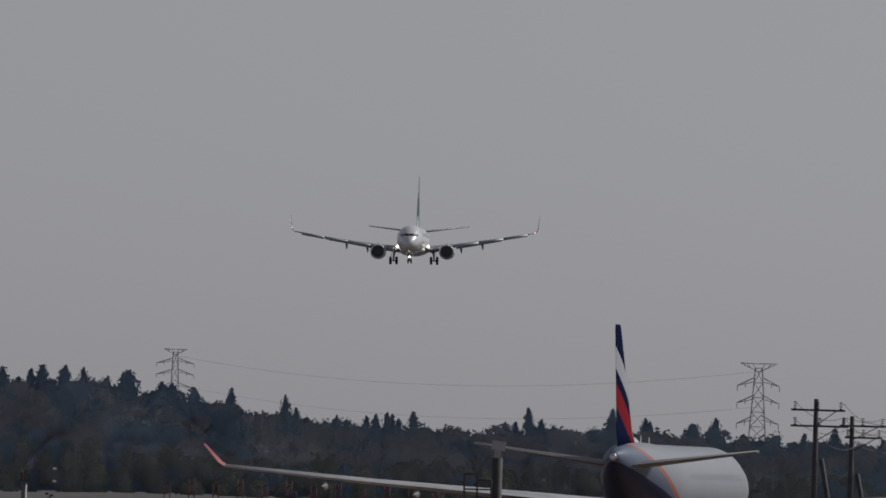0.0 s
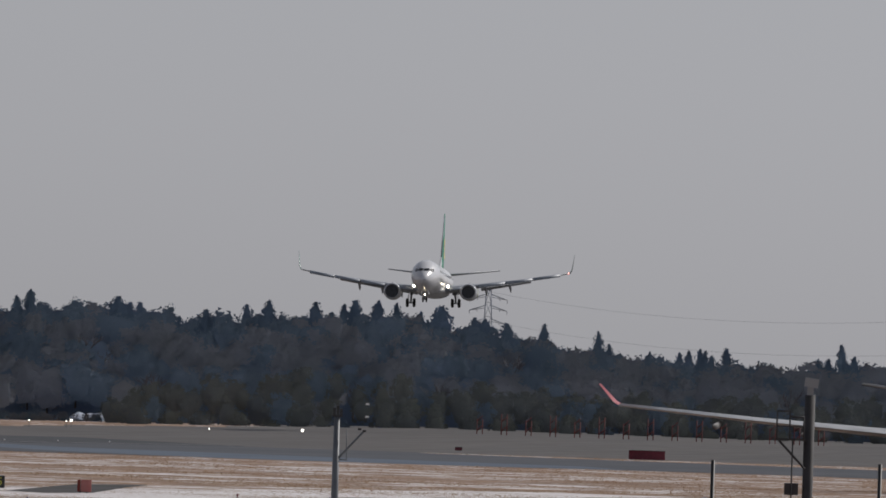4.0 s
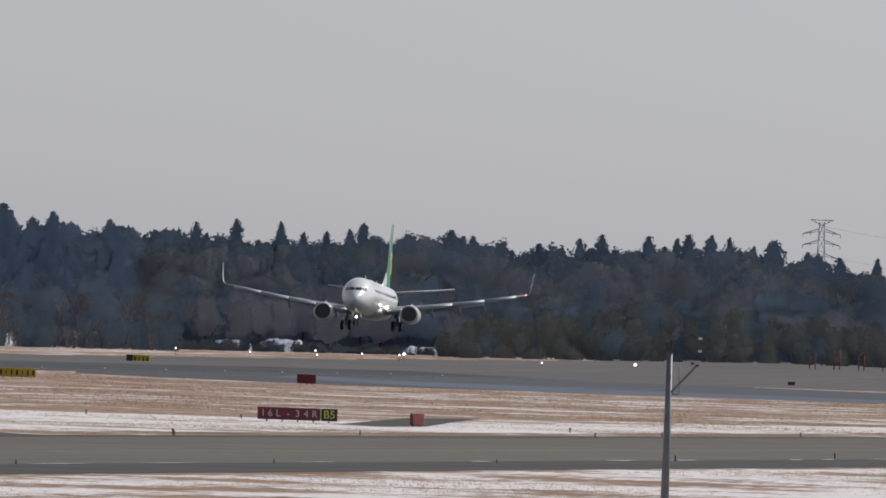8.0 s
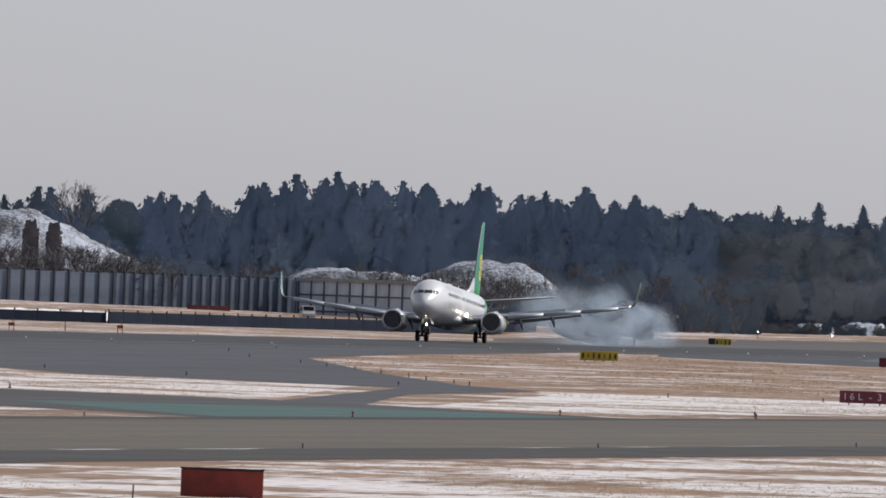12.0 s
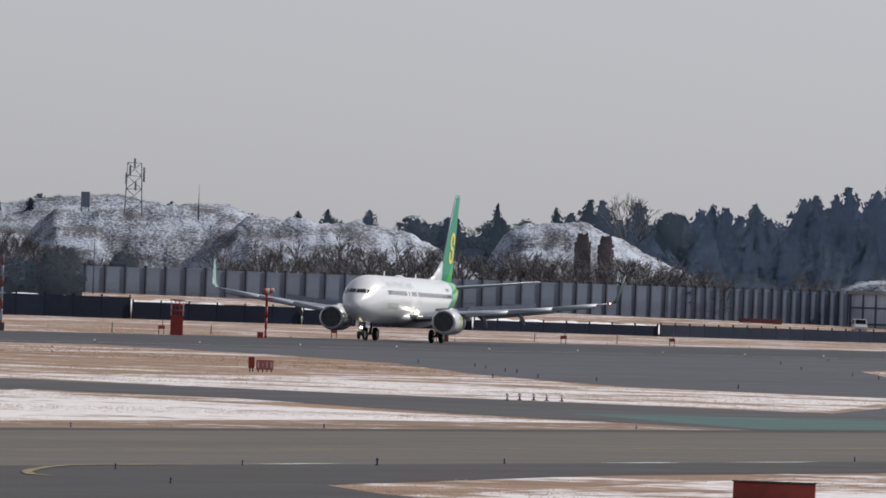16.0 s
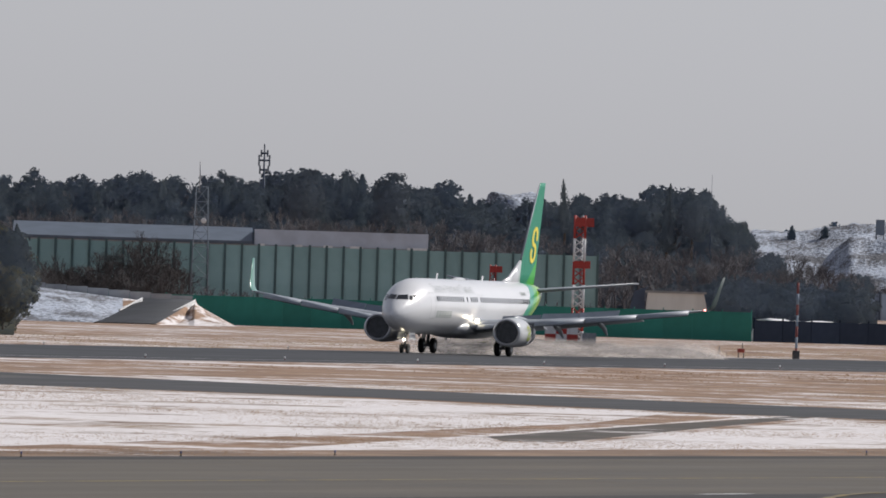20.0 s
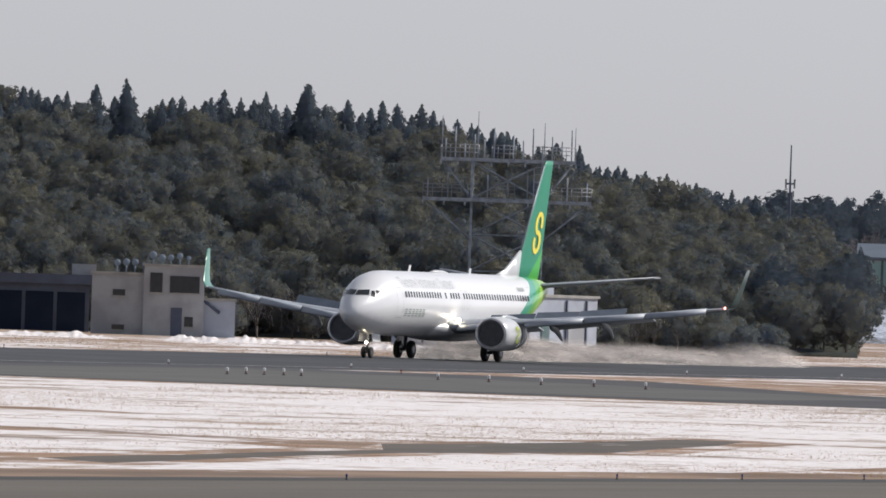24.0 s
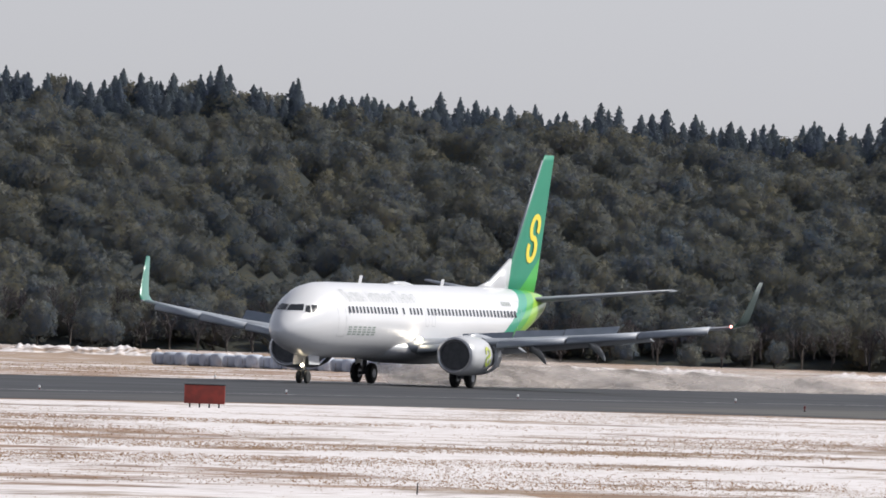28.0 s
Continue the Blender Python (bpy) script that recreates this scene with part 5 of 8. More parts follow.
woods("wall_thicket", "leafless brown trees before the green noise wall", [(17.40, 8.0), (17.47, 9.4), (17.53, 10.8), (17.58, 8.0), (17.62, 10.6), (17.68, 8.2), (17.74, 5.0), (17.86, 7.0)],
      2176, 2192, 4, 1.6, (("dark_bare", 1.0),), (5.0, 9.4), dense=105, seed=41, gap_fill=False)
woods("wall_shrubs", "low brown shrubs at the foot of the green noise wall", [(16.1, 4.0), (16.5, 4.8), (17.0, 4.2), (17.4, 5.4), (17.9, 6.4)],
      2182, 2192, 2, 4.5, (("bare", 1.0),), (3.4, 5.6), dense=70, seed=42, gap_fill=False)
woods("hedge_trees", "dense dark hedge trees before the mound", [(15.2, 8.4), (15.45, 8.9), (15.72, 8.7)], 2165, 2180, 3, 2.4, (("evergreen", 1.0),), (6.5, 8.2), dense=30, seed=18, gap_fill=False)
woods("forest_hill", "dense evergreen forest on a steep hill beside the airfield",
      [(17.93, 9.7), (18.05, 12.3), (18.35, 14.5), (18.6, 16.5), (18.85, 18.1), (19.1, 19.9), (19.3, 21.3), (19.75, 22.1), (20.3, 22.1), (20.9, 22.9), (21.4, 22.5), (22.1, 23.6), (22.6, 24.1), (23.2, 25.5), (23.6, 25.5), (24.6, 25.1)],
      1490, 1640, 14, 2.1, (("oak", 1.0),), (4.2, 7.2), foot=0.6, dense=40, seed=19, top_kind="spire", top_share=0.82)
woods("forest_edge", "bare trees and shrubs at the foot of the forest", [(18.2, 4.0), (19.6, 4.6), (20.8, 5.2), (22.4, 5.5), (24.6, 6.0)],
      1468, 1482, 3, 2.4, (("dark_bare", 0.62), ("oak", 0.38)), (2.2, 5.0), dense=40, seed=20, gap_fill=False)


woods("heap_scrub", "leafless trees before the snow heaps and the wall's end", [(11.75, 8.6), (12.1, 9.6), (12.45, 8.8), (12.6, 8.2)],
      2392, 2408, 3, 2.6, (("bare", 0.95), ("broad", 0.05)), (5.5, 8.0), dense=70, seed=31, gap_fill=False)


def tree(kind, yaw, d, z, high, wide, label, seed, group=""):
    """One tree that stands out: trunk and crown."""
    rng = np.random.default_rng(seed)
    t = thing("tree", label, "tree", Matrix.Translation(spot(yaw, d, z)), group)
    fn, mat = KINDS[kind if d > 2000 or kind != 'cedar' else 'spire']
    v, f = fn(rng, high * (0.88 if kind != "bare" else 1.0), wide, 50 if kind in ("broad", "evergreen") else 110 if kind == "bare" else 500)
    lift = high * 0.12 if kind != "bare" else 0.0
    part("crown", raw_mesh("crown", v + np.array([0, 0, lift]), f, [mat]), None, t)
    bm = B()
    rod(bm, (0, 0, -0.6), (0.1, 0, high * 0.45), high * 0.022, high * 0.012, 7)
    part("trunk", bm, M_BARK, t)
    return t


for k, (kind, yaw, top, d, high, wide, lab) in enumerate((
        ("cedar", 13.83, 17.2, 2540, 12.0, 2.2, "dark pointed cedar above the snowy mounds"), ("cedar", 13.63, 17.0, 2540, 9.8, 2.1, "dark pointed cedar above the snowy mounds"),
        ("cedar", 13.545, 18.3, 2540, 10.9, 2.6, "dark pointed cedar above the snowy mounds"), ("bare", 13.4, 19.8, 2540, 13.1, 4.6, "large leafless tree with a fan of fine twigs"),
        ("broad", 13.27, 17.6, 2540, 9.8, 3.3, "round dark evergreen tree"), ("cedar", 14.38, 15.9, 2638, 6.5, 1.7, "small conifer on the ridge"), ("cedar", 14.47, 15.5, 2638, 5.5, 1.6, "small conifer on the ridge"),
        ("pine", 16.17, 20.5, 2436, 8.4, 1.3, "tall thin pine above the evergreen woods"), ("evergreen", 15.76, 20.1, 2436, 9.6, 2.6, "round evergreen above the woods"),
        ("pine", 15.84, 20.4, 2436, 10.8, 1.7, "conifer above the evergreen woods"), ("cedar", 15.44, 15.8, 2594, 5.5, 1.4, "small conifer on the ridge"),
        ("cedar", 15.33, 15.9, 2594, 5.5, 1.4, "small conifer on the ridge"), ("evergreen", 17.01, 21.7, 2448, 10.8, 3.6, "round evergreen above the woods"), ("evergreen", 16.73, 21.7, 2448, 10.8, 3.4, "round evergreen above the woods"),
        ("cedar", 20.85, 23.0, 1600, 7, 2.1, "tall dark conifer on the hill's crest"), ("cedar", 20.3, 22.4, 1600, 7, 2.0, "tall dark conifer on the hill's crest"),
        ("cedar", 19.73, 22.5, 1600, 7, 2.2, "tall dark conifer on the hill's crest"), ("cedar", 23.12, 25.6, 1620, 7, 2.0, "tall dark conifer on the hill's crest"),
        ("cedar", 22.87, 24.6, 1620, 7, 1.9, "tall dark conifer on the hill's crest"), ("evergreen", 17.96, 9.4, 1500, 8.6, 3.0, "evergreen tree at the forest's end"),
        ("evergreen", 18.05, 7.6, 1505, 6.6, 2.6, "evergreen tree at the forest's end"), ("evergreen", 18.2, 8.6, 1510, 7.6, 3.0, "evergreen tree at the forest's end"))):
    tree(kind, yaw, d, top - high, high, wide, lab, 100 + k, "trees that stand out")

# ---- walls, mounds, buildings and masts beyond the runway ----
def run_matrix(p0, p1):
    """A frame whose x runs from p0 to p1 and whose z is up."""
    p0, p1 = Vector(p0), Vector(p1)
    d = (p1 - p0)
    return Matrix.Translation(p0) @ pose(0, 0, 0, 0, 0, math.degrees(math.atan2(d.y, d.x))), d.length


def panel_wall(name, label, p0, p1, high, step, panel_mat, post_mat, category="wall", post=0.22, proud=0.25, split=0, cap=False):
    """A fence of posts with a panel in each bay, each on its own; split: rails across each panel."""
    m, length = run_matrix(p0, p1)
    t = thing(name, label, category, m, kind="structure")
    n = max(2, round(length / step))
    w = length / n
    bm = B()
    box(bm, (w - 0.03, 0.12, high), (0, 0, high / 2))
    for k in range(split):
        box(bm, (w - 0.03, 0.18, 0.10), (0, 0, high * (k + 1) / (split + 1)))
    if cap:
        top = B()
        box(top, (length + 1.0, 0.9, 0.45), (length / 2, 0, high + 0.2))
        part("coping", top, M_CONCRETE, t)
        for k in range(split):
            mid = B()
            box(mid, (length, 0.3, 0.22), (length / 2, 0, high * (0.34 + 0.36 * k)))
            part("rail", mid, post_mat, t)
    pm = mesh_of(bm, "panel", panel_mat)
    bm = B()
    box(bm, (post, proud * 2, high + 0.25), (0, 0, (high + 0.25) / 2))
    box(bm, (post * 1.6, proud * 2.4, 0.3), (0, 0, 0.15))
    qm = mesh_of(bm, "post", post_mat)
    for i in range(n):
        part("panel", pm, None, t).location = ((i + 0.5) * w, 0, 0)
    for i in range(n + 1):
        part("post", qm, None, t).location = (i * w, 0, 0)
    return t


panel_wall("perimeter_wall_1", "blue-grey noise wall with dark posts beyond the runway", spot(15.28, 2290), spot(13.62, 2351), 6.1, 3.55, M_WALLSHADE, M_WALLPOST, split=1)
panel_wall("perimeter_wall_3", "blue-grey noise wall with dark posts beyond the runway", spot(13.615, 2351.2), spot(13.28, 2366), 6.1, 2.7, M_WALLSHADE, M_WALLPOST, split=1)
panel_wall("perimeter_wall_4", "blue-grey noise wall with dark posts beyond the runway", spot(13.275, 2366.2), spot(12.69, 2390), 6.1, 1.75, M_WALLSHADE, M_WALLPOST, split=1)
panel_wall("perimeter_wall_2", "grey noise wall with dark posts, sunlight painted into its pale panels", spot(12.68, 2388), spot(12.17, 2280), 6.0, 9.1, M_WALLLIT, M_DARKSHED, split=2, post=1.15, proud=0.14, cap=True)
panel_wall("green_noise_wall", "tall pale green noise wall with dark green posts", spot(17.97, 2200), spot(16.06, 2200), 9.6, 2.1, M_WALLGREEN, M_POSTGREEN, post=0.3, proud=0.2)
panel_wall("green_fence", "bright green sheet-metal fence", spot(18.1, 2070), spot(15.56, 2055), 3.35, 3.4, M_FENCEGREEN, M_FENCEGREEN, "fence", 0.1, 0.08)
for name_, ya_, da_, yb_, db_, h_ in (("dark_fence_1", 15.55, 2055, 15.0, 2072, 2.5), ("dark_fence_2", 14.99, 2072, 14.45, 2088, 2.0), ("dark_fence_3", 14.44, 2088, 13.9, 2105, 1.75),
                                     ("dark_fence_4", 13.89, 2105, 13.3, 2130, 1.25), ("dark_fence_5", 13.29, 2130, 11.915, 2258, 1.40)):
    panel_wall(name_, "dark navy sheet fence at the edge of the field", spot(ya_, da_), spot(yb_, db_), h_, 4.4, M_NAVYFENCE, M_NAVYFENCE, "fence", 0.12, 0.08)
for ya_, da_, yb_, db_, h_ in ((15.5, 2060, 14.2, 2099, 2.45), (14.15, 2101, 13.0, 2160, 1.35)):
    m_, w_ = run_matrix(spot(ya_, da_), spot(yb_, db_))
    t_ = thing("snow_ridge", "thin ridge of snow along the top of the fence", "snow bank", m_, "ploughed snow ridges")
    bm_ = B()
    fall_ = 1.0 if ya_ > 15 else 0.35
    loft(bm_, [[(x, y, (z if z == 0 else h_ - fall_ * x / w_ + z + 0.10 * math.sin(x * 0.9) + 0.06 * math.sin(x * 2.7)) if y > -0.5 else 0) for y, z in ((-0.6, 0), (0.2, 0.05), (1.2, 0.22), (2.4, 0.12), (4, 0))] for x in [w_ * i / 60 for i in range(61)]])
    part("snow", bm_, M_PURESNOW, t_)


def grass_bank():
    """The bank that rises from the fence to the wall, with a snowy lip."""
    bm = B()
    grid = []
    for k in range(25):
        yaw = 15.5 - 3.7 * k / 24
        d0 = float(np.interp(yaw, [11.8, 13.4, 15.5], [2262, 2124, 2058]))
        d1 = float(np.interp(yaw, [11.8, 12.17, 12.69, 15.5], [2280, 2276, 2384, 2284]))
        h = float(np.interp(yaw, [11.8, 12.3, 13.2, 14.7, 15.5], [1.2, 1.5, 1.9, 2.6, 2.7]))
        grid.append([bm.verts.new(spot(yaw, d, z)) for d, z in ((d0 + 3, 0.2), (d0 + 0.35 * (d1 - d0), h * 0.75), (d1 - 2, h))])
    for a, b in zip(grid, grid[1:]):
        for i in range(2):
            bm.faces.new((a[i], b[i], b[i + 1], a[i + 1])).smooth = True
    tagged(part("grass_bank", bm, M_TURF), "bank of dry grass and snow below the wall", "bank", kind="structure")


grass_bank()
def mound(name, yaw, d, half_w, half_d, high, seed, flat=0.55, lean=0.0):
    """A snowy spoil heap with a broken crest."""
    c = spot(yaw, d)
    noise_off = Vector((seed * 7.3, seed * 3.1, seed))
    bm = B()
    nx, ny = 46, 22
    a = radians(yaw)
    grid = []
    for i in range(nx + 1):
        u = -1 + 2 * i / nx
        row = []
        for j in range(ny + 1):
            v = -1 + 2 * j / ny
            r = math.sqrt((abs(u) ** 2.4) + (abs(v) ** 2.2))
            h = high * min(1.0, max(0.0, (1 - r) / (1 - flat))) ** 0.75
            q = Vector((u * half_w, v * half_d, 0))
            h *= 1 + 0.16 * noise.noise(q * 0.12 + noise_off) + lean * u
            h += (0.5 * noise.noise(q * 0.35 + noise_off) + 0.3 * noise.noise(q * 0.9 + noise_off)) * min(1, h * 0.4)
            x = c.x + q.x * math.cos(a) - q.y * math.sin(a)
            y = c.y + q.x * math.sin(a) + q.y * math.cos(a)
            row.append(bm.verts.new((x, y, h - 0.3)))
        grid.append(row)
    for i in range(nx):
        for j in range(ny):
            bm.faces.new((grid[i][j], grid[i + 1][j], grid[i + 1][j + 1], grid[i][j + 1])).smooth = True
    return tagged(part(name, bm, M_MOUND), "spoil heap crusted with snow", "mound", "spoil heaps", "structure")


def ridge(name, crest, d0, deep, seed, rough=1.0):
    """A long spoil heap: its crest by bearing and height, a steep broken front and a level back."""
    off = Vector((seed * 5.7, seed * 2.3, seed))
    y0, y1 = crest[0][0], crest[-1][0]
    n = max(20, int((y1 - y0) * 90))
    bm = B()
    grid = []
    for i in range(n + 1):
        yaw = y0 + (y1 - y0) * i / n
        row = []
        for j in range(25):
            v = j / 24
            d = d0 + deep * v
            p = spot(yaw, d)
            q = Vector((radians(yaw) * d, d, 0))
            top = float(np.interp(yaw, [c[0] for c in crest], [c[1] for c in crest]))
            f = min(1.0, v / 0.42) ** (0.62 + 0.25 * noise.noise(q * 0.05 + off)) if v < 0.8 else (1 - v) / 0.2
            z = top * f
            z += rough * (1.0 * noise.noise(q * 0.16 + off) + 0.6 * noise.noise(Vector((q.x * 0.6, q.y * 0.25, 0)) + off) + 0.35 * noise.noise(q * 1.1 + off)) * min(1, z * 0.3)
            row.append(bm.verts.new((p.x, p.y, z - 0.3)))
        grid.append(row)
    for i in range(n):
        for j in range(24):
            bm.faces.new((grid[i][j], grid[i + 1][j], grid[i + 1][j + 1], grid[i][j + 1])).smooth = True
    return tagged(part(name, bm, M_MOUND), "long spoil heap crusted with snow toned to grey shade", "mound", "spoil heaps", "structure")


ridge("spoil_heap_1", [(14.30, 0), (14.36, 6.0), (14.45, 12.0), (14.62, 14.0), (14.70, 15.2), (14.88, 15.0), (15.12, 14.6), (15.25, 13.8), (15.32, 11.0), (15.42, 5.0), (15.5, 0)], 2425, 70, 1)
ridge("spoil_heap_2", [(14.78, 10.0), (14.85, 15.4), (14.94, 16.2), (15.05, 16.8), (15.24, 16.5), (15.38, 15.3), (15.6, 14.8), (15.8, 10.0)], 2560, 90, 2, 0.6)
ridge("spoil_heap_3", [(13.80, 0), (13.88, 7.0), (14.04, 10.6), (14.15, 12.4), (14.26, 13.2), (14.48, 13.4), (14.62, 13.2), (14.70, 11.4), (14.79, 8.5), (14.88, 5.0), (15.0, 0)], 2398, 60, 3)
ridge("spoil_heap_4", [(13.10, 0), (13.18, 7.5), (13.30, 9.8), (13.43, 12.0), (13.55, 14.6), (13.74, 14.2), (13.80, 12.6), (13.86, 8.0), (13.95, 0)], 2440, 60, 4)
mound("spoil_heap_5", 12.08, 2440, 17, 18, 9.6, 5, 0.25)
mound("spoil_heap_6", 12.5, 2425, 15, 18, 7.5, 6, 0.55)
mound("spoil_heap_8", 16.33, 2700, 8, 10, 19.3, 8, 0.5)
for k, (yaw, w) in enumerate(((11.5, 6.0), (11.22, 2.4), (11.02, 4.4), (10.86, 5.0), (10.37, 6.4), (11.9, 3.5))):
    mound("snow_bank_%d" % (k + 1), yaw, 2492 + 6 * (k % 3), w, 9, 3.0 - 0.2 * (k % 3), 20 + k, 0.45)


def ploughed_snow(name, yaw0, yaw1, d, wide, high, seed, mat):
    """A low broken ridge of snow pushed aside by the plough."""
    off = Vector((seed * 3.9, seed * 1.7, seed))
    n = max(12, int((yaw0 - yaw1) * 260))
    bm = B()
    grid = []
    for i in range(n + 1):
        yaw = yaw0 + (yaw1 - yaw0) * i / n
        ends = min(1, 6 * i / n, 6 * (n - i) / n)
        row = []
        for j in range(8):
            p = spot(yaw, d + wide * (j / 7 - 0.5))
            q = Vector((p.x, p.y * 0.4, 0))
            z = high * ends * math.sin(math.pi * j / 7) * (0.42 + 0.5 * noise.noise(q * 0.22 + off) + 0.5 * noise.noise(q * 0.9 + off) + 0.4 * noise.noise(q * 2.3 + off))
            row.append(bm.verts.new((p.x, p.y, max(z, -0.02) - (0.02 if j in (0, 7) else 0))))
        grid.append(row)
    for a, b in zip(grid, grid[1:]):
        for j in range(7):
            bm.faces.new((a[j], b[j], b[j + 1], a[j + 1])).smooth = True
    return tagged(part(name, bm, mat), "low ridge of dirty ploughed snow", "snow bank", "ploughed snow ridges", "structure")


for k_, (ya_, yb_, d_, w_, h_) in enumerate(((20.2, 19.55, 1345, 14, 0.75), (19.6, 18.9, 1320, 12, 0.7), (19.2, 18.7, 1390, 12, 0.8), (21.2, 20.3, 1340, 14, 0.7), (22.4, 21.3, 1300, 14, 0.6),
                                             (23.9, 22.9, 1330, 16, 0.8), (23.0, 22.2, 1390, 14, 0.7), (18.6, 18.0, 1500, 16, 0.7))):
    ploughed_snow("ploughed_snow_%d" % (k_ + 1), ya_, yb_, d_, w_, h_, 50 + k_, M_SNOWFIELD)


def slab(bm, w, dpt, h, at=(0, 0, 0)):
    box(bm, (w, dpt, h), (at[0], at[1], at[2] + h / 2))


def facing(yaw, d, z=0.0, turn=0.0):
    """A frame at a bearing, x to the right as seen from the eye and y away from it."""
    return Matrix.Translation(spot(yaw, d, z)) @ pose(0, 0, 0, 0, 0, yaw + turn)


def long_shed():
    t = thing("storage_shed", "long low shed with a pale metal roof behind the green wall", "shed", facing(17.27, 2330))
    w = 2 * 2330 * math.tan(radians(0.66))
    bm = B()
    slab(bm, w, 20, 10.0)
    part("wall", bm, M_GREYWALL, t)
    bm = B()
    loft(bm, [[(x, y, z) for y, z in ((-10.6, 10.0), (-10.6, 10.4), (0, 12.2), (10.6, 10.4), (10.6, 10.0))] for x in (-w / 2 - 0.5, 3.9)], smooth=False)
    part("roof", bm, M_SHEDROOF, t, "blue-grey metal roof")
    bm = B()
    slab(bm, w / 2 - 4.2, 19.6, 2.0, (w / 4 + 2.1, 0, 10.0))
    part("end_roof", bm, M_PALEROOF, t, "pale flat roof at the end")
    for x, wide in ((5.2, 0.7), (10.0, 0.9), (13.8, 1.2), (17.5, 1.7), (25.4, 2.6)):
        bm = B()
        slab(bm, wide, 0.1, 0.4, (x, -10.1, 9.75))
        # sun glint on the pane, painted as plain mast white
        part("window", bm, M_WHITEMAST, t, "window with its sun glint painted white")


def embankment():
    bm = B()
    rows = [(18.3, 3.6, 0.8), (17.9, 3.9, 0.8), (17.7, 3.2, 0.72), (17.62, 2.9, 0.45), (17.53, 2.6, 0.40), (17.41, 2.3, 0.40), (17.37, 2.35, 0.5), (17.352, 2.5, 0.9), (17.31, 1.6, 0.8), (17.22, 0.0, 0.8)]
    grid = []
    for k in range(91):
        f = k / 10
        a, b = rows[int(f) if f < 9 else 8], rows[min(int(f) + 1, 9)]
        f -= int(f) if f < 9 else 8
        yaw, h, front = (a[i] + (b[i] - a[i]) * f for i in range(3))
        line = []
        for d, z in ((1984, 0.0), (1990, front * 0.3), (1997, front * 0.68), (2005, front), (2016, 1.0), (2035, 1.0), (2048, 0.0)):
            p = spot(yaw, d)
            rough = noise.noise(Vector((p.x * 0.5, p.y * 0.2, 0))) * 0.5 + noise.noise(Vector((p.x * 1.7, p.y * 0.5, 3))) * 0.3
            line.append(bm.verts.new((p.x, p.y, h * z * (1 + 0.16 * rough if 0 < z < 1 else 1))))
        grid.append(line)
    for k, (a, b) in enumerate(zip(grid, grid[1:])):
        for i in range(6):
            f = bm.faces.new((a[i], b[i], b[i + 1], a[i + 1]))
            f.smooth, f.material_index = True, 1 if k < 34 else 0
    # M_MOUND gives the left side's snow its bluish shade by colour
    tagged(part("road_embankment", bm, [M_VERGESNOW, M_MOUND], clean=False), "road embankment with snow on its sides", "embankment", kind="structure")
    # the road comes down towards the field and bends as it falls
    bm = B()
    edge = []
    for k in range(13):
        f = k / 12
        d, z = 1978 + 40 * f, 0.10 + 2.72 * f ** 0.85
        ya, yb = 17.672 - 0.150 * f ** 0.7, 17.475 - 0.125 * f ** 0.8
        edge.append([bm.verts.new(spot(ya + (yb - ya) * q, d, z * w - (0.3 if w < 1 else 0.0))) for q, w in ((-0.30, 0.30), (-0.10, 0.75), (0, 1), (0.5, 1.02), (1, 1), (1.08, 0.75), (1.26, 0.30))])
    for a, b in zip(edge, edge[1:]):
        for i in range(6):
            f = bm.faces.new((a[i], a[i + 1], b[i + 1], b[i]))
            f.smooth, f.material_index = True, 0 if i in (2, 3) else 1
    tagged(part("ramp_road", bm, [M_RUNWAY, M_VERGESNOW]), "asphalt ramp up the embankment", "road", kind="structure")
    for ya, da, za, yb, db, zb in ((17.592, 2000, 0.95, 17.521, 2013, 2.35), (17.425, 1996, 0.85, 17.350, 2013, 2.3)):
        m = Matrix.Translation(spot(ya, da, za)) @ (spot(yb, db, zb) - spot(ya, da, za)).to_track_quat("X", "Z").to_matrix().to_4x4()
        length = (spot(yb, db, zb) - spot(ya, da, za)).length
        t = thing("guard_rail", "pale guard rail beside the ramp", "guard rail", m, "guard rails")
        for z in (0.22, 0.5):
            bm = B()
            box(bm, (length, 0.08, 0.22), (length / 2, 0, z))
            part("rail", bm, M_WHITEMAST, t)
        for i in range(6):
            bm = B()
            rod(bm, (length * i / 5, 0.08, -0.6), (length * i / 5, 0.08, 0.62), 0.06)
            part("post", bm, M_STEEL, t)
    m, length = run_matrix(spot(17.97, 2032, 3.3), spot(17.36, 2032, 2.0))
    t = thing("parapet", "grey concrete parapet along the road on the embankment", "wall", m, kind="structure")
    n = 9
    for i in range(n):
        bm = B()
        fall = -1.3 * (i + 0.5) / n
        box(bm, (length / n - 0.03, 0.3, 1.5), (length * (i + 0.5) / n, 0, 0.45 + fall))
        part("panel", bm, M_GREYWALL, t)


def stone_wall():
    t = thing("abutment_wall", "pale sandstone-coloured abutment with sloping ends", "wall", facing(15.80, 2150), kind="structure")
    bm = B()
    loft(bm, [[(x, y, z) for x, z in ((-4.1, 0), (4.4, 0), (3.2, 5.3), (-3.6, 5.3))] for y in (0, 3)], smooth=False)
    part("wall_face", bm, M_BEIGE, t)
    bm = B()
    slab(bm, 7.4, 3.4, 0.25, (-0.2, 1.5, 5.3))
    part("coping", bm, M_CONCRETE, t)
    bm = B()
    loft(bm, [[(x, y, z) for x, z in ((-6.6, 0), (-4.2, 0), (-3.9, 5.9), (-5.2, 5.4))] for y in (1, 4)], smooth=False)
    part("side_wing", bm, M_DARKSHED, t)


long_shed()
embankment()
stone_wall()


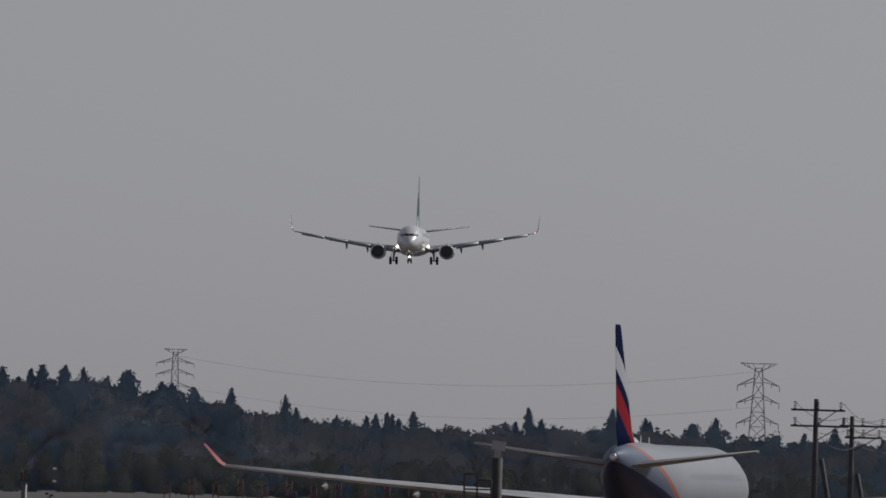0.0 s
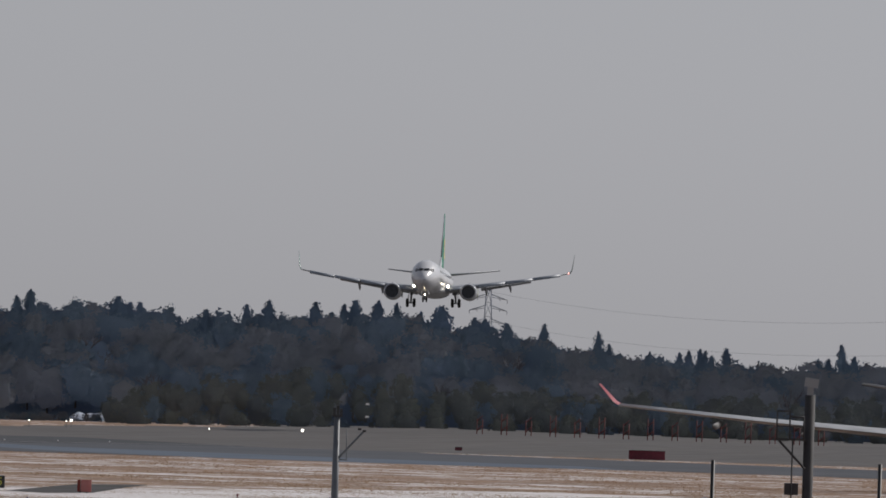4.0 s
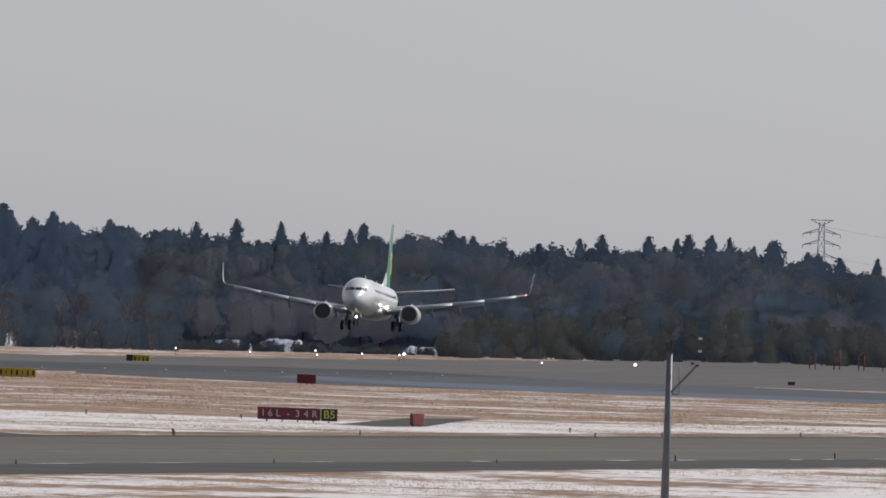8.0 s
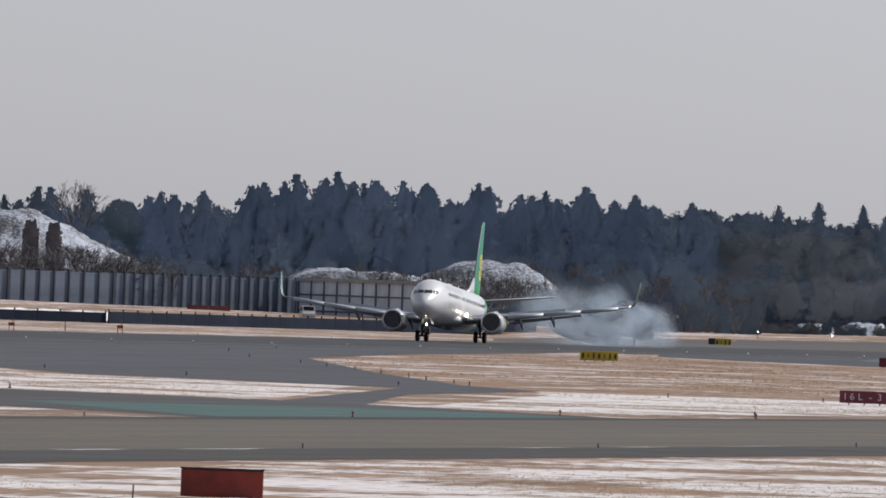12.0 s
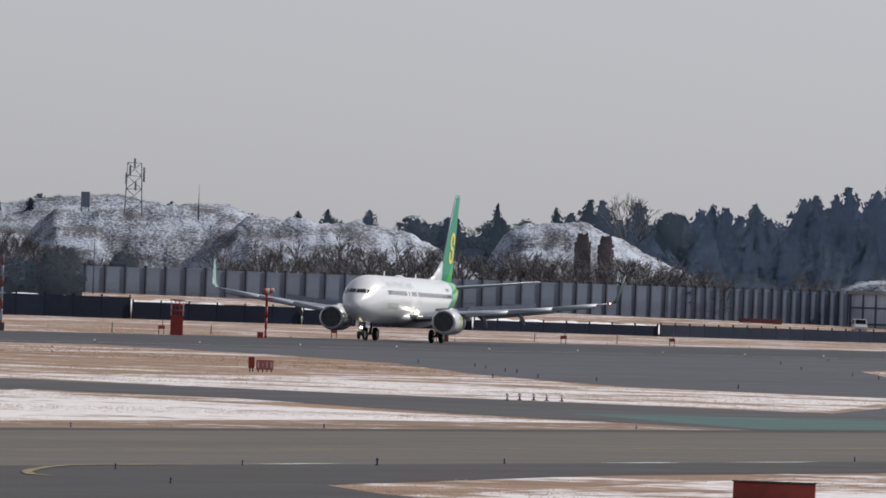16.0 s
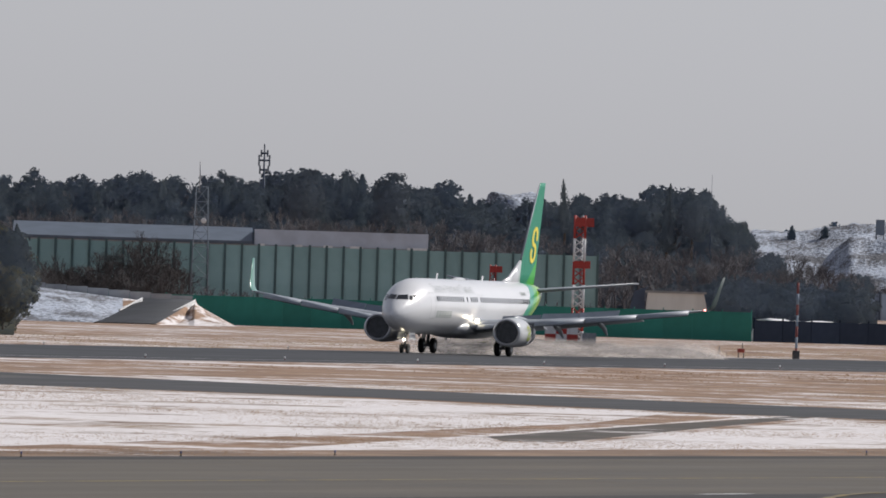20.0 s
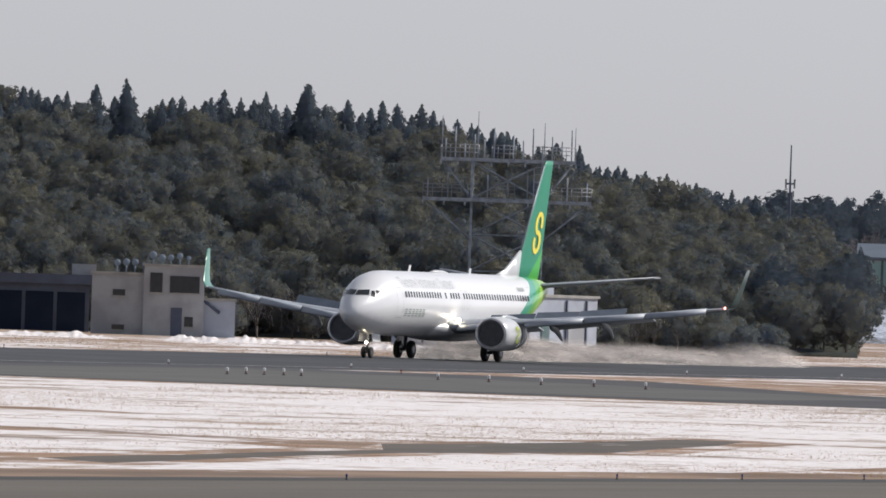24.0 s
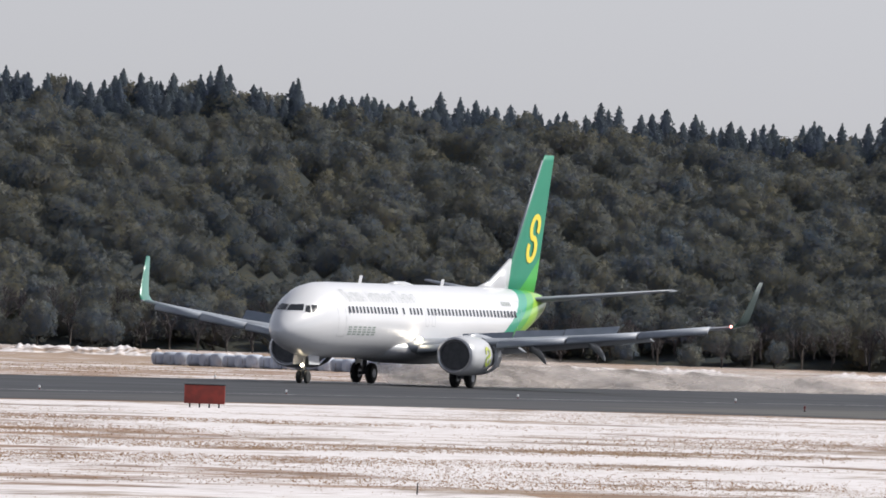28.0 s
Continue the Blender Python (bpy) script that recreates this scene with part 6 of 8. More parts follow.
def lattice(t, w0, w1, z0, z1, n, mat, r=0.05, legs="leg"):
    """Four legs and crossed braces, each on its own."""
    def corner(k, f):
        w = (w0 + (w1 - w0) * f) / 2
        return Vector(((-w, w, w, -w)[k], (-w, -w, w, w)[k], z0 + (z1 - z0) * f))
    for k in range(4):
        bm = B()
        rod(bm, corner(k, 0), corner(k, 1), r * 1.4, seg=6)
        part(legs, bm, mat, t)
    for i in range(n):
        for k in range(4):
            bm = B()
            rod(bm, corner(k, i / n), corner((k + 1) % 4, (i + 1) / n), r * 0.7, seg=4)
            rod(bm, corner((k + 1) % 4, i / n), corner(k, (i + 1) / n), r * 0.7, seg=4)
            rod(bm, corner(k, (i + 1) / n), corner((k + 1) % 4, (i + 1) / n), r * 0.7, seg=4)
            part("brace", bm, mat, t)


def banded_mast(yaw, d, high, wide, bands, label, heads=()):
    t = thing("lattice_mast", label, "mast", facing(yaw, d), "red and white masts")
    for k in range(bands):
        z0, z1 = high * k / bands, high * (k + 1) / bands
        mat = M_REDMAST if (bands - 1 - k) % 2 == 0 else M_WHITEMAST
        bm = B()
        for a in range(4):
            x, y = (-wide / 2, wide / 2, wide / 2, -wide / 2)[a], (-wide / 2, -wide / 2, wide / 2, wide / 2)[a]
            rod(bm, (x, y, z0), (x, y, z1), wide * 0.13, seg=6)
            x2, y2 = (-wide / 2, wide / 2, wide / 2, -wide / 2)[(a + 1) % 4], (-wide / 2, -wide / 2, wide / 2, wide / 2)[(a + 1) % 4]
            for s in range(3):
                za, zb = z0 + (z1 - z0) * s / 3, z0 + (z1 - z0) * (s + 1) / 3
                rod(bm, (x, y, za), (x2, y2, zb), wide * 0.06, seg=4)
                rod(bm, (x2, y2, za), (x, y, zb), wide * 0.06, seg=4)
        part("mast_section", bm, mat, t, "red section" if mat is M_REDMAST else "white section")
    bm = B()
    rod(bm, (wide * 0.2, 0, 0), (wide * 0.2, 0, high), wide * 0.16, seg=8)
    part("cable_duct", bm, M_STEEL, t)
    for z, reach, h in heads:
        bm = B()
        slab(bm, reach + wide, wide * 1.2, h, ((reach) / 2, 0, z))
        part("balcony", bm, M_REDMAST, t, "red balcony box")
    return t


banded_mast(16.12, 1450, 11.3, 0.85, 6, "tall red and white lattice mast beside the runway", ((10.4, 0.7, 0.7), (7.0, 0.5, 0.6), (0.2, 1.2, 0.5)))
banded_mast(16.396, 1400, 7.0, 0.45, 5, "short red and white mast above chequered cabins", ((6.4, 0.5, 0.5),))
t_ = thing("banded_pole", "thin red and white banded pole", "pole", facing(15.413, 1500), "red and white masts")
for k in range(7):
    bm_ = B()
    rod(bm_, (0, 0, k * 0.92), (0, 0, k * 0.92 + 0.92), 0.11, seg=10)
    part("pole_section", bm_, M_HAZERED if k % 2 == 0 else M_ROOF, t_, "haze-dulled red section" if k % 2 == 0 else "white section")
bm_ = B()
slab(bm_, 0.6, 0.5, 0.7)
part("base_box", bm_, M_BLACK, t_)


def chequered_cabin(yaw, d, w, h, nx, nz, seed):
    t = thing("equipment_cabin", "equipment cabin painted in red and white squares", "cabin", facing(yaw, d), "chequered cabins")
    bm = B()
    slab(bm, w, 2.4, h, (0, 1.25, 0.25))
    part("body", bm, M_WHITEMAST, t)
    for i in range(nx):
        for j in range(nz):
            bm = B()
            box(bm, (w / nx - 0.01, 0.05, h / nz - 0.01), (-w / 2 + (i + 0.5) * w / nx, 0, 0.25 + (j + 0.5) * h / nz))
            part("panel", bm, M_REDMAST if (i + j + seed) % 2 else M_WHITEMAST, t, "red panel" if (i + j + seed) % 2 else "white panel")
    for k in range(3):
        bm = B()
        slab(bm, 0.25, 2.0, 0.28, (-w / 2 + 0.3 + k * (w - 0.6) / 2, 1.2, 0))
        part("foot", bm, M_CONCRETE, t)


chequered_cabin(16.47, 1402, 2.6, 2.1, 3, 3, 0)
chequered_cabin(16.345, 1402, 2.4, 2.1, 3, 3, 1)
chequered_cabin(16.17, 1402, 2.6, 2.2, 3, 3, 0)
for yaw_, w_ in ((16.55, 0.8), (16.28, 1.2), (16.08, 1.1)):
    t_ = thing("equipment_cabinet", "grey metal equipment cabinet on a plinth", "cabinet", facing(yaw_, 1400), "equipment cabinets")
    bm_ = B()
    slab(bm_, w_, 1.2, 1.75, (0, 0, 0.12))
    part("body", bm_, M_WHITEMAST if w_ < 1 else M_STEEL, t_)
    bm_ = B()
    slab(bm_, w_ + 0.3, 1.5, 0.12)
    part("plinth", bm_, M_CONCRETE, t_)


def thin_mast(name, label, yaw, d, z0, z1, r, mat, extras=()):
    t = thing(name, label, "mast", facing(yaw, d, z0), "distant masts")
    h = z1 - z0
    bm = B()
    rod(bm, (0, 0, 0), (0, 0, h), r, r * 0.35, 8)
    part("pole", bm, mat, t)
    for f, w, hh in extras:
        bm = B()
        rod(bm, (-w / 2, 0, h * f), (w / 2, 0, h * f), r * 0.5, seg=5)
        part("arm", bm, mat, t)
        for s in (-1, 1):
            bm = B()
            slab(bm, 0.25, 0.25, hh, (s * w / 2, 0, h * f - hh / 2))
            part("antenna", bm, M_STEEL, t)
    return t


thin_mast("antenna_mast", "thin antenna mast on the wooded ridge", 17.143, 2560, 8, 25.0, 0.30, M_DARKSHED, ((0.86, 1.5, 1.6), (0.78, 1.2, 1.2), (0.92, 0.9, 1.0)))
thin_mast("antenna_mast", "thick antenna mast above the far woods", 18.166, 2480, 8, 26.0, 0.28, M_DARKSHED, ((0.7, 1.2, 1.3), (0.62, 0.9, 0.9)))
thin_mast("whip_aerial", "thin whip aerial on the ridge", 14.79, 2440, 13.0, 17.8, 0.08, M_DARKSHED)
thin_mast("whip_aerial", "thin whip aerial above the woods", 15.70, 2480, 10, 22.0, 0.06, M_DARKSHED)
thin_mast("lamp_post", "thin lamp post behind the wall", 15.12, 2275, 2, 9.6, 0.10, M_DARKSHED)
thin_mast("lamp_post", "thin grey lamp post by the dark shed", 20.9, 1440, 0, 8.2, 0.09, M_STEEL)
t_ = thing("lattice_tower", "small lattice antenna tower on the spoil heap", "tower", facing(15.0, 2440, 13.3), "lattice towers")
lattice(t_, 2.4, 1.9, 0, 7.2, 4, M_PALESTEEL, 0.06)
for k_, (x_, z_, h_) in enumerate(((-1.1, 4.2, 1.6), (1.3, 4.6, 2.0), (0.2, 3.4, 1.2), (-0.6, 5.4, 1.4), (0.0, 6.5, 1.3))):
    bm_ = B()
    slab(bm_, 0.28, 0.28, h_, (x_, 0, z_))
    part("antenna", bm_, M_PALESTEEL, t_)
t_ = thing("rooftop_tank", "pale square tank on the ridge", "tank", facing(15.155, 2440, 13.6))
bm_ = B()
slab(bm_, 1.2, 1.2, 2.1, (0, 0, 0.6))
part("body", bm_, M_ROOF, t_)
for x_ in (-0.5, 0.5):
    bm_ = B()
    rod(bm_, (x_, 0, 0), (x_, 0, 0.7), 0.08)
    part("leg", bm_, M_STEEL, t_)
t_ = thing("lattice_tower", "slender steel lattice tower before the green wall", "tower", facing(17.34, 2150), "lattice towers")
lattice(t_, 2.3, 1.4, 0, 16.4, 9, M_FADEDSTEEL, 0.045)
bm_ = B()
rod(bm_, (-0.3, 0, 16), (-0.3, 0, 19.4), 0.07)
part("whip", bm_, M_STEEL, t_)
bm_ = B()
bmesh.ops.create_uvsphere(bm_, u_segments=12, v_segments=8, radius=0.34, matrix=Matrix.Translation((0.3, -0.8, 12.3)) @ Matrix.Diagonal((1, 0.5, 1, 1)))
part("dish", bm_, M_WHITEMAST, t_, "white dish")


def radar_frame():
    """The big two-deck antenna frame."""
    t = thing("antenna_tower", "large galvanised steel antenna tower with two railed decks", "tower", facing(19.075, 1500))
    lattice(t, 6.0, 6.0, 0, 15.4, 5, M_PALESTEEL, 0.09)
    for z, w, dpt in ((15.4, 11.4, 6.5), (12.0, 14.2, 7.0)):
        bm = B()
        slab(bm, w, dpt, 0.28, (0, 0, z))
        deck = part("deck", bm, M_PALESTEEL, t, "open steel deck")
        for k in range(9):
            bm = B()
            slab(bm, 0.14, dpt, 0.34, (-w / 2 + w * k / 8, 0, z - 0.34))
            part("joist", bm, M_PALESTEEL, deck)
        for x0, x1 in ((-w / 2, -w / 2 + 3.2), (w / 2 - 3.4, w / 2), (-1.4, 0.6)):
            for zz in (0.45, 0.8, 1.1):
                bm = B()
                rod(bm, (x0, -dpt / 2, z + 0.28 + zz), (x1, -dpt / 2, z + 0.28 + zz), 0.035, seg=5)
                part("rail", bm, M_STEEL, deck)
            for k in range(5):
                x = x0 + (x1 - x0) * k / 4
                bm = B()
                rod(bm, (x, -dpt / 2, z + 0.28), (x, -dpt / 2, z + 1.4), 0.035, seg=5)
                part("rail_post", bm, M_STEEL, deck)
        for k in range(14 if z > 14 else 9):
            bm = B()
            x = -w / 2 + 0.4 + (w - 0.8) * k / (13 if z > 14 else 8)
            h = (1.6, 2.6, 1.2, 2.0)[k % 4]
            rod(bm, (x, -dpt / 2 + 0.8 * (k % 3), z + 0.28), (x, -dpt / 2 + 0.8 * (k % 3), z + 0.28 + h), 0.07, seg=6)
            part("dipole", bm, M_PALESTEEL, deck)
        for s in (-1, 1):
            for y in (-2.8, 2.8):
                bm = B()
                rod(bm, (s * 3.0, y, z - 3.2), (s * w / 2 * 0.94, y, z - 0.1), 0.08, seg=6)
                part("strut", bm, M_PALESTEEL, deck)
    for x, h in ((-5.6, 3.6), (-2.6, 4.0), (3.0, 3.2), (5.6, 2.9)):
        bm = B()
        rod(bm, (x, -3, 15.6), (x, -3, 15.6 + h), 0.07, 0.03, 6)
        part("lightning_rod", bm, M_PALESTEEL, t)
    bm = B()
    for k in range(22):
        rod(bm, (2.2, -3.1, 0.6 + k * 0.66), (2.8, -3.1, 0.6 + k * 0.66), 0.03, seg=4)
    rod(bm, (2.2, -3.1, 0), (2.2, -3.1, 15), 0.04, seg=5)
    rod(bm, (2.8, -3.1, 0), (2.8, -3.1, 15), 0.04, seg=5)
    part("ladder", bm, M_PALESTEEL, t)


radar_frame()


def white_hut():
    """A flat-roofed hut set cornerwise; x runs along its long side from the near corner."""
    t = thing("transmitter_hut", "white flat-roofed equipment hut with one sunlit side", "building", Matrix.Translation((-465.3, 1352.3, 0)) @ pose(0, 0, 0, 0, 0, 199 - 35))
    a, b, h = 13.6, 9.4, 4.2
    bm = B()
    box(bm, (a, b, h), (a / 2, -b / 2, h / 2))
    part("wall", bm, M_WHITEWALL, t)
    bm = B()
    box(bm, (a + 0.3, b + 0.3, 0.22), (a / 2, -b / 2, h + 0.11))
    part("roof", bm, M_CONCRETE, t, "flat concrete roof")
    bm = B()
    box(bm, (0.8, 1.0, 0.9), (0.9, -3.4, h + 0.6))
    part("chimney", bm, M_WHITEWALL, t)
    for y0, w, z0, hh, mat, nm in ((-2.1, 1.1, 0.4, 2.0, M_POSTGREEN, "window"), (-6.4, 2.2, 0.0, 3.0, M_GREYWALL, "door")):
        bm = B()
        box(bm, (0.12, w, hh), (-0.03, y0, z0 + hh / 2))
        q = part(nm, bm, mat, t, "green-framed window" if nm == "window" else "grey roller door")
        bm = B()
        box(bm, (0.2, w + 0.25, 0.14), (-0.04, y0, z0 + hh + 0.07))
        part("lintel", bm, M_CONCRETE, q)
    for y in (-5.0, -7.8):
        bm = B()
        box(bm, (0.16, 0.14, 4.0), (-0.06, y, 2.0))
        part("downpipe", bm, M_DARKSHED, t)
    for x, z in ((4.0, 1.9), (8.6, 2.2), (8.6, 0.8), (4.0, 3.0)):
        bm = B()
        box(bm, (0.9, 0.08, 0.7), (x, 0.02, z))
        part("vent", bm, M_GREYWALL, t, "grey wall vent")


def control_house():
    t = thing("control_house", "grey-white stepped control building with rooftop aerials", "building", facing(20.17, 1440))
    for nm, x, w, dpt, h, y, mat in (("left_block", -3.6, 4.4, 7, 4.85, 0.6, M_GREYWALL), ("tower_block", 0.85, 4.9, 8, 5.6, 0.0, M_GREYWALL), ("right_block", 4.55, 2.6, 6, 2.95, 0.4, M_WHITEWALL)):
        bm = B()
        box(bm, (w, dpt, h), (x, y + dpt / 2, h / 2))
        blk = part(nm, bm, mat, t)
        bm = B()
        box(bm, (w + 0.25, dpt + 0.25, 0.2), (x, y + dpt / 2, h + 0.1))
        part("roof_slab", bm, M_CONCRETE, blk)
    for x, z, w, h in ((1.7, 4.2, 2.4, 1.35), (-0.6, 4.3, 1.0, 1.6), (-3.6, 3.4, 1.0, 0.5), (-3.6, 0.6, 1.0, 0.4), (2.1, 1.2, 0.7, 0.8)):
        bm = B()
        box(bm, (w, 0.1, h), (x, -0.02 if x > -2 else 0.58, z))
        q = part("window", bm, M_GLASS, t, "dark window")
        bm = B()
        box(bm, (w + 0.2, 0.14, 0.1), (x, -0.04 if x > -2 else 0.56, z - h / 2 - 0.05))
        part("sill", bm, M_CONCRETE, q)
    bm = B()
    box(bm, (0.9, 0.1, 2.3), (1.1, -0.02, 1.15))
    part("door", bm, M_DARKSHED, t, "dark door")
    bm = B()
    rod(bm, (3.3, 0.3, 2.95), (4.6, 0.3, 2.0), 0.12)
    part("stair_rail", bm, M_DARKSHED, t)
    rng = rand_gen(5)
    for k in range(9):
        x = -3.8 + k * 0.72
        bm = B()
        z = 5.8 if x > -1.6 else 5.05
        rod(bm, (x, 2, z - 0.2), (x, 2, z + 0.7), 0.06)
        bmesh.ops.create_uvsphere(bm, u_segments=10, v_segments=7, radius=rng.uniform(0.20, 0.32), matrix=Matrix.Translation((x, 1.8, z + 0.55 + rng.uniform(-0.1, 0.3))) @ Matrix.Diagonal((1, 0.6, 1, 1)))
        part("dish", bm, M_ROOF, t, "pale dish aerial")


def dark_garage():
    t = thing("open_garage", "low dark shed with a dark flat roof", "building", facing(20.67, 1462))
    bm = B()
    box(bm, (13.4, 9, 3.9), (0, 4.6, 1.95))
    part("wall", bm, M_DARKSHED, t)
    bm = B()
    box(bm, (14.2, 10, 0.8), (0, 4.4, 4.3))
    part("roof", bm, M_DARKSHED, t, "dark flat roof with deep edge")
    bm = B()
    box(bm, (2.0, 2.0, 1.0), (6.2, 3.0, 5.1))
    part("roof_box", bm, M_GREYWALL, t)
    for k in range(5):
        bm = B()
        box(bm, (2.3, 0.08, 3.2), (-5.2 + 2.6 * k, 0.06, 1.65))
        part("shutter", bm, M_NAVYFENCE, t, "dark roller shutter")
    bm = B()
    rod(bm, (-2.6, -4, 0), (-2.6, -4, 2.6), 0.05)
    box(bm, (0.7, 0.06, 1.3), (-2.6, -4.06, 2.0))
    tagged(part("notice_board", bm, M_WHITEMAST), "white notice board on a post", "sign")
    bpy.data.objects["notice_board"].matrix_basis = facing(20.67, 1462)


white_hut()
control_house()
dark_garage()
for k_ in range(27):
    yaw_ = 23.285 - k_ * 0.0385
    t_ = thing("wrapped_bale", "pale blue-white tarpaulin-wrapped bale in a row", "bale", facing(yaw_, 1178 - 1.3 * k_ + 0.7 * (k_ % 3), 0, k_ * 17 % 50), "wrapped bales")
    bm_ = B()
    bmesh.ops.create_icosphere(bm_, subdivisions=3, radius=1.0)
    for v_ in bm_.verts:
        c_ = v_.co
        p_ = 0.55
        v_.co = Vector((math.copysign(abs(c_.x) ** p_, c_.x) * 0.55, math.copysign(abs(c_.y) ** p_, c_.y) * 0.55, math.copysign(abs(c_.z) ** p_, c_.z) * (0.42 + 0.03 * (k_ % 3)) + 0.42))
        v_.co += Vector((1, 1, 0.5)) * 0.09 * noise.noise(v_.co * 2.6 + Vector((k_ * 5, 0, 0)))
    for f_ in bm_.faces:
        f_.smooth = True
    part("wrapping", bm_, M_TARP, t_)
    for x_ in (-0.25, 0.25):
        bm_ = B()
        loft(bm_, [[(x_ + dx, 0.59 * math.cos(a), 0.42 + 0.46 * math.sin(a)) for a in [2 * math.pi * i / 16 for i in range(16)]] for dx in (-0.02, 0.02)], caps=False)
        part("strap", bm_, M_STEEL, t_)

for k_, (yaw_, h_) in enumerate(((13.55, 12.8), (13.475, 12.6))):
    rng_ = np.random.default_rng(300 + k_)
    t_ = thing("tree", "brown columnar tree trimmed square", "tree", Matrix.Translation(spot(yaw_, 2400, 6.0)), "trimmed columnar trees")
    n_ = 420
    a_ = rng_.uniform(0, 2 * math.pi, n_)
    z_ = rng_.uniform(0.3, h_ - 6.0, n_)
    r_ = 0.95 * np.where(z_ > h_ - 7.2, 0.6, 1.0)
    c_ = np.stack([r_ * np.cos(a_), r_ * np.sin(a_), z_], 1)
    v1_, f1_ = sprays(c_, np.stack([np.cos(a_), np.sin(a_), 0 * a_], 1), np.full(n_, 0.32), rng_)
    ring_ = np.array([(0.85 * math.cos(2 * math.pi * i / 10), 0.85 * math.sin(2 * math.pi * i / 10), 0) for i in range(10)])
    v2_ = np.concatenate([ring_, ring_ + np.array([0, 0, h_ - 6.4])])
    f2_ = np.array([q for i in range(10) for q in ((i, (i + 1) % 10, (i + 1) % 10 + 10), (i, (i + 1) % 10 + 10, i + 10))])
    v_, f_ = join([(v1_, f1_), (v2_, f2_)])
    part("crown", raw_mesh("crown", v_, f_, [M_COLUMN]), None, t_)
    bm_ = B()
    rod(bm_, (0, 0, -6), (0, 0, 1), 0.25, seg=7)
    part("trunk", bm_, M_BARK, t_)


# steel is paled and blued to hold the haze before the pylons
M_PYLON = material("hazed_pylon_steel", (0.36, 0.40, 0.46), 0.7, 0.0, other=(0.31, 0.345, 0.40), scale=2)


def pylon(yaw, d, z0, z1, wide, label, spread=1.15):
    """A lattice mast: a flat wide head, then three pairs of drooping arms."""
    t = thing("power_pylon", label, "pylon", facing(yaw, d, z0), "power pylons")
    h, k = z1 - z0, wide / 7.6
    lattice(t, wide * 0.75, wide * 0.19, 0, h - 1.0 * k, 10, M_PYLON, 0.10)
    bm = B()
    for s in (-1, 1):
        rod(bm, (0, 0, h - 0.1), (s * wide / 2, 0, h), 0.10, seg=5)
        rod(bm, (0, 0, h - 1.8 * k), (s * wide / 2, 0, h), 0.10, seg=5)
        for f in (0.35, 0.68):
            rod(bm, (s * wide / 2 * f, 0, h), (s * wide / 2 * (f - 0.2), 0, h - 1.8 * k * (1 - f + 0.1)), 0.07, seg=4)
    part("head", bm, M_PYLON, t)
    for drop in (2.9, 6.5, 10.8):
        for s in (-1, 1):
            bm = B()
            tip = Vector((s * wide * spread / 2, 0, h - (drop + 1.8) * k))
            rod(bm, (s * 0.7 * k, 0, h - drop * k), tip, 0.13, seg=5)
            rod(bm, (s * 0.8 * k, 0, h - (drop + 0.9) * k), tip, 0.09, seg=5)
            arm = part("cross_arm", bm, M_PYLON, t)
            for f in (0.55, 1.0):
                bm = B()
                top = Vector((s * 0.7 * k, 0, h - drop * k)).lerp(tip, f)
                rod(bm, top, top - Vector((0, 0, 1.1 * k)), 0.09, seg=6)
                part("insulator", bm, M_PYLON, arm)
    return t


pylon(7.257, 3600, 0, 30.6, 7.4, "grey lattice power pylon beyond the woods")
pylon(9.135, 4400, 0, 35.6, 5.8, "grey lattice power pylon beyond the woods", 1.6)
for k_, (dz_, off_) in enumerate(((-1.0, 4.4), (-8.2, 4.6), (-15.5, 4.4))):
    pa_, pb_ = spot(7.257, 3600, 30.0 + dz_), spot(9.135, 4400, 35.0 + dz_)
    bm_ = B()
    pts_ = [pa_.lerp(pb_, i / 20) - Vector((0, 0, 5.0 * (1 - (2 * i / 20 - 1) ** 2))) for i in range(21)]
    for a1_, b1_ in zip(pts_, pts_[1:]):
        rod(bm_, a1_, b1_, 0.02, seg=4)
    tagged(part("power_line", bm_, M_DARKSHED), "sagging power line between the pylons", "cable", "power lines")


def low_barrier():
    t = thing("road_barrier", "low red and grey barrier before the noise wall", "barrier", facing(12.97, 2340, 1.45))
    for k in range(4):
        bm = B()
        box(bm, (1.38, 0.4, 0.62), (-2.1 + 1.42 * k, 0, 0.55))
        box(bm, (1.3, 0.6, 0.24), (-2.1 + 1.42 * k, 0, 0.12))
        part("segment", bm, M_HAZERED, t)


def red_antenna():
    """Low red equipment cabinet with an open antenna frame over it."""
    t = thing("antenna_cabinet", "red equipment cabinet under a red and white antenna frame", "antenna", facing(14.847, 1493))
    bm = B()
    box(bm, (1.05, 1.0, 1.55), (0, 0, 0.95))
    box(bm, (1.2, 1.15, 0.08), (0, 0, 1.76))
    part("cabinet", bm, M_REDMAST, t)
    for x in (-0.4, 0.4):
        bm = B()
        box(bm, (0.1, 0.1, 0.2), (x, 0, 0.1))
        part("foot", bm, M_STEEL, t)
    for x in (-0.5, -0.17, 0.17, 0.5):
        bm = B()
        rod(bm, (x, 0, 1.78), (x, 0, 3.15), 0.055, seg=6)
        part("antenna_rod", bm, M_REDMAST if abs(x) < 0.3 else M_WHITEMAST, t)
    for z in (2.2, 2.7, 3.1):
        bm = B()
        rod(bm, (-0.62, 0, z), (0.62, 0, z), 0.06, seg=6)
        part("cross_bar", bm, M_REDMAST, t)


low_barrier()
red_antenna()


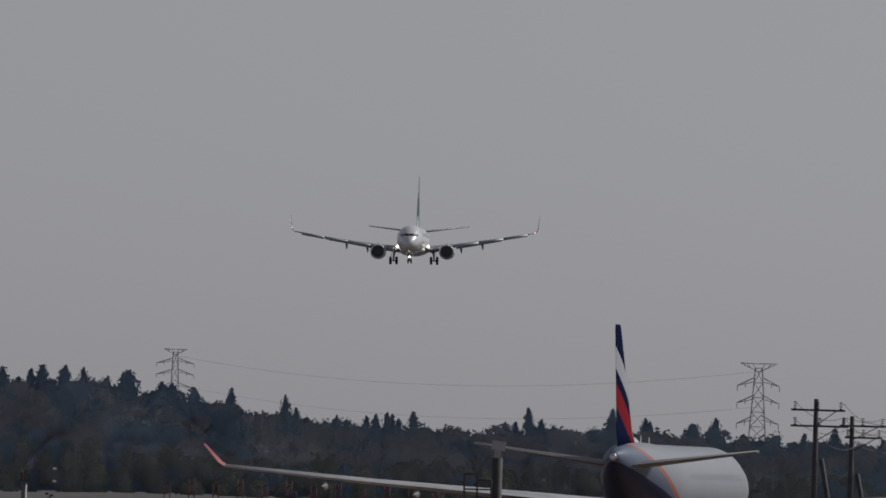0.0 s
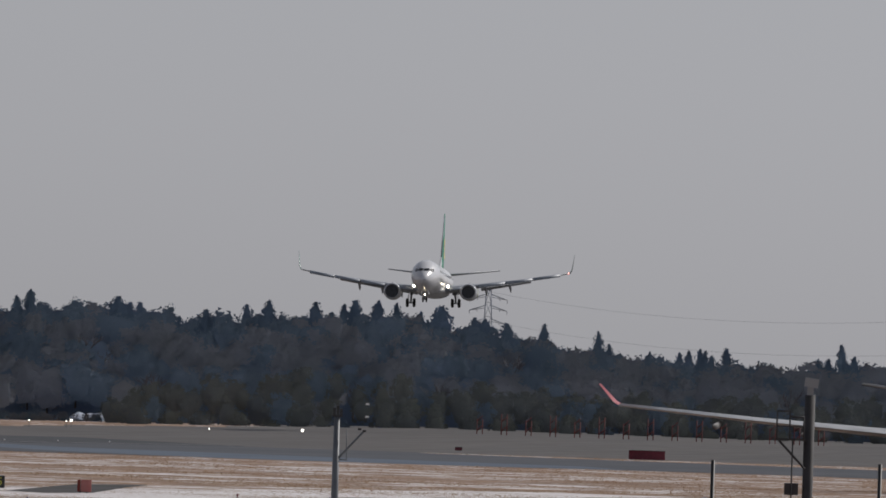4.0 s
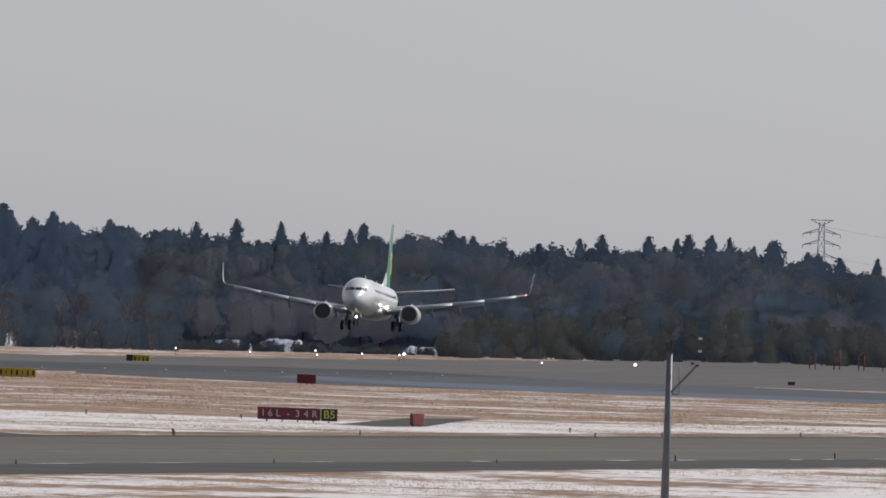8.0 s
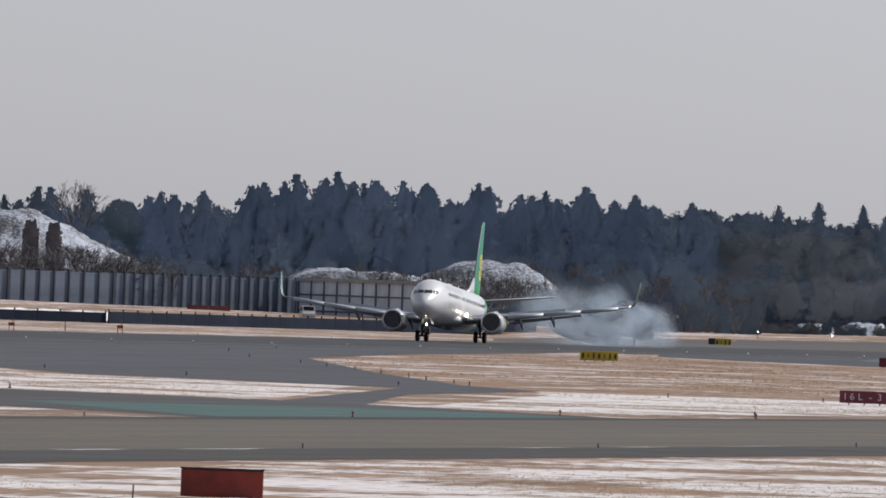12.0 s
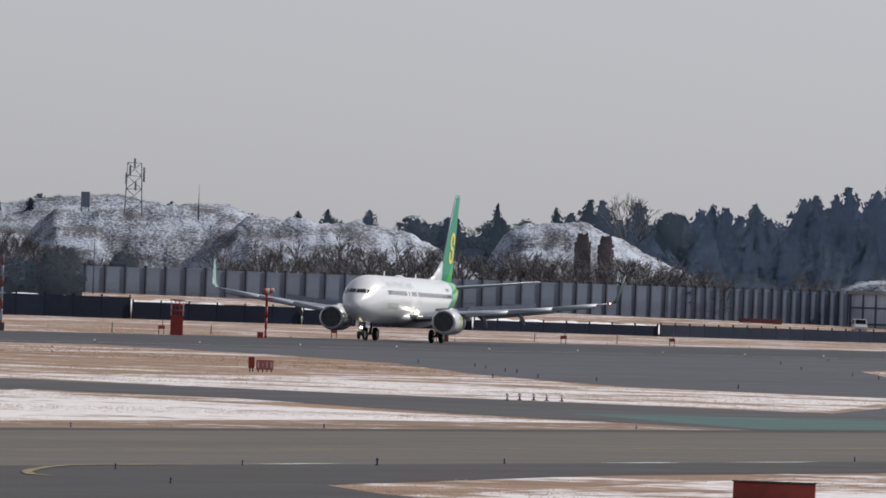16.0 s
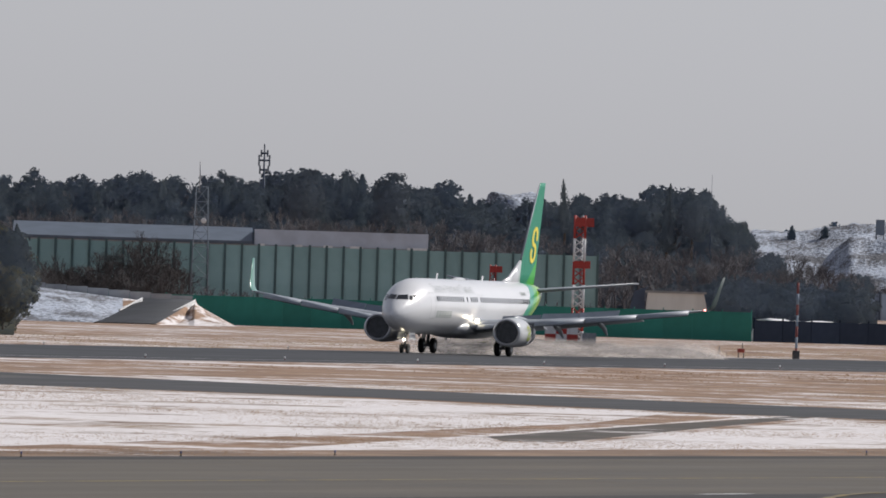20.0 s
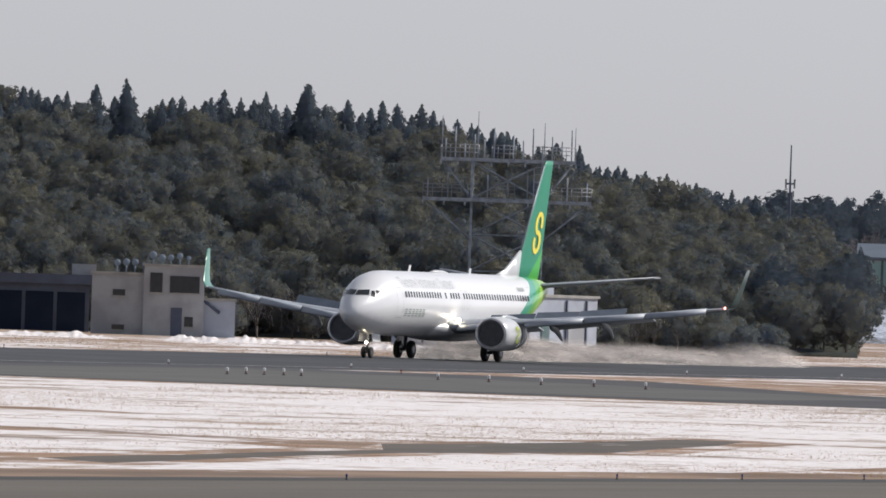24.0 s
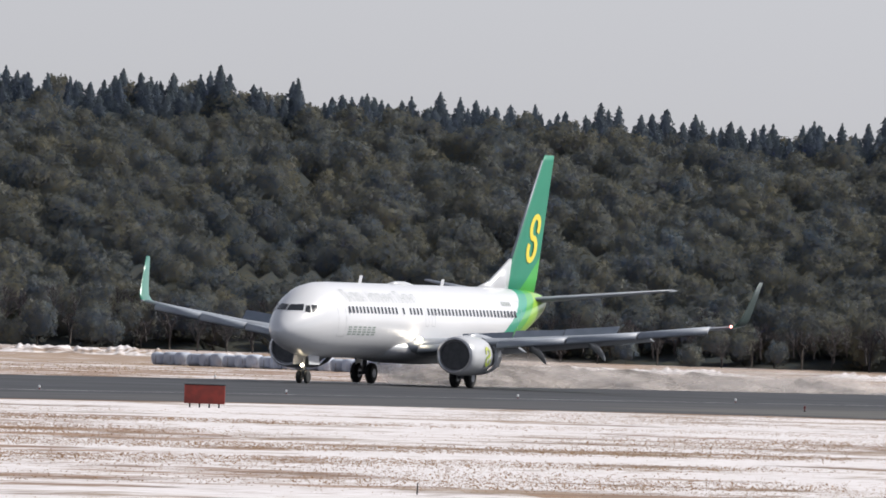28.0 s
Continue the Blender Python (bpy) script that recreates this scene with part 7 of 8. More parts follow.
def covered_stack():
    """A low stack under a brown sheet, with a grey cabinet standing behind it."""
    t = thing("covered_stack", "low stack of material under a brown sheet", "stack", facing(22.772, 1400))
    bm = B()
    loft(bm, [[(x, y, z * q) for y, z in ((-1.2, 0), (-1.1, 0.75), (-0.5, 1.0), (0.5, 1.0), (1.1, 0.7), (1.2, 0))] for x, q in ((-1.75, 0.8), (-1.4, 1.0), (-0.3, 1.05), (0.9, 0.95), (1.6, 0.9), (1.75, 0.7))])
    part("sheet_cover", bm, M_BROWNSHEET, t)
    for x in (-1.0, 0.0, 1.0):
        bm = B()
        box(bm, (0.06, 2.5, 0.05), (x, 0, 1.0))
        part("lath", bm, M_BARK, t)
    c = thing("equipment_cabinet", "grey equipment cabinet on a post with a lamp", "cabinet", facing(22.75, 1410))
    bm = B()
    box(bm, (0.55, 0.4, 1.1), (0, 0, 1.75))
    part("case", bm, M_GREYWALL, c)
    bm = B()
    rod(bm, (0, 0, 0), (0, 0, 1.25), 0.08)
    part("post", bm, M_STEEL, c)
    bm = B()
    bmesh.ops.create_uvsphere(bm, u_segments=8, v_segments=6, radius=0.08, matrix=Matrix.Translation((-0.4, -0.1, 2.35)))
    rod(bm, (-0.4, -0.05, 2.3), (-0.2, 0, 2.1), 0.03)
    part("lamp", bm, M_WHITECAP, c)


M_BROWNSHEET = material("brown_sheet", (0.13, 0.11, 0.08), 0.8, other=(0.09, 0.08, 0.06), scale=1.2, bump=0.3)
covered_stack()

# ---- signs, lights and poles of the airfield ----
def words(text, size, mat, parent, at, label=""):
    """Flat lettering facing -y, centred on its place."""
    cu = bpy.data.curves.new("lettering", "FONT")
    cu.body, cu.size, cu.extrude, cu.align_x, cu.align_y = text, size, 0.006, "CENTER", "CENTER"
    ob = bpy.data.objects.new("lettering", cu)
    me = bpy.data.meshes.new_from_object(ob)
    bpy.data.objects.remove(ob)
    me.transform(Matrix.Rotation(radians(90), 4, "X"))
    me.materials.clear()
    me.materials.append(mat)
    q = part("lettering", me, None, parent, label)
    q.location = at
    return q


def toward(x, y, z=0.0, turn=0.0):
    """A frame at a place on the field whose -y looks at the eye."""
    return Matrix.Translation((x, y, z)) @ pose(0, 0, 0, 0, 0, math.degrees(math.atan2(-x, y)) + turn)


def panel_part(name, parent, w, h, at, mat, label="", dpt=0.18):
    bm = B()
    vs = box(bm, (w, dpt, h), at)
    bmesh.ops.bevel(bm, geom=list({e for v in vs for e in v.link_edges}), offset=0.02, segments=1, affect="EDGES")
    return part(name, bm, mat, parent, label)


def sign_legs(t, w, n, high):
    for i in range(n):
        bm = B()
        rod(bm, (-w / 2 + w * (i + 0.5) / n, 0, 0), (-w / 2 + w * (i + 0.5) / n, 0, high + 0.05), 0.035, seg=8)
        part("leg", bm, M_BLACK, t)


t_ = thing("runway_sign", "red runway holding sign with white letters and a black end panel", "sign", toward(-172.25, 903.02), "taxiway signs")
panel_part("red_panel", t_, 3.26, 0.64, (-0.46, 0, 0.42), M_SIGNDARKRED, "dark red sign panel")
panel_part("black_panel", t_, 0.84, 0.64, (1.62, 0, 0.42), M_BLACK, "black sign panel")
for k_, ch_ in enumerate("16L-34R"):
    words(ch_, 0.50, M_SIGNTEXT, t_, (-1.80 + (0, 0.36, 0.78, 1.30, 1.78, 2.22, 2.66)[k_], -0.1, 0.42), "white letter")
words("B5", 0.58, M_SIGNYELLOWTEXT, t_, (1.62, -0.1, 0.42), "yellow letters")
sign_legs(t_, 4.0, 5, 0.12)
t_ = thing("marker_box", "weathered pink marker box with a dark side", "sign", toward(-165.1, 898), "taxiway signs")
panel_part("face", t_, 0.55, 0.62, (0.12, 0, 0.38), M_SIGNPINK, "pink face")
panel_part("side", t_, 0.16, 0.62, (-0.25, 0.05, 0.38), M_SIGNRED, "dark red side")
sign_legs(t_, 0.7, 2, 0.1)
for x_, y_, w_, h_, z_, mat_, lab_ in ((-93.85, 409.58, 1.95, 0.69, -0.09, M_SIGNRED, "dark red sign back on short legs"), (-298.73, 699.15, 1.75, 0.80, 0.12, M_SIGNRED, "red sign back in the snow beside the runway"),
                                       (-282.14, 1482.39, 1.6, 0.72, 0.05, M_SIGNDARKRED, "dark red sign back beside the exit"), (-286, 1889, 3.9, 0.95, 0.05, M_SIGNDARKRED, "long dark red sign near the threshold"),
                                       (-318, 1960, 0.8, 0.5, 0.05, M_SIGNDARKRED, "small dark red sign"), (-382.32, 1535.11, 0.75, 0.9, 0.1, M_SIGNRED, "red equipment box beyond the runway")):
    t_ = thing("taxiway_sign", lab_, "sign", toward(x_, y_), "taxiway signs")
    panel_part("panel", t_, w_, h_, (0, 0, z_ + h_ / 2 + 0.05), mat_)
    bm_ = B()
    box(bm_, (w_ + 0.04, 0.24, 0.04), (0, 0, z_ + h_ + 0.07))
    part("top_edge", bm_, M_BLACK, t_)
    sign_legs(t_, w_ * 0.95, max(2, round(w_ / 0.5)), z_)


def bar_sign(x, y, w, h, face, ink, label, n, dark_end=0.0):
    t = thing("taxiway_sign", label, "sign", toward(x, y), "taxiway signs")
    panel_part("panel", t, w, h, (0, 0, h / 2 + 0.12), face)
    if dark_end:
        panel_part("end_panel", t, dark_end, h, (-w / 2 - dark_end / 2, 0, h / 2 + 0.12), M_BLACK, "black end panel")
    for k in range(n):
        bm = B()
        hh = h * (0.55, 0.4, 0.6)[k % 3]
        box(bm, (w / n * (0.42, 0.2, 0.3)[k % 3], 0.02, hh), (-w / 2 + w * (k + 0.5) / n, -0.1, 0.12 + h / 2))
        part("marking_bar", bm, ink, t)
    sign_legs(t, w, 4, 0.12)


bar_sign(-286.42, 1382.14, 3.0, 0.72, M_SIGNYELLOW, M_BLACK, "yellow direction sign with dark markings", 7)
bar_sign(-400, 2000, 1.9, 0.85, M_SIGNYELLOW, M_BLACK, "yellow sign with a black end beyond the runway", 4, 0.75)
bar_sign(-244.66, 942.05, 0.95, 0.55, M_SIGNPINK, M_SIGNTEXT, "pink-red sign with pale markings on a frame", 4, 0.0)
t_ = thing("marker_box", "dark red marker box beside the sign", "sign", toward(-245.37, 941.86), "taxiway signs")
panel_part("panel", t_, 0.34, 0.62, (0, 0, 0.5), M_SIGNRED)
sign_legs(t_, 0.3, 2, 0.2)


def field_light(kind):
    """A low edge light: foot, stem and cap."""
    t = thing("edge_light", {"blue": "small blue-capped taxiway edge light", "white": "small white-capped runway light on a dark stem", "red": "small red-capped airfield light"}[kind], "airfield light", None, "airfield lights")
    bm = B()
    rod(bm, (0, 0, 0), (0, 0, 0.04), 0.10, 0.08, 10)
    part("foot", bm, M_BLACK, t)
    bm = B()
    rod(bm, (0, 0, 0.03), (0, 0, 0.17), 0.035, seg=8)
    part("stem", bm, M_BLACK if kind == "blue" else M_REDCAP, t)
    bm = B()
    rod(bm, (0, 0, 0.16), (0, 0, 0.19), 0.065, 0.065, 10)
    bmesh.ops.create_uvsphere(bm, u_segments=10, v_segments=6, radius=0.06 if kind == "blue" else 0.075, matrix=Matrix.Translation((0, 0, 0.24)) @ Matrix.Diagonal((1, 1, 1.25, 1)))
    part("cap", bm, {"blue": M_BLUECAP, "white": M_WHITECAP, "red": M_REDCAP}[kind], t)
    return t


TAXI_NEAR = [(-120.5, 476.7), (-121.3, 494.7), (-121.9, 543.1), (-118.9, 442.9), (-120.9, 463.5), (-121.3, 585.7), (-121.1, 630.6), (-120.0, 670.0), (-121.2, 718.1), (-122.7, 768.8), (-110.5, 416.8)]
TAXI_FAR = [(-151.6, 592.1), (-151.7, 638.9), (-149.3, 420.2), (-150.2, 444.0), (-150.5, 455.4), (-150.7, 466.7), (-151.1, 482.7), (-151.9, 500.4), (-151.9, 560.0),
            (-150.9, 762.4), (-151.7, 810.8), (-149.3, 860.7), (-151.2, 891.5), (-151.5, 937.5), (-184.3, 907.4), (-178.1, 917.8)]
EXIT = [(-281.9, 1125.1), (-271.5, 1098.5), (-266.4, 1080.7), (-256.6, 1045.9), (-253.7, 1037.0), (-240.1, 986.5), (-238.2, 968.0), (-233.4, 972.9), (-220.0, 950.4), (-303.8, 1326.5),
        (-281.1, 1234.0), (-322.6, 1426.0), (-261.4, 1163.0), (-251.4, 1126.3), (-242.2, 1093.3), (-231.8, 1053.7), (-223.6, 1024.0), (-216.9, 998.0), (-209.6, 971.8), (-204.9, 954.0), (-203.1, 927.6)]
GUARD = [(-190.3, 776.2), (-190.6, 779.8), (-190.8, 783.3), (-190.1, 782.9), (-189.3, 782.5), (-309.4, 852.1), (-310.7, 858.5), (-310.1, 859.6), (-309.5, 860.9), (-308.8, 861.6),
         (-304.6, 870.9), (-300.8, 868.0), (-295.1, 859.7), (-293.0, 861.9), (-287.5, 853.9)]
REDS = [(-317.0, 817.1), (-323.2, 854.3), (-322.9, 917.1), (-151.6, 684.2), (-157.0, 897.5), (-154.6, 738.3), (-153.2, 773.7)]
MODELS = {k: field_light(k) for k in ("blue", "white", "red")}
spots_ = [("blue", x, y, 0.01, 0.70 if y < 700 else 1.05) for x, y in TAXI_NEAR + TAXI_FAR + EXIT] + [("white", x, y, 0.014, 1.05) for x, y in GUARD] + [("red", x, y, 0.014, 0.85) for x, y in REDS]
spots_ += [("white", -337.5, y, 0.05, 0.75) for y in range(620, 1860, 30)] + [("white", -392.5, y, 0.05, 0.75) for y in range(620, 1860, 60)]
used_ = set()
for kind_, x_, y_, z_, size_ in spots_:
    if kind_ in used_:
        copy_thing(MODELS[kind_], Matrix.Translation((x_, y_, z_)) @ Matrix.Scale(size_, 4))
    else:
        MODELS[kind_].matrix_basis = Matrix.Translation((x_, y_, z_)) @ Matrix.Scale(size_, 4)
        used_.add(kind_)


def approach_unit(x, y, label):
    t = thing("approach_indicator", label, "airfield light", toward(x, y), "approach indicators")
    panel_part("housing", t, 0.6, 0.32, (0, 0, 0.62), M_SIGNRED, "red lamp housing", 0.5)
    for s in (-0.22, 0.22):
        bm = B()
        rod(bm, (s, 0, 0), (s, 0, 0.5), 0.035)
        part("leg", bm, M_BLACK, t)
    bm = B()
    rod(bm, (0.1, 0, 0.78), (0.1, 0, 1.25), 0.03)
    part("marker", bm, M_BLACK, t)


for x_, y_ in ((-398.8, 1560), (-399, 1600), (-398, 1645), (-398, 1690), (-399, 1500), (-399, 1430)):
    approach_unit(x_, y_, "red approach-path lamp unit on short legs")
for k_ in range(7):
    t_ = thing("marker_stake", "thin dark marker stake in the grass", "stake", toward(-404, 1380 + 52 * k_ + (k_ % 3) * 9), "marker stakes")
    bm_ = B()
    rod(bm_, (0, 0, 0), (0.03, 0, 0.9), 0.04, seg=6)
    part("rod", bm_, M_BLACK, t_)
for x_, y_, h_ in ((-93.9, 400.6, 0.33), (-172.4, 417.4, 0.3)):
    t_ = thing("marker_stake", "thin dark marker stake in the snow", "stake", toward(x_, y_), "marker stakes")
    bm_ = B()
    rod(bm_, (0, 0, 0), (0.01, 0, h_), 0.018, seg=6)
    part("rod", bm_, M_BLACK, t_)


def windsock():
    t = thing("wind_cone", "orange and white wind cone on a red pole", "windsock", facing(14.56, 1480))
    for k in range(4):
        bm = B()
        rod(bm, (0, 0, k * 0.95), (0, 0, k * 0.95 + 0.95), 0.10, seg=8)
        part("pole_section", bm, M_REDMAST, t)
    for k in range(4):
        bm = B()
        rod(bm, (-0.2 + k * 0.2, 0, 4.0 + 0.06 * k), (0.0 + k * 0.2, 0, 4.06 + 0.06 * k), 0.36 - 0.05 * k, 0.31 - 0.05 * k, 14)
        part("cone_ring", bm, M_ORANGECONE if k % 2 == 0 else M_WHITEMAST, t, "orange band" if k % 2 == 0 else "white band")
    bm = B()
    slab(bm, 1.0, 0.6, 0.1, (0, 0, 3.45))
    part("lamp_frame", bm, M_REDMAST, t)
    bm = B()
    slab(bm, 0.5, 0.5, 0.7, (-0.45, 0, 0))
    part("control_box", bm, M_REDMAST, t)


windsock()


def approach_frame():
    """Row of red steel frames that carry the localiser."""
    t = thing("localiser_array", "row of tall red steel antenna frames", "antenna array", facing(8.6, 2255))
    w = 2255 * math.radians(1.1)
    n = 15
    for k in range(n):
        x = -w / 2 + w * k / (n - 1)
        bm = B()
        for s in (-0.35, 0.35):
            rod(bm, (x + s, 0, 0), (x + s, 0, 4.4 if k % 2 else 3.7), 0.08, seg=6)
        for z in (1.0, 2.2, 3.4):
            rod(bm, (x - 0.35, 0, z), (x + 0.35, 0, z + 0.7), 0.07, seg=5)
        part("frame", bm, M_HAZERED, t)
    bm = B()
    rod(bm, (-w / 2, 0, 1.2), (w / 2, 0, 1.2), 0.08, seg=6)
    part("beam", bm, M_HAZERED, t)


approach_frame()
for k_, (yaw_, z_, d_) in enumerate(((10.96, 2.7, 2200), (10.745, 2.6, 2200), (10.6, 3.2, 2200), (10.465, 3.4, 2210), (10.48, 3.2, 2200), (10.02, 2.6, 2190), (10.75, 3.5, 2230), (9.72, 2.9, 2190), (11.2, 3.0, 2210), (9.3, 2.6, 2200))):
    t_ = thing("approach_light", "lit white approach light on a thin post", "airfield light", facing(yaw_, d_), "approach lights")
    bm_ = B()
    z_ *= 0.55
    rod(bm_, (0, 0, 0), (0, 0, z_), 0.03, seg=6)
    part("post", bm_, M_DARKPOLE, t_)
    bm_ = B()
    bmesh.ops.create_uvsphere(bm_, u_segments=8, v_segments=6, radius=0.17 if k_ in (3, 7) else 0.09, matrix=Matrix.Translation((0, -0.1, z_)))
    part("lamp", bm_, M_WHITELAMP, t_, "lit lamp")


def utility_pole(yaw, d, top, label, arms, brace=0):
    t = thing("utility_pole", label, "utility pole", facing(yaw, d), "utility poles")
    bm = B()
    rod(bm, (0, 0, 0), (0, 0, top), 0.19, 0.13, 14)
    part("pole", bm, M_DARKPOLE, t)
    for z, x0, x1 in arms:
        bm = B()
        box(bm, (x1 - x0, 0.10, 0.11), ((x0 + x1) / 2, -0.17, z))
        arm = part("cross_arm", bm, M_DARKPOLE, t)
        for f in (0.08, 0.5, 0.92):
            x = x0 + (x1 - x0) * f
            bm = B()
            for q in range(4):
                rod(bm, (x, -0.17, z + 0.06 + q * 0.11), (x, -0.17, z + 0.12 + q * 0.11), 0.10, 0.07, 10)
            part("insulator", bm, M_BLACK, arm)
        bm = B()
        rod(bm, (x0 + (x1 - x0) * 0.85, -0.17, z), (0.1, -0.05, z - 0.75), 0.025, seg=6)
        part("stay", bm, M_DARKPOLE, arm)
    if brace:
        bm = B()
        rod(bm, (brace * 0.35, 0, top - 3.2), (brace * 1.6, 0, 0), 0.13, seg=10)
        part("prop", bm, M_DARKPOLE, t, "leaning prop")
    return t


utility_pole(7.069, 950, 9.95, "dark concrete utility pole with two cross arms", ((9.35, -1.35, 1.55), (8.5, -1.35, 1.75)), 1)
utility_pole(6.952, 1000, 9.3, "dark concrete utility pole with cross arm", ((8.75, -0.7, 1.9), (8.1, -0.4, 1.7)), 1)
for k_, (xa_, za_, xb_, zb_) in enumerate(((-1.1, 9.75, -0.5, 9.2), (1.45, 9.75, 1.7, 9.2), (1.6, 8.9, 1.6, 8.5), (-1.2, 8.9, -0.3, 8.5), (0.0, 8.2, 0.2, 7.6))):
    pa_, pb_ = facing(7.069, 950) @ Vector((xa_, -0.17, za_)), facing(6.952, 1000) @ Vector((xb_, -0.17, zb_))
    pc_ = pb_ + (pb_ - pa_) * 1.0 + Vector((9, 0, 0.4))
    bm_ = B()
    for p_, q_ in ((pa_, pb_), (pb_, pc_)):
        pts_ = [p_.lerp(q_, i / 10) - Vector((0, 0, 0.5 * (1 - (2 * i / 10 - 1) ** 2))) for i in range(11)]
        for a1_, b1_ in zip(pts_, pts_[1:]):
            rod(bm_, a1_, b1_, 0.018, seg=4)
    tagged(part("overhead_wire", bm_, M_BLACK), "thin black overhead wire between the poles", "cable", "overhead wires")


def camera_mast():
    """The slim mast with a floodlight arm."""
    t = thing("camera_mast", "slim grey steel mast with small camera and side arm", "mast", facing(9.61, 450))
    bm = B()
    rod(bm, (0, 0, 0), (0, 0, 4.7), 0.115, 0.072, 16)
    part("pole", bm, M_MASTGREY, t)
    bm = B()
    for x, h in ((-0.07, 0.2), (0.02, 0.26), (0.10, 0.17)):
        box(bm, (0.07, 0.12, h), (x, 0, 4.7 + h / 2))
    box(bm, (0.26, 0.16, 0.05), (0.01, 0, 4.7))
    part("camera_head", bm, M_BLACK, t, "black camera head")
    bm = B()
    rod(bm, (0.05, 0, 3.62), (0.68, 0, 4.32), 0.028, seg=8)
    rod(bm, (0.05, 0, 3.6), (0.28, 0, 3.6), 0.018, seg=6)
    rod(bm, (0.27, 0, 3.6), (0.25, 0, 4.35), 0.012, seg=6)
    part("arm", bm, M_MASTGREY, t)
    for x, z in ((0.58, 4.38), (0.70, 4.34), (0.76, 4.70), (0.76, 5.02)):
        bm = B()
        box(bm, (0.09, 0.09, 0.05), (x, 0, z))
        part("sensor", bm, M_WHITECAP if z > 4.5 else M_BLACK, t)


def platform_mast():
    t = thing("surveillance_mast", "dark steel mast with a caged platform and camera housing", "mast", facing(8.09, 330))
    bm = B()
    rod(bm, (0, 0, 0), (0, 0, 5.45), 0.10, seg=14)
    part("pole", bm, M_DARKPOLE, t)
    bm = B()
    box(bm, (0.26, 0.3, 0.17), (0.02, 0, 5.68), Matrix.Rotation(radians(8), 4, "Y"))
    box(bm, (0.12, 0.12, 0.2), (0, 0, 5.5))
    part("camera_housing", bm, M_GREYWALL, t, "pale camera housing")
    bm = B()
    box(bm, (0.56, 0.5, 0.04), (-0.34, 0, 4.62))
    plat = part("platform", bm, M_DARKPOLE, t)
    for x in (-0.6, -0.36, -0.1):
        bm = B()
        rod(bm, (x, -0.24, 4.62), (x, -0.24, 5.14 if x < -0.3 else 5.04), 0.018, seg=6)
        rod(bm, (x, 0.24, 4.62), (x, 0.24, 5.14 if x < -0.3 else 5.04), 0.018, seg=6)
        part("rail_post", bm, M_DARKPOLE, plat)
    bm = B()
    for y in (-0.24, 0.24):
        rod(bm, (-0.6, y, 5.14), (-0.36, y, 5.14), 0.018, seg=6)
        rod(bm, (-0.36, y, 5.04), (-0.1, y, 5.04), 0.018, seg=6)
        rod(bm, (-0.6, y, 4.86), (-0.1, y, 4.86), 0.014, seg=6)
    part("hand_rail", bm, M_DARKPOLE, plat)
    for y in (-0.2, 0.2):
        bm = B()
        rod(bm, (-0.56, y, 4.6), (-0.06, y, 4.08), 0.022, seg=6)
        part("strut", bm, M_DARKPOLE, plat)
    bm = B()
    for k in range(7):
        rod(bm, (-0.3, -0.12, 2.8 + k * 0.25), (-0.3, 0.12, 2.8 + k * 0.25), 0.014, seg=6)
    rod(bm, (-0.3, -0.12, 2.5), (-0.3, -0.12, 4.6), 0.016, seg=6)
    rod(bm, (-0.3, 0.12, 2.5), (-0.3, 0.12, 4.6), 0.016, seg=6)
    part("ladder", bm, M_DARKPOLE, t)
    bm = B()
    box(bm, (0.26, 0.2, 0.22), (-0.3, 0, 3.7))
    part("junction_box", bm, M_DARKPOLE, t)


camera_mast()
platform_mast()
for yaw_, top_, lamps_ in ((8.396, 4.3, True), (7.858, 4.32, False)):
    t_ = thing("short_post", "short black post with twin floodlights" if lamps_ else "short plain black steel post", "post", facing(yaw_, 285), "short posts")
    bm_ = B()
    rod(bm_, (0, 0, 0), (0, 0, top_), 0.033, seg=10)
    part("pole", bm_, M_BLACK, t_)
    if lamps_:
        for s_ in (-0.11, 0.12):
            bm_ = B()
            bmesh.ops.create_uvsphere(bm_, u_segments=12, v_segments=8, radius=0.085, matrix=Matrix.Translation((s_, -0.05, 3.62)))
            part("floodlight", bm_, M_METAL, t_, "shiny floodlight")


def van():
    t = thing("van", "small white van parked by the wall", "van", facing(12.65, 2270, 0.9, -84), "parked vehicles")
    bm = B()
    loft(bm, [[(x, y, z) for x, z in ((-1.9, 0.35), (1.7, 0.35), (1.85, 0.9), (1.35, 1.25), (0.8, 1.85), (-1.8, 1.9), (-1.95, 1.2))] for y in (-0.8, 0.8)], smooth=False)
    part("body", bm, M_WHITE, t)
    bm = B()
    bm.faces.new([bm.verts.new(p) for p in ((1.34, -0.68, 1.30), (1.34, 0.68, 1.30), (0.86, 0.64, 1.82), (0.86, -0.64, 1.82))])
    bmesh.ops.solidify(bm, geom=bm.faces[:], thickness=-0.04)
    part("windscreen", bm, M_GLASS, t)
    for y in (-0.81, 0.81):
        bm = B()
        box(bm, (2.2, 0.02, 0.5), (-0.4, y, 1.5))
        part("side_window", bm, M_GLASS, t)
    for x in (-1.2, 1.15):
        for y in (-0.75, 0.75):
            bm = B()
            wheel(bm, (x, y, 0.3), 0.3, 0.2)
            part("wheel", bm, M_TYRE, t)


van()


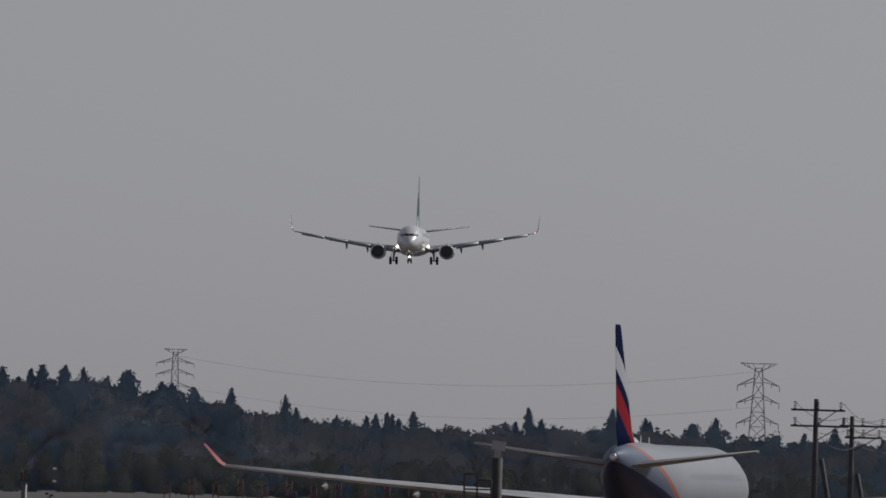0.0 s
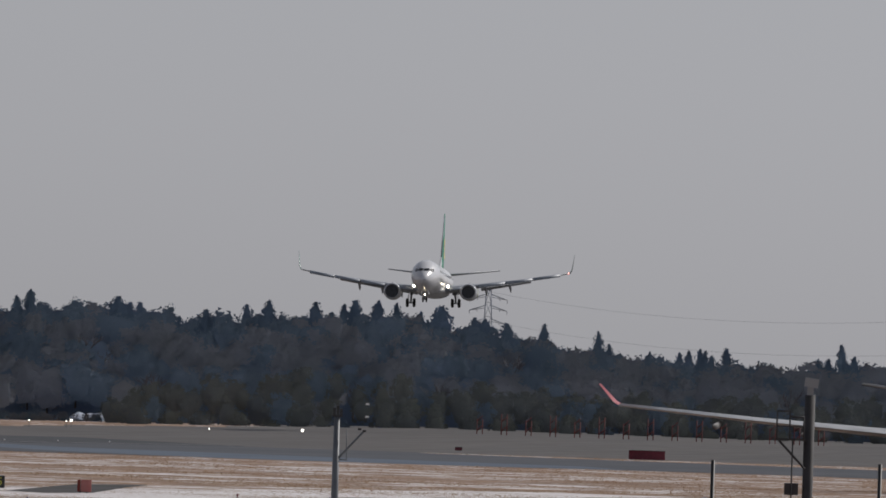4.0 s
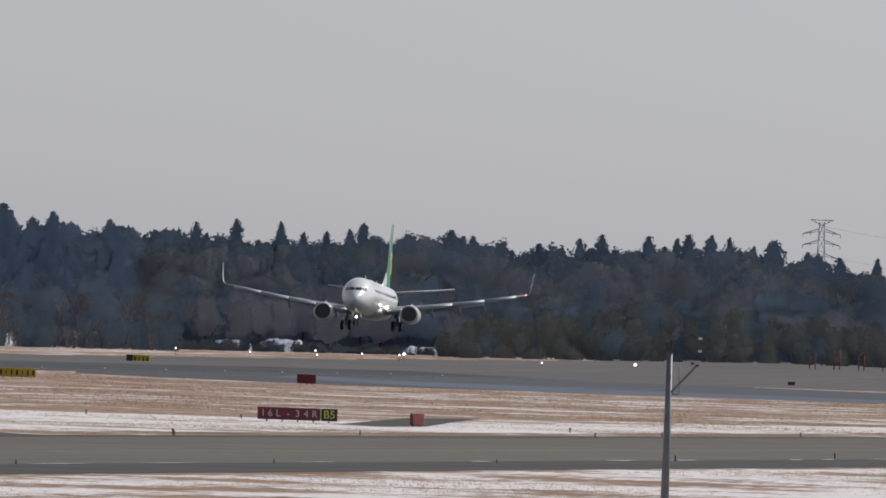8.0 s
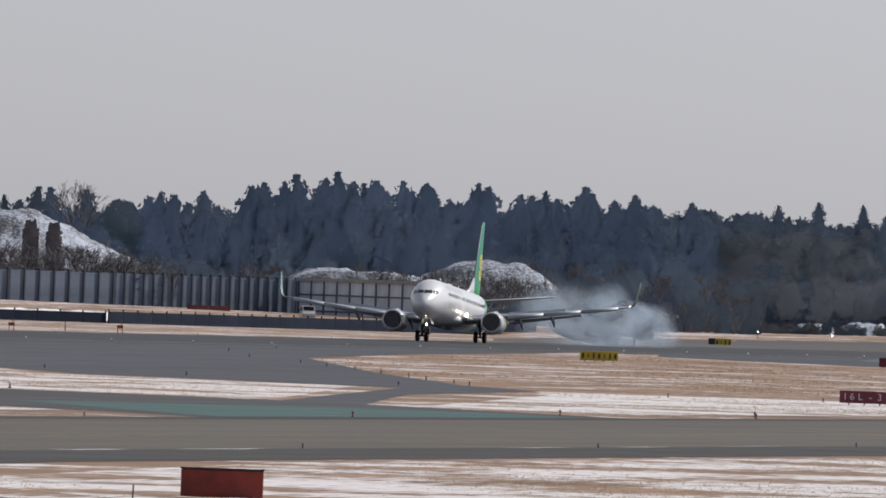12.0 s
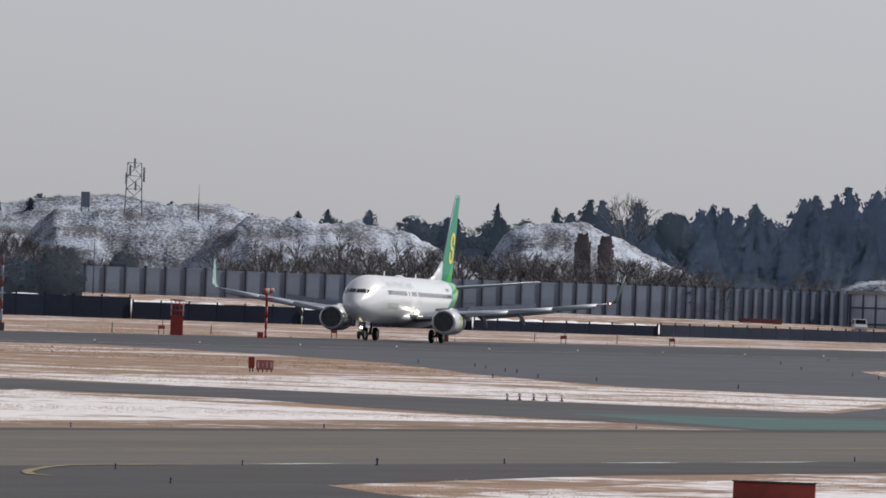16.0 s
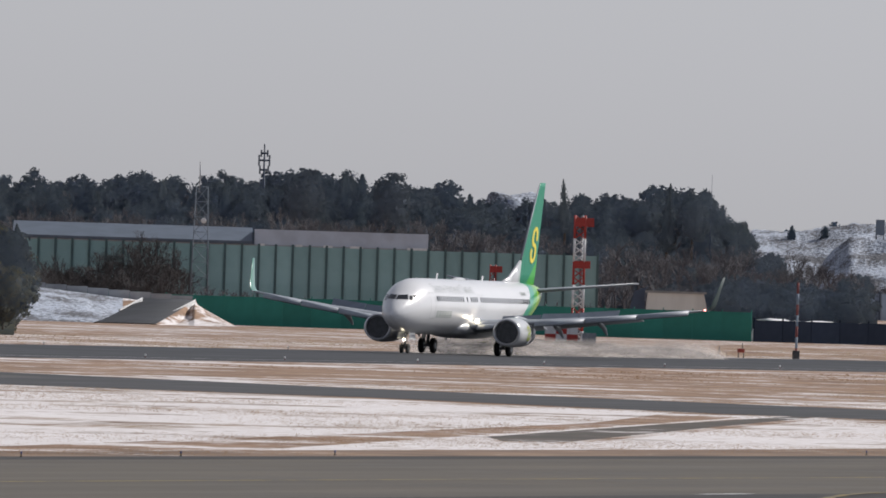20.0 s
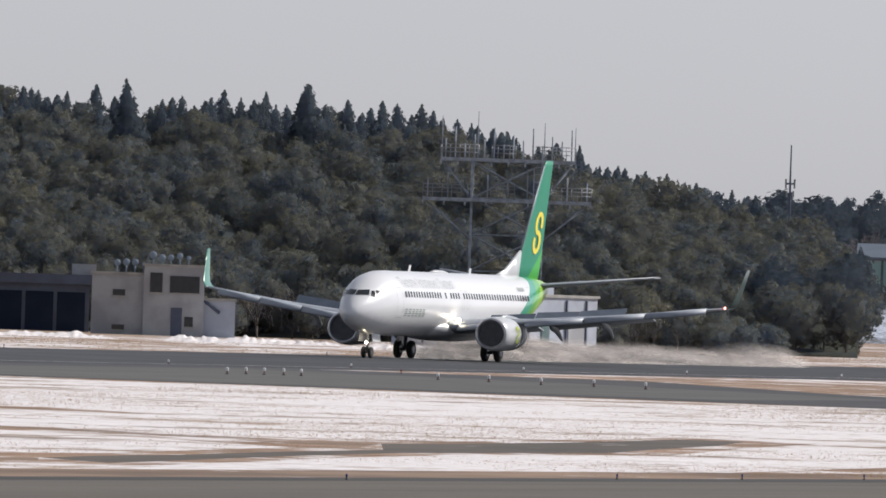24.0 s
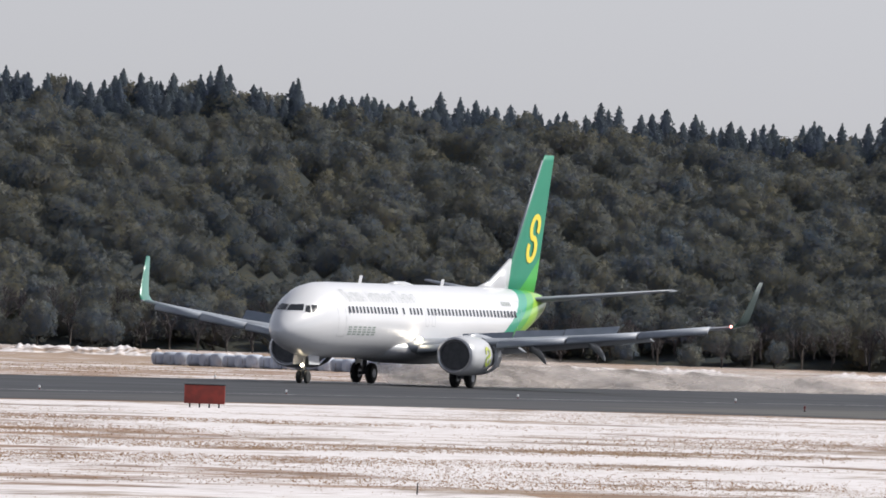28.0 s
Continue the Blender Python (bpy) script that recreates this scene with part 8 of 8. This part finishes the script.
# ---- tufts of dead grass that stand out of the snow ----
def grass_tufts(name, label, x0, x1, y0, y1, count, seed, size=1.0, dry=True, beyond=0.0):
    rng = np.random.default_rng(seed)
    p = np.stack([rng.uniform(x0, x1, count), rng.uniform(y0, y1, count), np.zeros(count)], 1)
    clump = np.sin(p[:, 0] * 0.21 + 2.1 * np.sin(p[:, 1] * 0.043)) + np.sin(p[:, 1] * 0.071 + 1.7 * np.sin(p[:, 0] * 0.13)) + rng.normal(0, 0.8, count)
    keep = (clump > 0.4) & (p[:, 0] < -beyond * p[:, 1])
    for poly in PAVED:
        inside = np.zeros(count, bool)
        for (ax, ay), (bx, by) in zip(poly, poly[1:] + poly[:1]):
            if ay != by:
                inside ^= ((ay > p[:, 1]) != (by > p[:, 1])) & (p[:, 0] < (bx - ax) * (p[:, 1] - ay) / (by - ay) + ax)
        keep &= ~inside
    p = p[keep]
    k = len(p)
    vs, fs = [], []
    for j in range(2):
        a = rng.uniform(0, math.pi, k)
        w, h = rng.uniform(0.010, 0.035, k) * size, rng.uniform(0.018, 0.055, k) * size
        d = np.stack([np.cos(a), np.sin(a), np.zeros(k)], 1)
        c = p + np.stack([rng.normal(0, 0.07, k), rng.normal(0, 0.07, k), np.full(k, 0.008)], 1)
        tip = c + np.stack([rng.normal(0, 0.05, k), rng.normal(0, 0.05, k), h], 1)
        vs.append(np.stack([c - d * w[:, None], c + d * w[:, None], tip], 1).reshape(-1, 3))
        fs.append(np.arange(3 * k).reshape(-1, 3) + 3 * k * j)
    tagged(new(name, raw_mesh(name, np.concatenate(vs), np.concatenate(fs), [M_DEADGRASS if dry else M_BROWNGRASS])), label, "grass", kind="stuff")


M_BROWNGRASS = leaf_material("brown_winter_grass", (0.26, 0.150, 0.078), (0.44, 0.290, 0.180), 0.5, spread=0.05, thin=0.5)
M_DEADGRASS = leaf_material("dead_grass", (0.40, 0.30, 0.20), (0.60, 0.48, 0.36), 0.5, spread=0.05, thin=0.5)
grass_tufts("grass", "brown tufts of dead grass in the snow beside the runway", -310, -158, 330, 765, 95000, 5, 0.6)
grass_tufts("grass", "brown tufts of dead grass between the taxiways", -262, -154, 760, 1150, 60000, 6)
grass_tufts("grass", "brown tufts of dead grass before the taxiway", -111, -70, 330, 900, 80000, 7, 0.8)
grass_tufts("grass", "brown tufts of dead grass behind the runway", -470, -398, 900, 1700, 40000, 8, 1.6)
grass_tufts("grass", "brown winter grass standing between the exit taxiways", -318, -156, 1000, 1560, 60000, 9, 1.5, False)
grass_tufts("grass", "brown winter grass standing by the far taxiway", -330, -156, 1560, 2250, 30000, 10, 2.0, False)
grass_tufts("grass", "brown winter grass in old snow by the taxiway", -170, -152, 420, 1000, 60000, 11, 0.55, False)
grass_tufts("grass", "brown winter grass in the snow field", -300, -170, 400, 780, 120000, 12, 0.7, False)
grass_tufts("grass", "brown winter grass showing through the snow", -300, -177, 385, 640, 110000, 13, 1.05, False, 0.385)


# ---- curved taxi guide lines ----
def curved_line(points, half):
    bm = B()
    pairs = []
    for i, p in enumerate(points):
        a, b = Vector(points[max(i - 1, 0)]), Vector(points[min(i + 1, len(points) - 1)])
        d = (b - a).normalized()
        pairs.append([bm.verts.new((p[0] - d.y * half * s, p[1] + d.x * half * s, 0.03)) for s in (1, -1)])
    for p, q in zip(pairs, pairs[1:]):
        bm.faces.new((p[0], q[0], q[1], p[1]))
    tagged(part("guide_line", bm, M_YELLOWLINE), "worn yellow guide line painted on the taxiway", "road marking", "guide lines", "structure")


for points_ in ([(-121.4, 460.0), (-121.3, 447.5), (-120.2, 441.1), (-118.8, 434.6), (-117.5, 429.1), (-115.9, 423.7), (-114.8, 421.6)],):
    curved_line(points_, 0.14)

# ---- the airliner that taxis away ----
def taxiing_airliner():
    """Origin on the ground under the tail cone; x forward."""
    jet2 = thing("airliner", "silver and navy wide-body airliner seen from behind, taxiing away", "airplane")
    fuse = [(0.0, 6.9, 0.12, 0.14), (0.5, 6.88, 0.42, 0.45), (2.5, 6.66, 0.9, 1.0), (6, 6.3, 1.55, 1.6), (11, 5.75, 2.25, 2.25), (16, 5.25, 2.72, 2.72), (20, 5.05, 2.82, 2.82), (45, 5.05, 2.82, 2.82),
            (52, 5.05, 2.82, 2.82), (56, 4.9, 2.5, 2.5), (59, 4.6, 1.9, 1.9), (61.5, 4.2, 1.0, 1.1), (62.6, 3.95, 0.2, 0.2)]
    bm = B()
    loft(bm, [ring_at(x, z, w, h, 40) for x, z, w, h in fuse])
    part("fuselage", bm, M_LIVERY2, jet2, "silver fuselage with navy belly")
    bm = B()
    loft(bm, [[(x, r * math.cos(2 * math.pi * i / 16), 6.92 + r * math.sin(2 * math.pi * i / 16)) for i in range(16)] for x, r in ((0.05, 0.26), (-0.25, 0.22), (-0.28, 0.15), (-0.1, 0.12))])
    part("exhaust_cone", bm, M_METAL, jet2, "bare metal tail exhaust")
    bm = B()
    loft(bm, [foil((x, 0, z), c, t, up=True) for x, z, c, t in ((11.5, 7.4, 9.0, 0.10), (9.0, 8.6, 7.6, 0.075), (2.0, 15.6, 2.9, 0.075), (1.7, 15.85, 2.5, 0.05))])
    fin = part("fin", bm, M_FIN2, jet2, "navy tail fin with red and white bands")
    bm = B()
    rod(bm, (11.4, 0, 7.5), (9.0, 0, 8.6), 0.16, 0.11, 8)
    rod(bm, (9.0, 0, 8.6), (2.0, 0, 15.6), 0.11, 0.05, 8)
    part("leading_edge", bm, M_SILVER, fin, "bare silver leading edge")
    bm = B()
    loft(bm, [[(x, w * c, 6.9 + (z - 6.9) * max(0, q)) for c, q in ((1, 0), (0.5, 0.75), (0, 1), (-0.5, 0.75), (-1, 0), (0, -0.05))] for x, z, w in ((3.2, 7.4, 0.3), (8.5, 8.3, 0.5), (11.5, 8.3, 0.5), (14.5, 7.9, 0.3))])
    part("fin_fillet", bm, M_SILVER, fin, "silver fillet at the fin's root")
    for side in (1, -1):
        bm = B()
        loft(bm, [foil((x, side * y, z), c, 0.10) for y, x, c, z in ((0.4, 8.6, 5.6, 6.35), (1.2, 8.0, 5.2, 6.42), (9.6, 2.6, 2.2, 7.55))])
        part("tailplane", bm, M_BROWNGREY, jet2, "dull grey tailplane")
        bm = B()
        loft(bm, [foil((x, side * y, z), c, 0.11) for y, x, c, z in ((2.0, 39.5, 10.5, 3.35), (9.5, 33.5, 7.0, 4.0), (20, 26.5, 4.4, 4.75), (29.2, 20.2, 2.4, 5.55))])
        wing = part("wing", bm, M_SILVERWING, jet2, "silver-grey wing")
        bm = B()
        loft(bm, [[(x, side * (29.2 + dy - zz * math.sin(a)), 5.55 + dz + zz * math.cos(a)) for x, yy, zz in foil((20.2 + dx, 0, 0), c, 0.08)]
                  for dx, dy, dz, c, a in ((0, 0, 0, 2.4, 0), (-0.6, 0.35, 0.25, 2.0, 0.6), (-1.9, 1.35, 1.45, 1.0, 0.85))])
        part("winglet", bm, M_REDTIP, wing, "red canted winglet")
        for y in (10.5, 16.5, 22.5):
            f = (y - 9.5) / 20.7
            x, z = 27.0 - 8.6 * f, 3.75 + 1.35 * f
            bm = B()
            loft(bm, [[(x + dx, side * y + w * math.cos(2 * math.pi * i / 12), z + dz + h * math.sin(2 * math.pi * i / 12)) for i in range(12)] for dx, dz, w, h in ((1.5, 0, 0.05, 0.05), (0, -0.22, 0.18, 0.26), (-1.6, -0.34, 0.17, 0.26), (-3.2, -0.30, 0.04, 0.06))])
            part("flap_track_fairing", bm, M_BROWNGREY, wing)
        bm = B()
        prof = [(37.5, 1.3), (37.0, 1.52), (35.5, 1.62), (33.5, 1.52), (32.2, 1.36)]
        loft(bm, [[(x, side * 9.6 + r * math.cos(2 * math.pi * i / 28), 2.25 + r * math.sin(2 * math.pi * i / 28)) for i in range(28)] for x, r in prof])
        eng = part("engine", bm, M_ENGINEBLUE, wing, "blue-grey engine nacelle")
        bm = B()
        loft(bm, [[(x, side * 9.6 + r * math.cos(2 * math.pi * i / 24), 2.25 + r * math.sin(2 * math.pi * i / 24)) for i in range(24)] for x, r in ((32.3, 1.27), (32.15, 1.25), (32.18, 0.85), (31.2, 0.62), (31.15, 0.4), (30.3, 0.06))])
        part("exhaust", bm, M_DARK, eng, "dark exhaust and plug")
        bm = B()
        loft(bm, [[(x, side * 9.6 + w * c, z + h * s) for c, s in ((1, 0), (0.6, 0.8), (-0.6, 0.8), (-1, 0), (-0.7, -1), (0.7, -1))] for x, z, w, h in ((36.5, 3.85, 0.12, 0.15), (34, 3.9, 0.3, 0.4), (30.5, 3.5, 0.25, 0.4), (28.5, 3.4, 0.06, 0.1))])
        part("pylon", bm, M_SILVERWING, wing)
        bm = B()
        rod(bm, (29.5, side * 5.3, 0.7), (29.5, side * 5.0, 3.2), 0.2, seg=10)
        gear = part("main_gear", bm, M_STEEL, jet2)
        for dx in (-0.95, 0.95):
            for dy in (-0.65, 0.65):
                bm = B()
                wheel(bm, (29.5 + dx, side * 5.3 + dy, 0.68), 0.68, 0.5)
                part("tyre", bm, M_TYRE, gear)
    bm = B()
    rod(bm, (55, 0, 0.5), (55, 0, 3.0), 0.14, seg=8)
    gear = part("nose_gear", bm, M_STEEL, jet2)
    for dy in (-0.35, 0.35):
        bm = B()
        wheel(bm, (55, dy, 0.5), 0.5, 0.35)
        part("tyre", bm, M_TYRE, gear)
    for x, z in ((14.5, 7.95), (19, 7.84)):
        bm = B()
        loft(bm, [[(x + a * 0.2 + 0.1 * f, b * 0.03, z + 0.5 * f) for a, b in ((1, 0), (0, 1), (-1, 0), (0, -1))] for f in (0, 1)], smooth=False)
        part("blade_aerial", bm, M_WHITE, jet2)
    for k in range(24):
        x = 22 + k * 1.2
        bm = B()
        s = 0.42
        for side in (1, -1):
            bm = B()
            bm.faces.new([bm.verts.new((x + dx, side * (2.84 * math.cos(math.asin(zz / 2.84)) + 0.01), 5.05 + zz)) for dx, zz in ((-0.13, 0.55), (0.13, 0.55), (0.13, 0.95), (-0.13, 0.95))])
            part("cabin_window", bm, M_SEAM, jet2, clean=False)
    return jet2


def banded(name, base, axis_mix, bands):
    """Paint in slanting bands: thresholds on a slant of the body's own axes."""
    m = bpy.data.materials.new(name)
    m.use_nodes = True
    n, l = m.node_tree.nodes, m.node_tree.links
    b = n["Principled BSDF"]
    tc = n.new("ShaderNodeTexCoord").outputs["Object"]
    sx = n.new("ShaderNodeSeparateXYZ")
    l.new(tc, sx.inputs[0])
    nz = noise_node(n, l, tc, 0.3, 4)
    s = math_node(n, l, "MULTIPLY_ADD", sx.outputs[0], axis_mix, sx.outputs[2])
    c = mix_node(n, l, nz, base, tuple(0.85 * q for q in base))
    for limit, col in bands:
        c = mix_node(n, l, math_node(n, l, "LESS_THAN", s, limit), c, col)
    l.new(c, b.inputs["Base Color"])
    b.inputs["Roughness"].default_value = 0.8
    b.inputs["Specular IOR Level"].default_value = 0.0
    return m


def livery2_material():
    """White over silver-blue over navy, parted by an orange line that falls towards the nose."""
    m = bpy.data.materials.new("silver_and_navy_livery")
    m.use_nodes = True
    n, l = m.node_tree.nodes, m.node_tree.links
    b = n["Principled BSDF"]
    tc = n.new("ShaderNodeTexCoord").outputs["Object"]
    sx = n.new("ShaderNodeSeparateXYZ")
    l.new(tc, sx.inputs[0])
    c = mix_node(n, l, noise_node(n, l, tc, 0.3, 4), (0.33, 0.35, 0.385), (0.27, 0.29, 0.325))
    s1 = math_node(n, l, "MULTIPLY_ADD", sx.outputs[0], 0.327, sx.outputs[2])
    s2 = math_node(n, l, "MULTIPLY_ADD", sx.outputs[0], 0.165, sx.outputs[2])
    c = mix_node(n, l, math_node(n, l, "LESS_THAN", s1, 9.60), c, (0.42, 0.13, 0.08))
    c = mix_node(n, l, math_node(n, l, "LESS_THAN", s1, 9.25), c, (0.13, 0.16, 0.23))
    c = mix_node(n, l, math_node(n, l, "LESS_THAN", s2, 6.65), c, (0.014, 0.024, 0.078))
    l.new(c, b.inputs["Base Color"])
    b.inputs["Roughness"].default_value = 0.5
    b.inputs["Specular IOR Level"].default_value = 0.15
    return m


M_LIVERY2 = livery2_material()
M_FIN2 = banded("navy_fin_bands", (0.014, 0.02, 0.06), 0.36, [(14.25, (0.42, 0.43, 0.47)), (12.9, (0.012, 0.018, 0.055)), (12.05, (0.26, 0.028, 0.035)), (10.6, (0.014, 0.02, 0.06))])
M_ENGINEBLUE = material("blue_grey_nacelle_paint", (0.10, 0.135, 0.20), 0.25, other=(0.08, 0.11, 0.17), scale=0.6, coat=0.4)
M_BROWNGREY = material("dull_grey_paint", (0.17, 0.165, 0.165), 0.6, other=(0.13, 0.127, 0.127), scale=0.5)
M_SILVERWING = material("silver_wing_paint", (0.42, 0.43, 0.45), 0.55, 0.0, other=(0.33, 0.34, 0.36), scale=0.5)
jet2 = taxiing_airliner()


# ---- smoke and blown snow ----
def puff(name, label, category, mat, rx, ry, rz, seed, group):
    """A soft rounded puff of unit size, stretched to its radii."""
    bm = B()
    bmesh.ops.create_icosphere(bm, subdivisions=3, radius=1.0)
    off = Vector((seed * 3.7, seed * 1.9, 0))
    for v in bm.verts:
        v.co *= 0.9 + 0.14 * noise.noise(v.co * 1.6 + off)
    for f in bm.faces:
        f.smooth = True
    ob = part(name, bm, mat)
    ob.scale = (rx, ry, rz)
    ob.visible_shadow = False
    return tagged(ob, label, category, group)


SMOKE = []
for k_ in range(22):
    r_ = rand_gen(40 + k_)
    SMOKE.append((puff("smoke_puff", "pale blue tyre smoke drifting over the runway", "smoke", M_SMOKE, r_.uniform(2.6, 4.6), 2.5, r_.uniform(1.5, 3.0), 40 + k_, "tyre smoke"), k_))
DUST = []
for k_ in range(30):
    r_ = rand_gen(80 + k_)
    DUST.append((puff("dust_puff", "dusty snow blown up behind the engines", "dust cloud", M_DUST, r_.uniform(3.0, 7.0), r_.uniform(3, 5), r_.uniform(0.7, 1.6), 80 + k_, "blown snow"), k_))


# ---- movement ----
JET_ROWS = [  # seconds, place along the runway, height, pitch, bank, crab
    (0, 2478.5, 35.28, -0.20, 1.20, 6.20), (0.5, 2448.0, 32.87, 0.17, 1.22, 6.09), (1, 2417.0, 30.12, 0.55, 1.23, 5.98),
    (1.5, 2385.0, 27.49, 0.93, 1.25, 5.88), (2, 2352.4, 24.90, 1.30, 1.27, 5.77), (2.5, 2321.6, 22.82, 1.68, 1.28, 5.66),
    (3, 2290.3, 20.73, 2.05, 1.30, 5.55), (3.5, 2258.4, 19.06, 2.03, 1.15, 5.43), (5.5, 2125.3, 13.24, 1.97, 0.55, 4.97),
    (6, 2091.6, 11.43, 1.96, 0.40, 4.86), (6.5, 2058.7, 9.54, 1.94, 0.25, 4.75), (7, 2024.2, 7.99, 1.93, 0.10, 4.63),
    (7.5, 1989.7, 6.28, 1.91, -0.05, 4.52), (8, 1955.3, 4.69, 1.90, -0.20, 4.40), (8.5, 1921.5, 3.57, 2.07, -0.15, 4.37),
    (9, 1887.5, 2.42, 2.23, -0.10, 4.33), (9.5, 1854.7, 1.51, 2.40, -0.05, 4.30), (10, 1821.5, 0.88, 2.57, 0.00, 4.27),
    (10.5, 1788.8, 0.45, 2.73, 0.05, 4.23), (11, 1755.4, 0.28, 2.90, 0.10, 4.20), (11.5, 1722.7, 0.28, 2.80, 0.20, 3.85),
    (12, 1690.1, 0.28, 2.70, 0.30, 3.50), (12.5, 1659.0, 0.28, 2.37, 0.23, 3.18), (14.5, 1539.1, 0.28, 1.03, -0.03, 1.92),
    (15, 1509.9, 0.28, 0.70, -0.10, 1.60), (15.5, 1480.6, 0.28, 0.60, -0.20, 1.40), (16, 1451.3, 0.28, 0.50, -0.30, 1.20),
    (16.5, 1422.6, 0.28, 0.40, -0.40, 1.00), (17, 1393.8, 0.28, 0.30, -0.50, 0.80), (17.5, 1366.1, 0.28, 0.27, -0.52, 0.73),
    (18, 1338.5, 0.28, 0.23, -0.53, 0.65), (18.5, 1311.6, 0.28, 0.20, -0.55, 0.57), (19, 1285.4, 0.28, 0.17, -0.57, 0.50),
    (19.5, 1259.8, 0.28, 0.13, -0.58, 0.42), (20, 1234.0, 0.28, 0.10, -0.60, 0.35), (20.5, 1209.2, 0.28, 0.10, -0.57, 0.39),
    (22.5, 1113.2, 0.28, 0.08, -0.45, 0.57), (23, 1090.5, 0.28, 0.07, -0.42, 0.62), (23.5, 1067.3, 0.28, 0.07, -0.39, 0.67),
    (24, 1045.3, 0.28, 0.06, -0.36, 0.71), (24.5, 1023.3, 0.28, 0.06, -0.33, 0.76), (25, 1002.0, 0.28, 0.05, -0.30, 0.80),
    (25.5, 981.2, 0.28, 0.04, -0.35, 0.78), (26, 960.9, 0.28, 0.03, -0.40, 0.75), (26.5, 941.0, 0.28, 0.03, -0.45, 0.73),
    (27, 921.2, 0.28, 0.02, -0.50, 0.70), (27.5, 901.6, 0.28, 0.01, -0.55, 0.68), (28, 882.6, 0.28, 0.00, -0.60, 0.65),
]


def along(t):
    """Where the landing airliner's main wheels are along the runway at t."""
    return float(np.interp(t, [r[0] for r in JET_ROWS], [r[1] for r in JET_ROWS]))


def motions():
    walk(jet, [(t, pose(-365, y, z, bank, -pitch, -90 + crab)) for t, y, z, pitch, bank, crab in JET_ROWS])
    # the second airliner rolls away down the taxiway
    walk(jet2, [(t, pose(-161 - 0.02 * t, 1188 + 9.4 * t, 0.03, 0, 0, 90.4)) for t in (0, 7, 14, 21, 28)])
    # the wings bend up in flight and settle on the wheels
    for wing_, side in WINGS:
        rows = []
        for t, a in ((0, 2.0), (8, 2.5), (10.5, 2.2), (12.0, 0.2), (14, -0.5), (28, -0.7)):
            m = pose(0, 0, 0, side * a, 0, 0)
            root = Vector((0, side * 1.9, 2.05))
            rows.append((t, Matrix.Translation(root - m.to_3x3() @ root) @ m))
        walk(wing_, rows)
    # spoilers rise after touchdown and the reverser sleeves slide back
    for sp, at, axis in SPOILERS:
        walk(sp, [(t, Matrix.Translation(at) @ Matrix.Rotation(radians(a), 4, axis)) for t, a in ((0, 0), (11.2, 0), (12.0, 42), (13.5, 50), (28, 50))])
    for sleeve in SLEEVES:
        walk(sleeve, [(t, pose(-a, 0, 0)) for t, a in ((0, 0), (12.6, 0), (14.4, 0.5), (28, 0.5))])
    # tyre smoke wells up from the runway at touchdown and drifts away
    for ob, k in SMOKE:
        r = rand_gen(200 + k)
        t0 = 10.55 + 0.028 * k
        side = -362.2 if k % 2 else -367.8
        y0 = along(t0) + 1.0
        rise, drift = r.uniform(0.9, 5.4), r.uniform(-0.4, 0.4)
        rows = [(0, pose(side, y0, -4.5))]
        for t, f in ((t0, 0.0), (t0 + 0.3, 0.70), (t0 + 1.3, 0.98), (t0 + 4.0, 1.25), (28, 1.6)):
            rows.append((t, pose(side + drift * min(t - t0, 6) - 2.4 * max(0, min(t - t0, 6) - 0.8) ** 1.4, y0 - 1.2 * min(t - t0, 6), -4.5 + f * (4.5 + rise))))
        walk(ob, rows)
    # snow and dust blown back along the runway, carried with the airliner
    for ob, k in DUST:
        r = rand_gen(300 + k)
        off, up = r.uniform(-11, -2), r.uniform(-0.2, 1.1) * (1 - 0.022 * k)
        behind = 4 + 0.055 * k * k + 0.6 * k + r.uniform(-2, 2) - 2.5 * off
        rows = [(0, pose(-365 + off, along(16) + behind, -4))]
        for t in [16.0 + 0.5 * i for i in range(25)]:
            f = min(1, max(0, (t - 17.6 - 0.05 * k) / 1.0))
            rows.append((t, pose(-365 + off + 0.5 * math.sin(t * 1.3 + k), along(t) + behind + 1.2 * math.sin(t * 1.7 + k * 2), -4 + f * (4 + up) + 0.12 * math.sin(t * 2.1 + k))))
        walk(ob, rows)


motions()
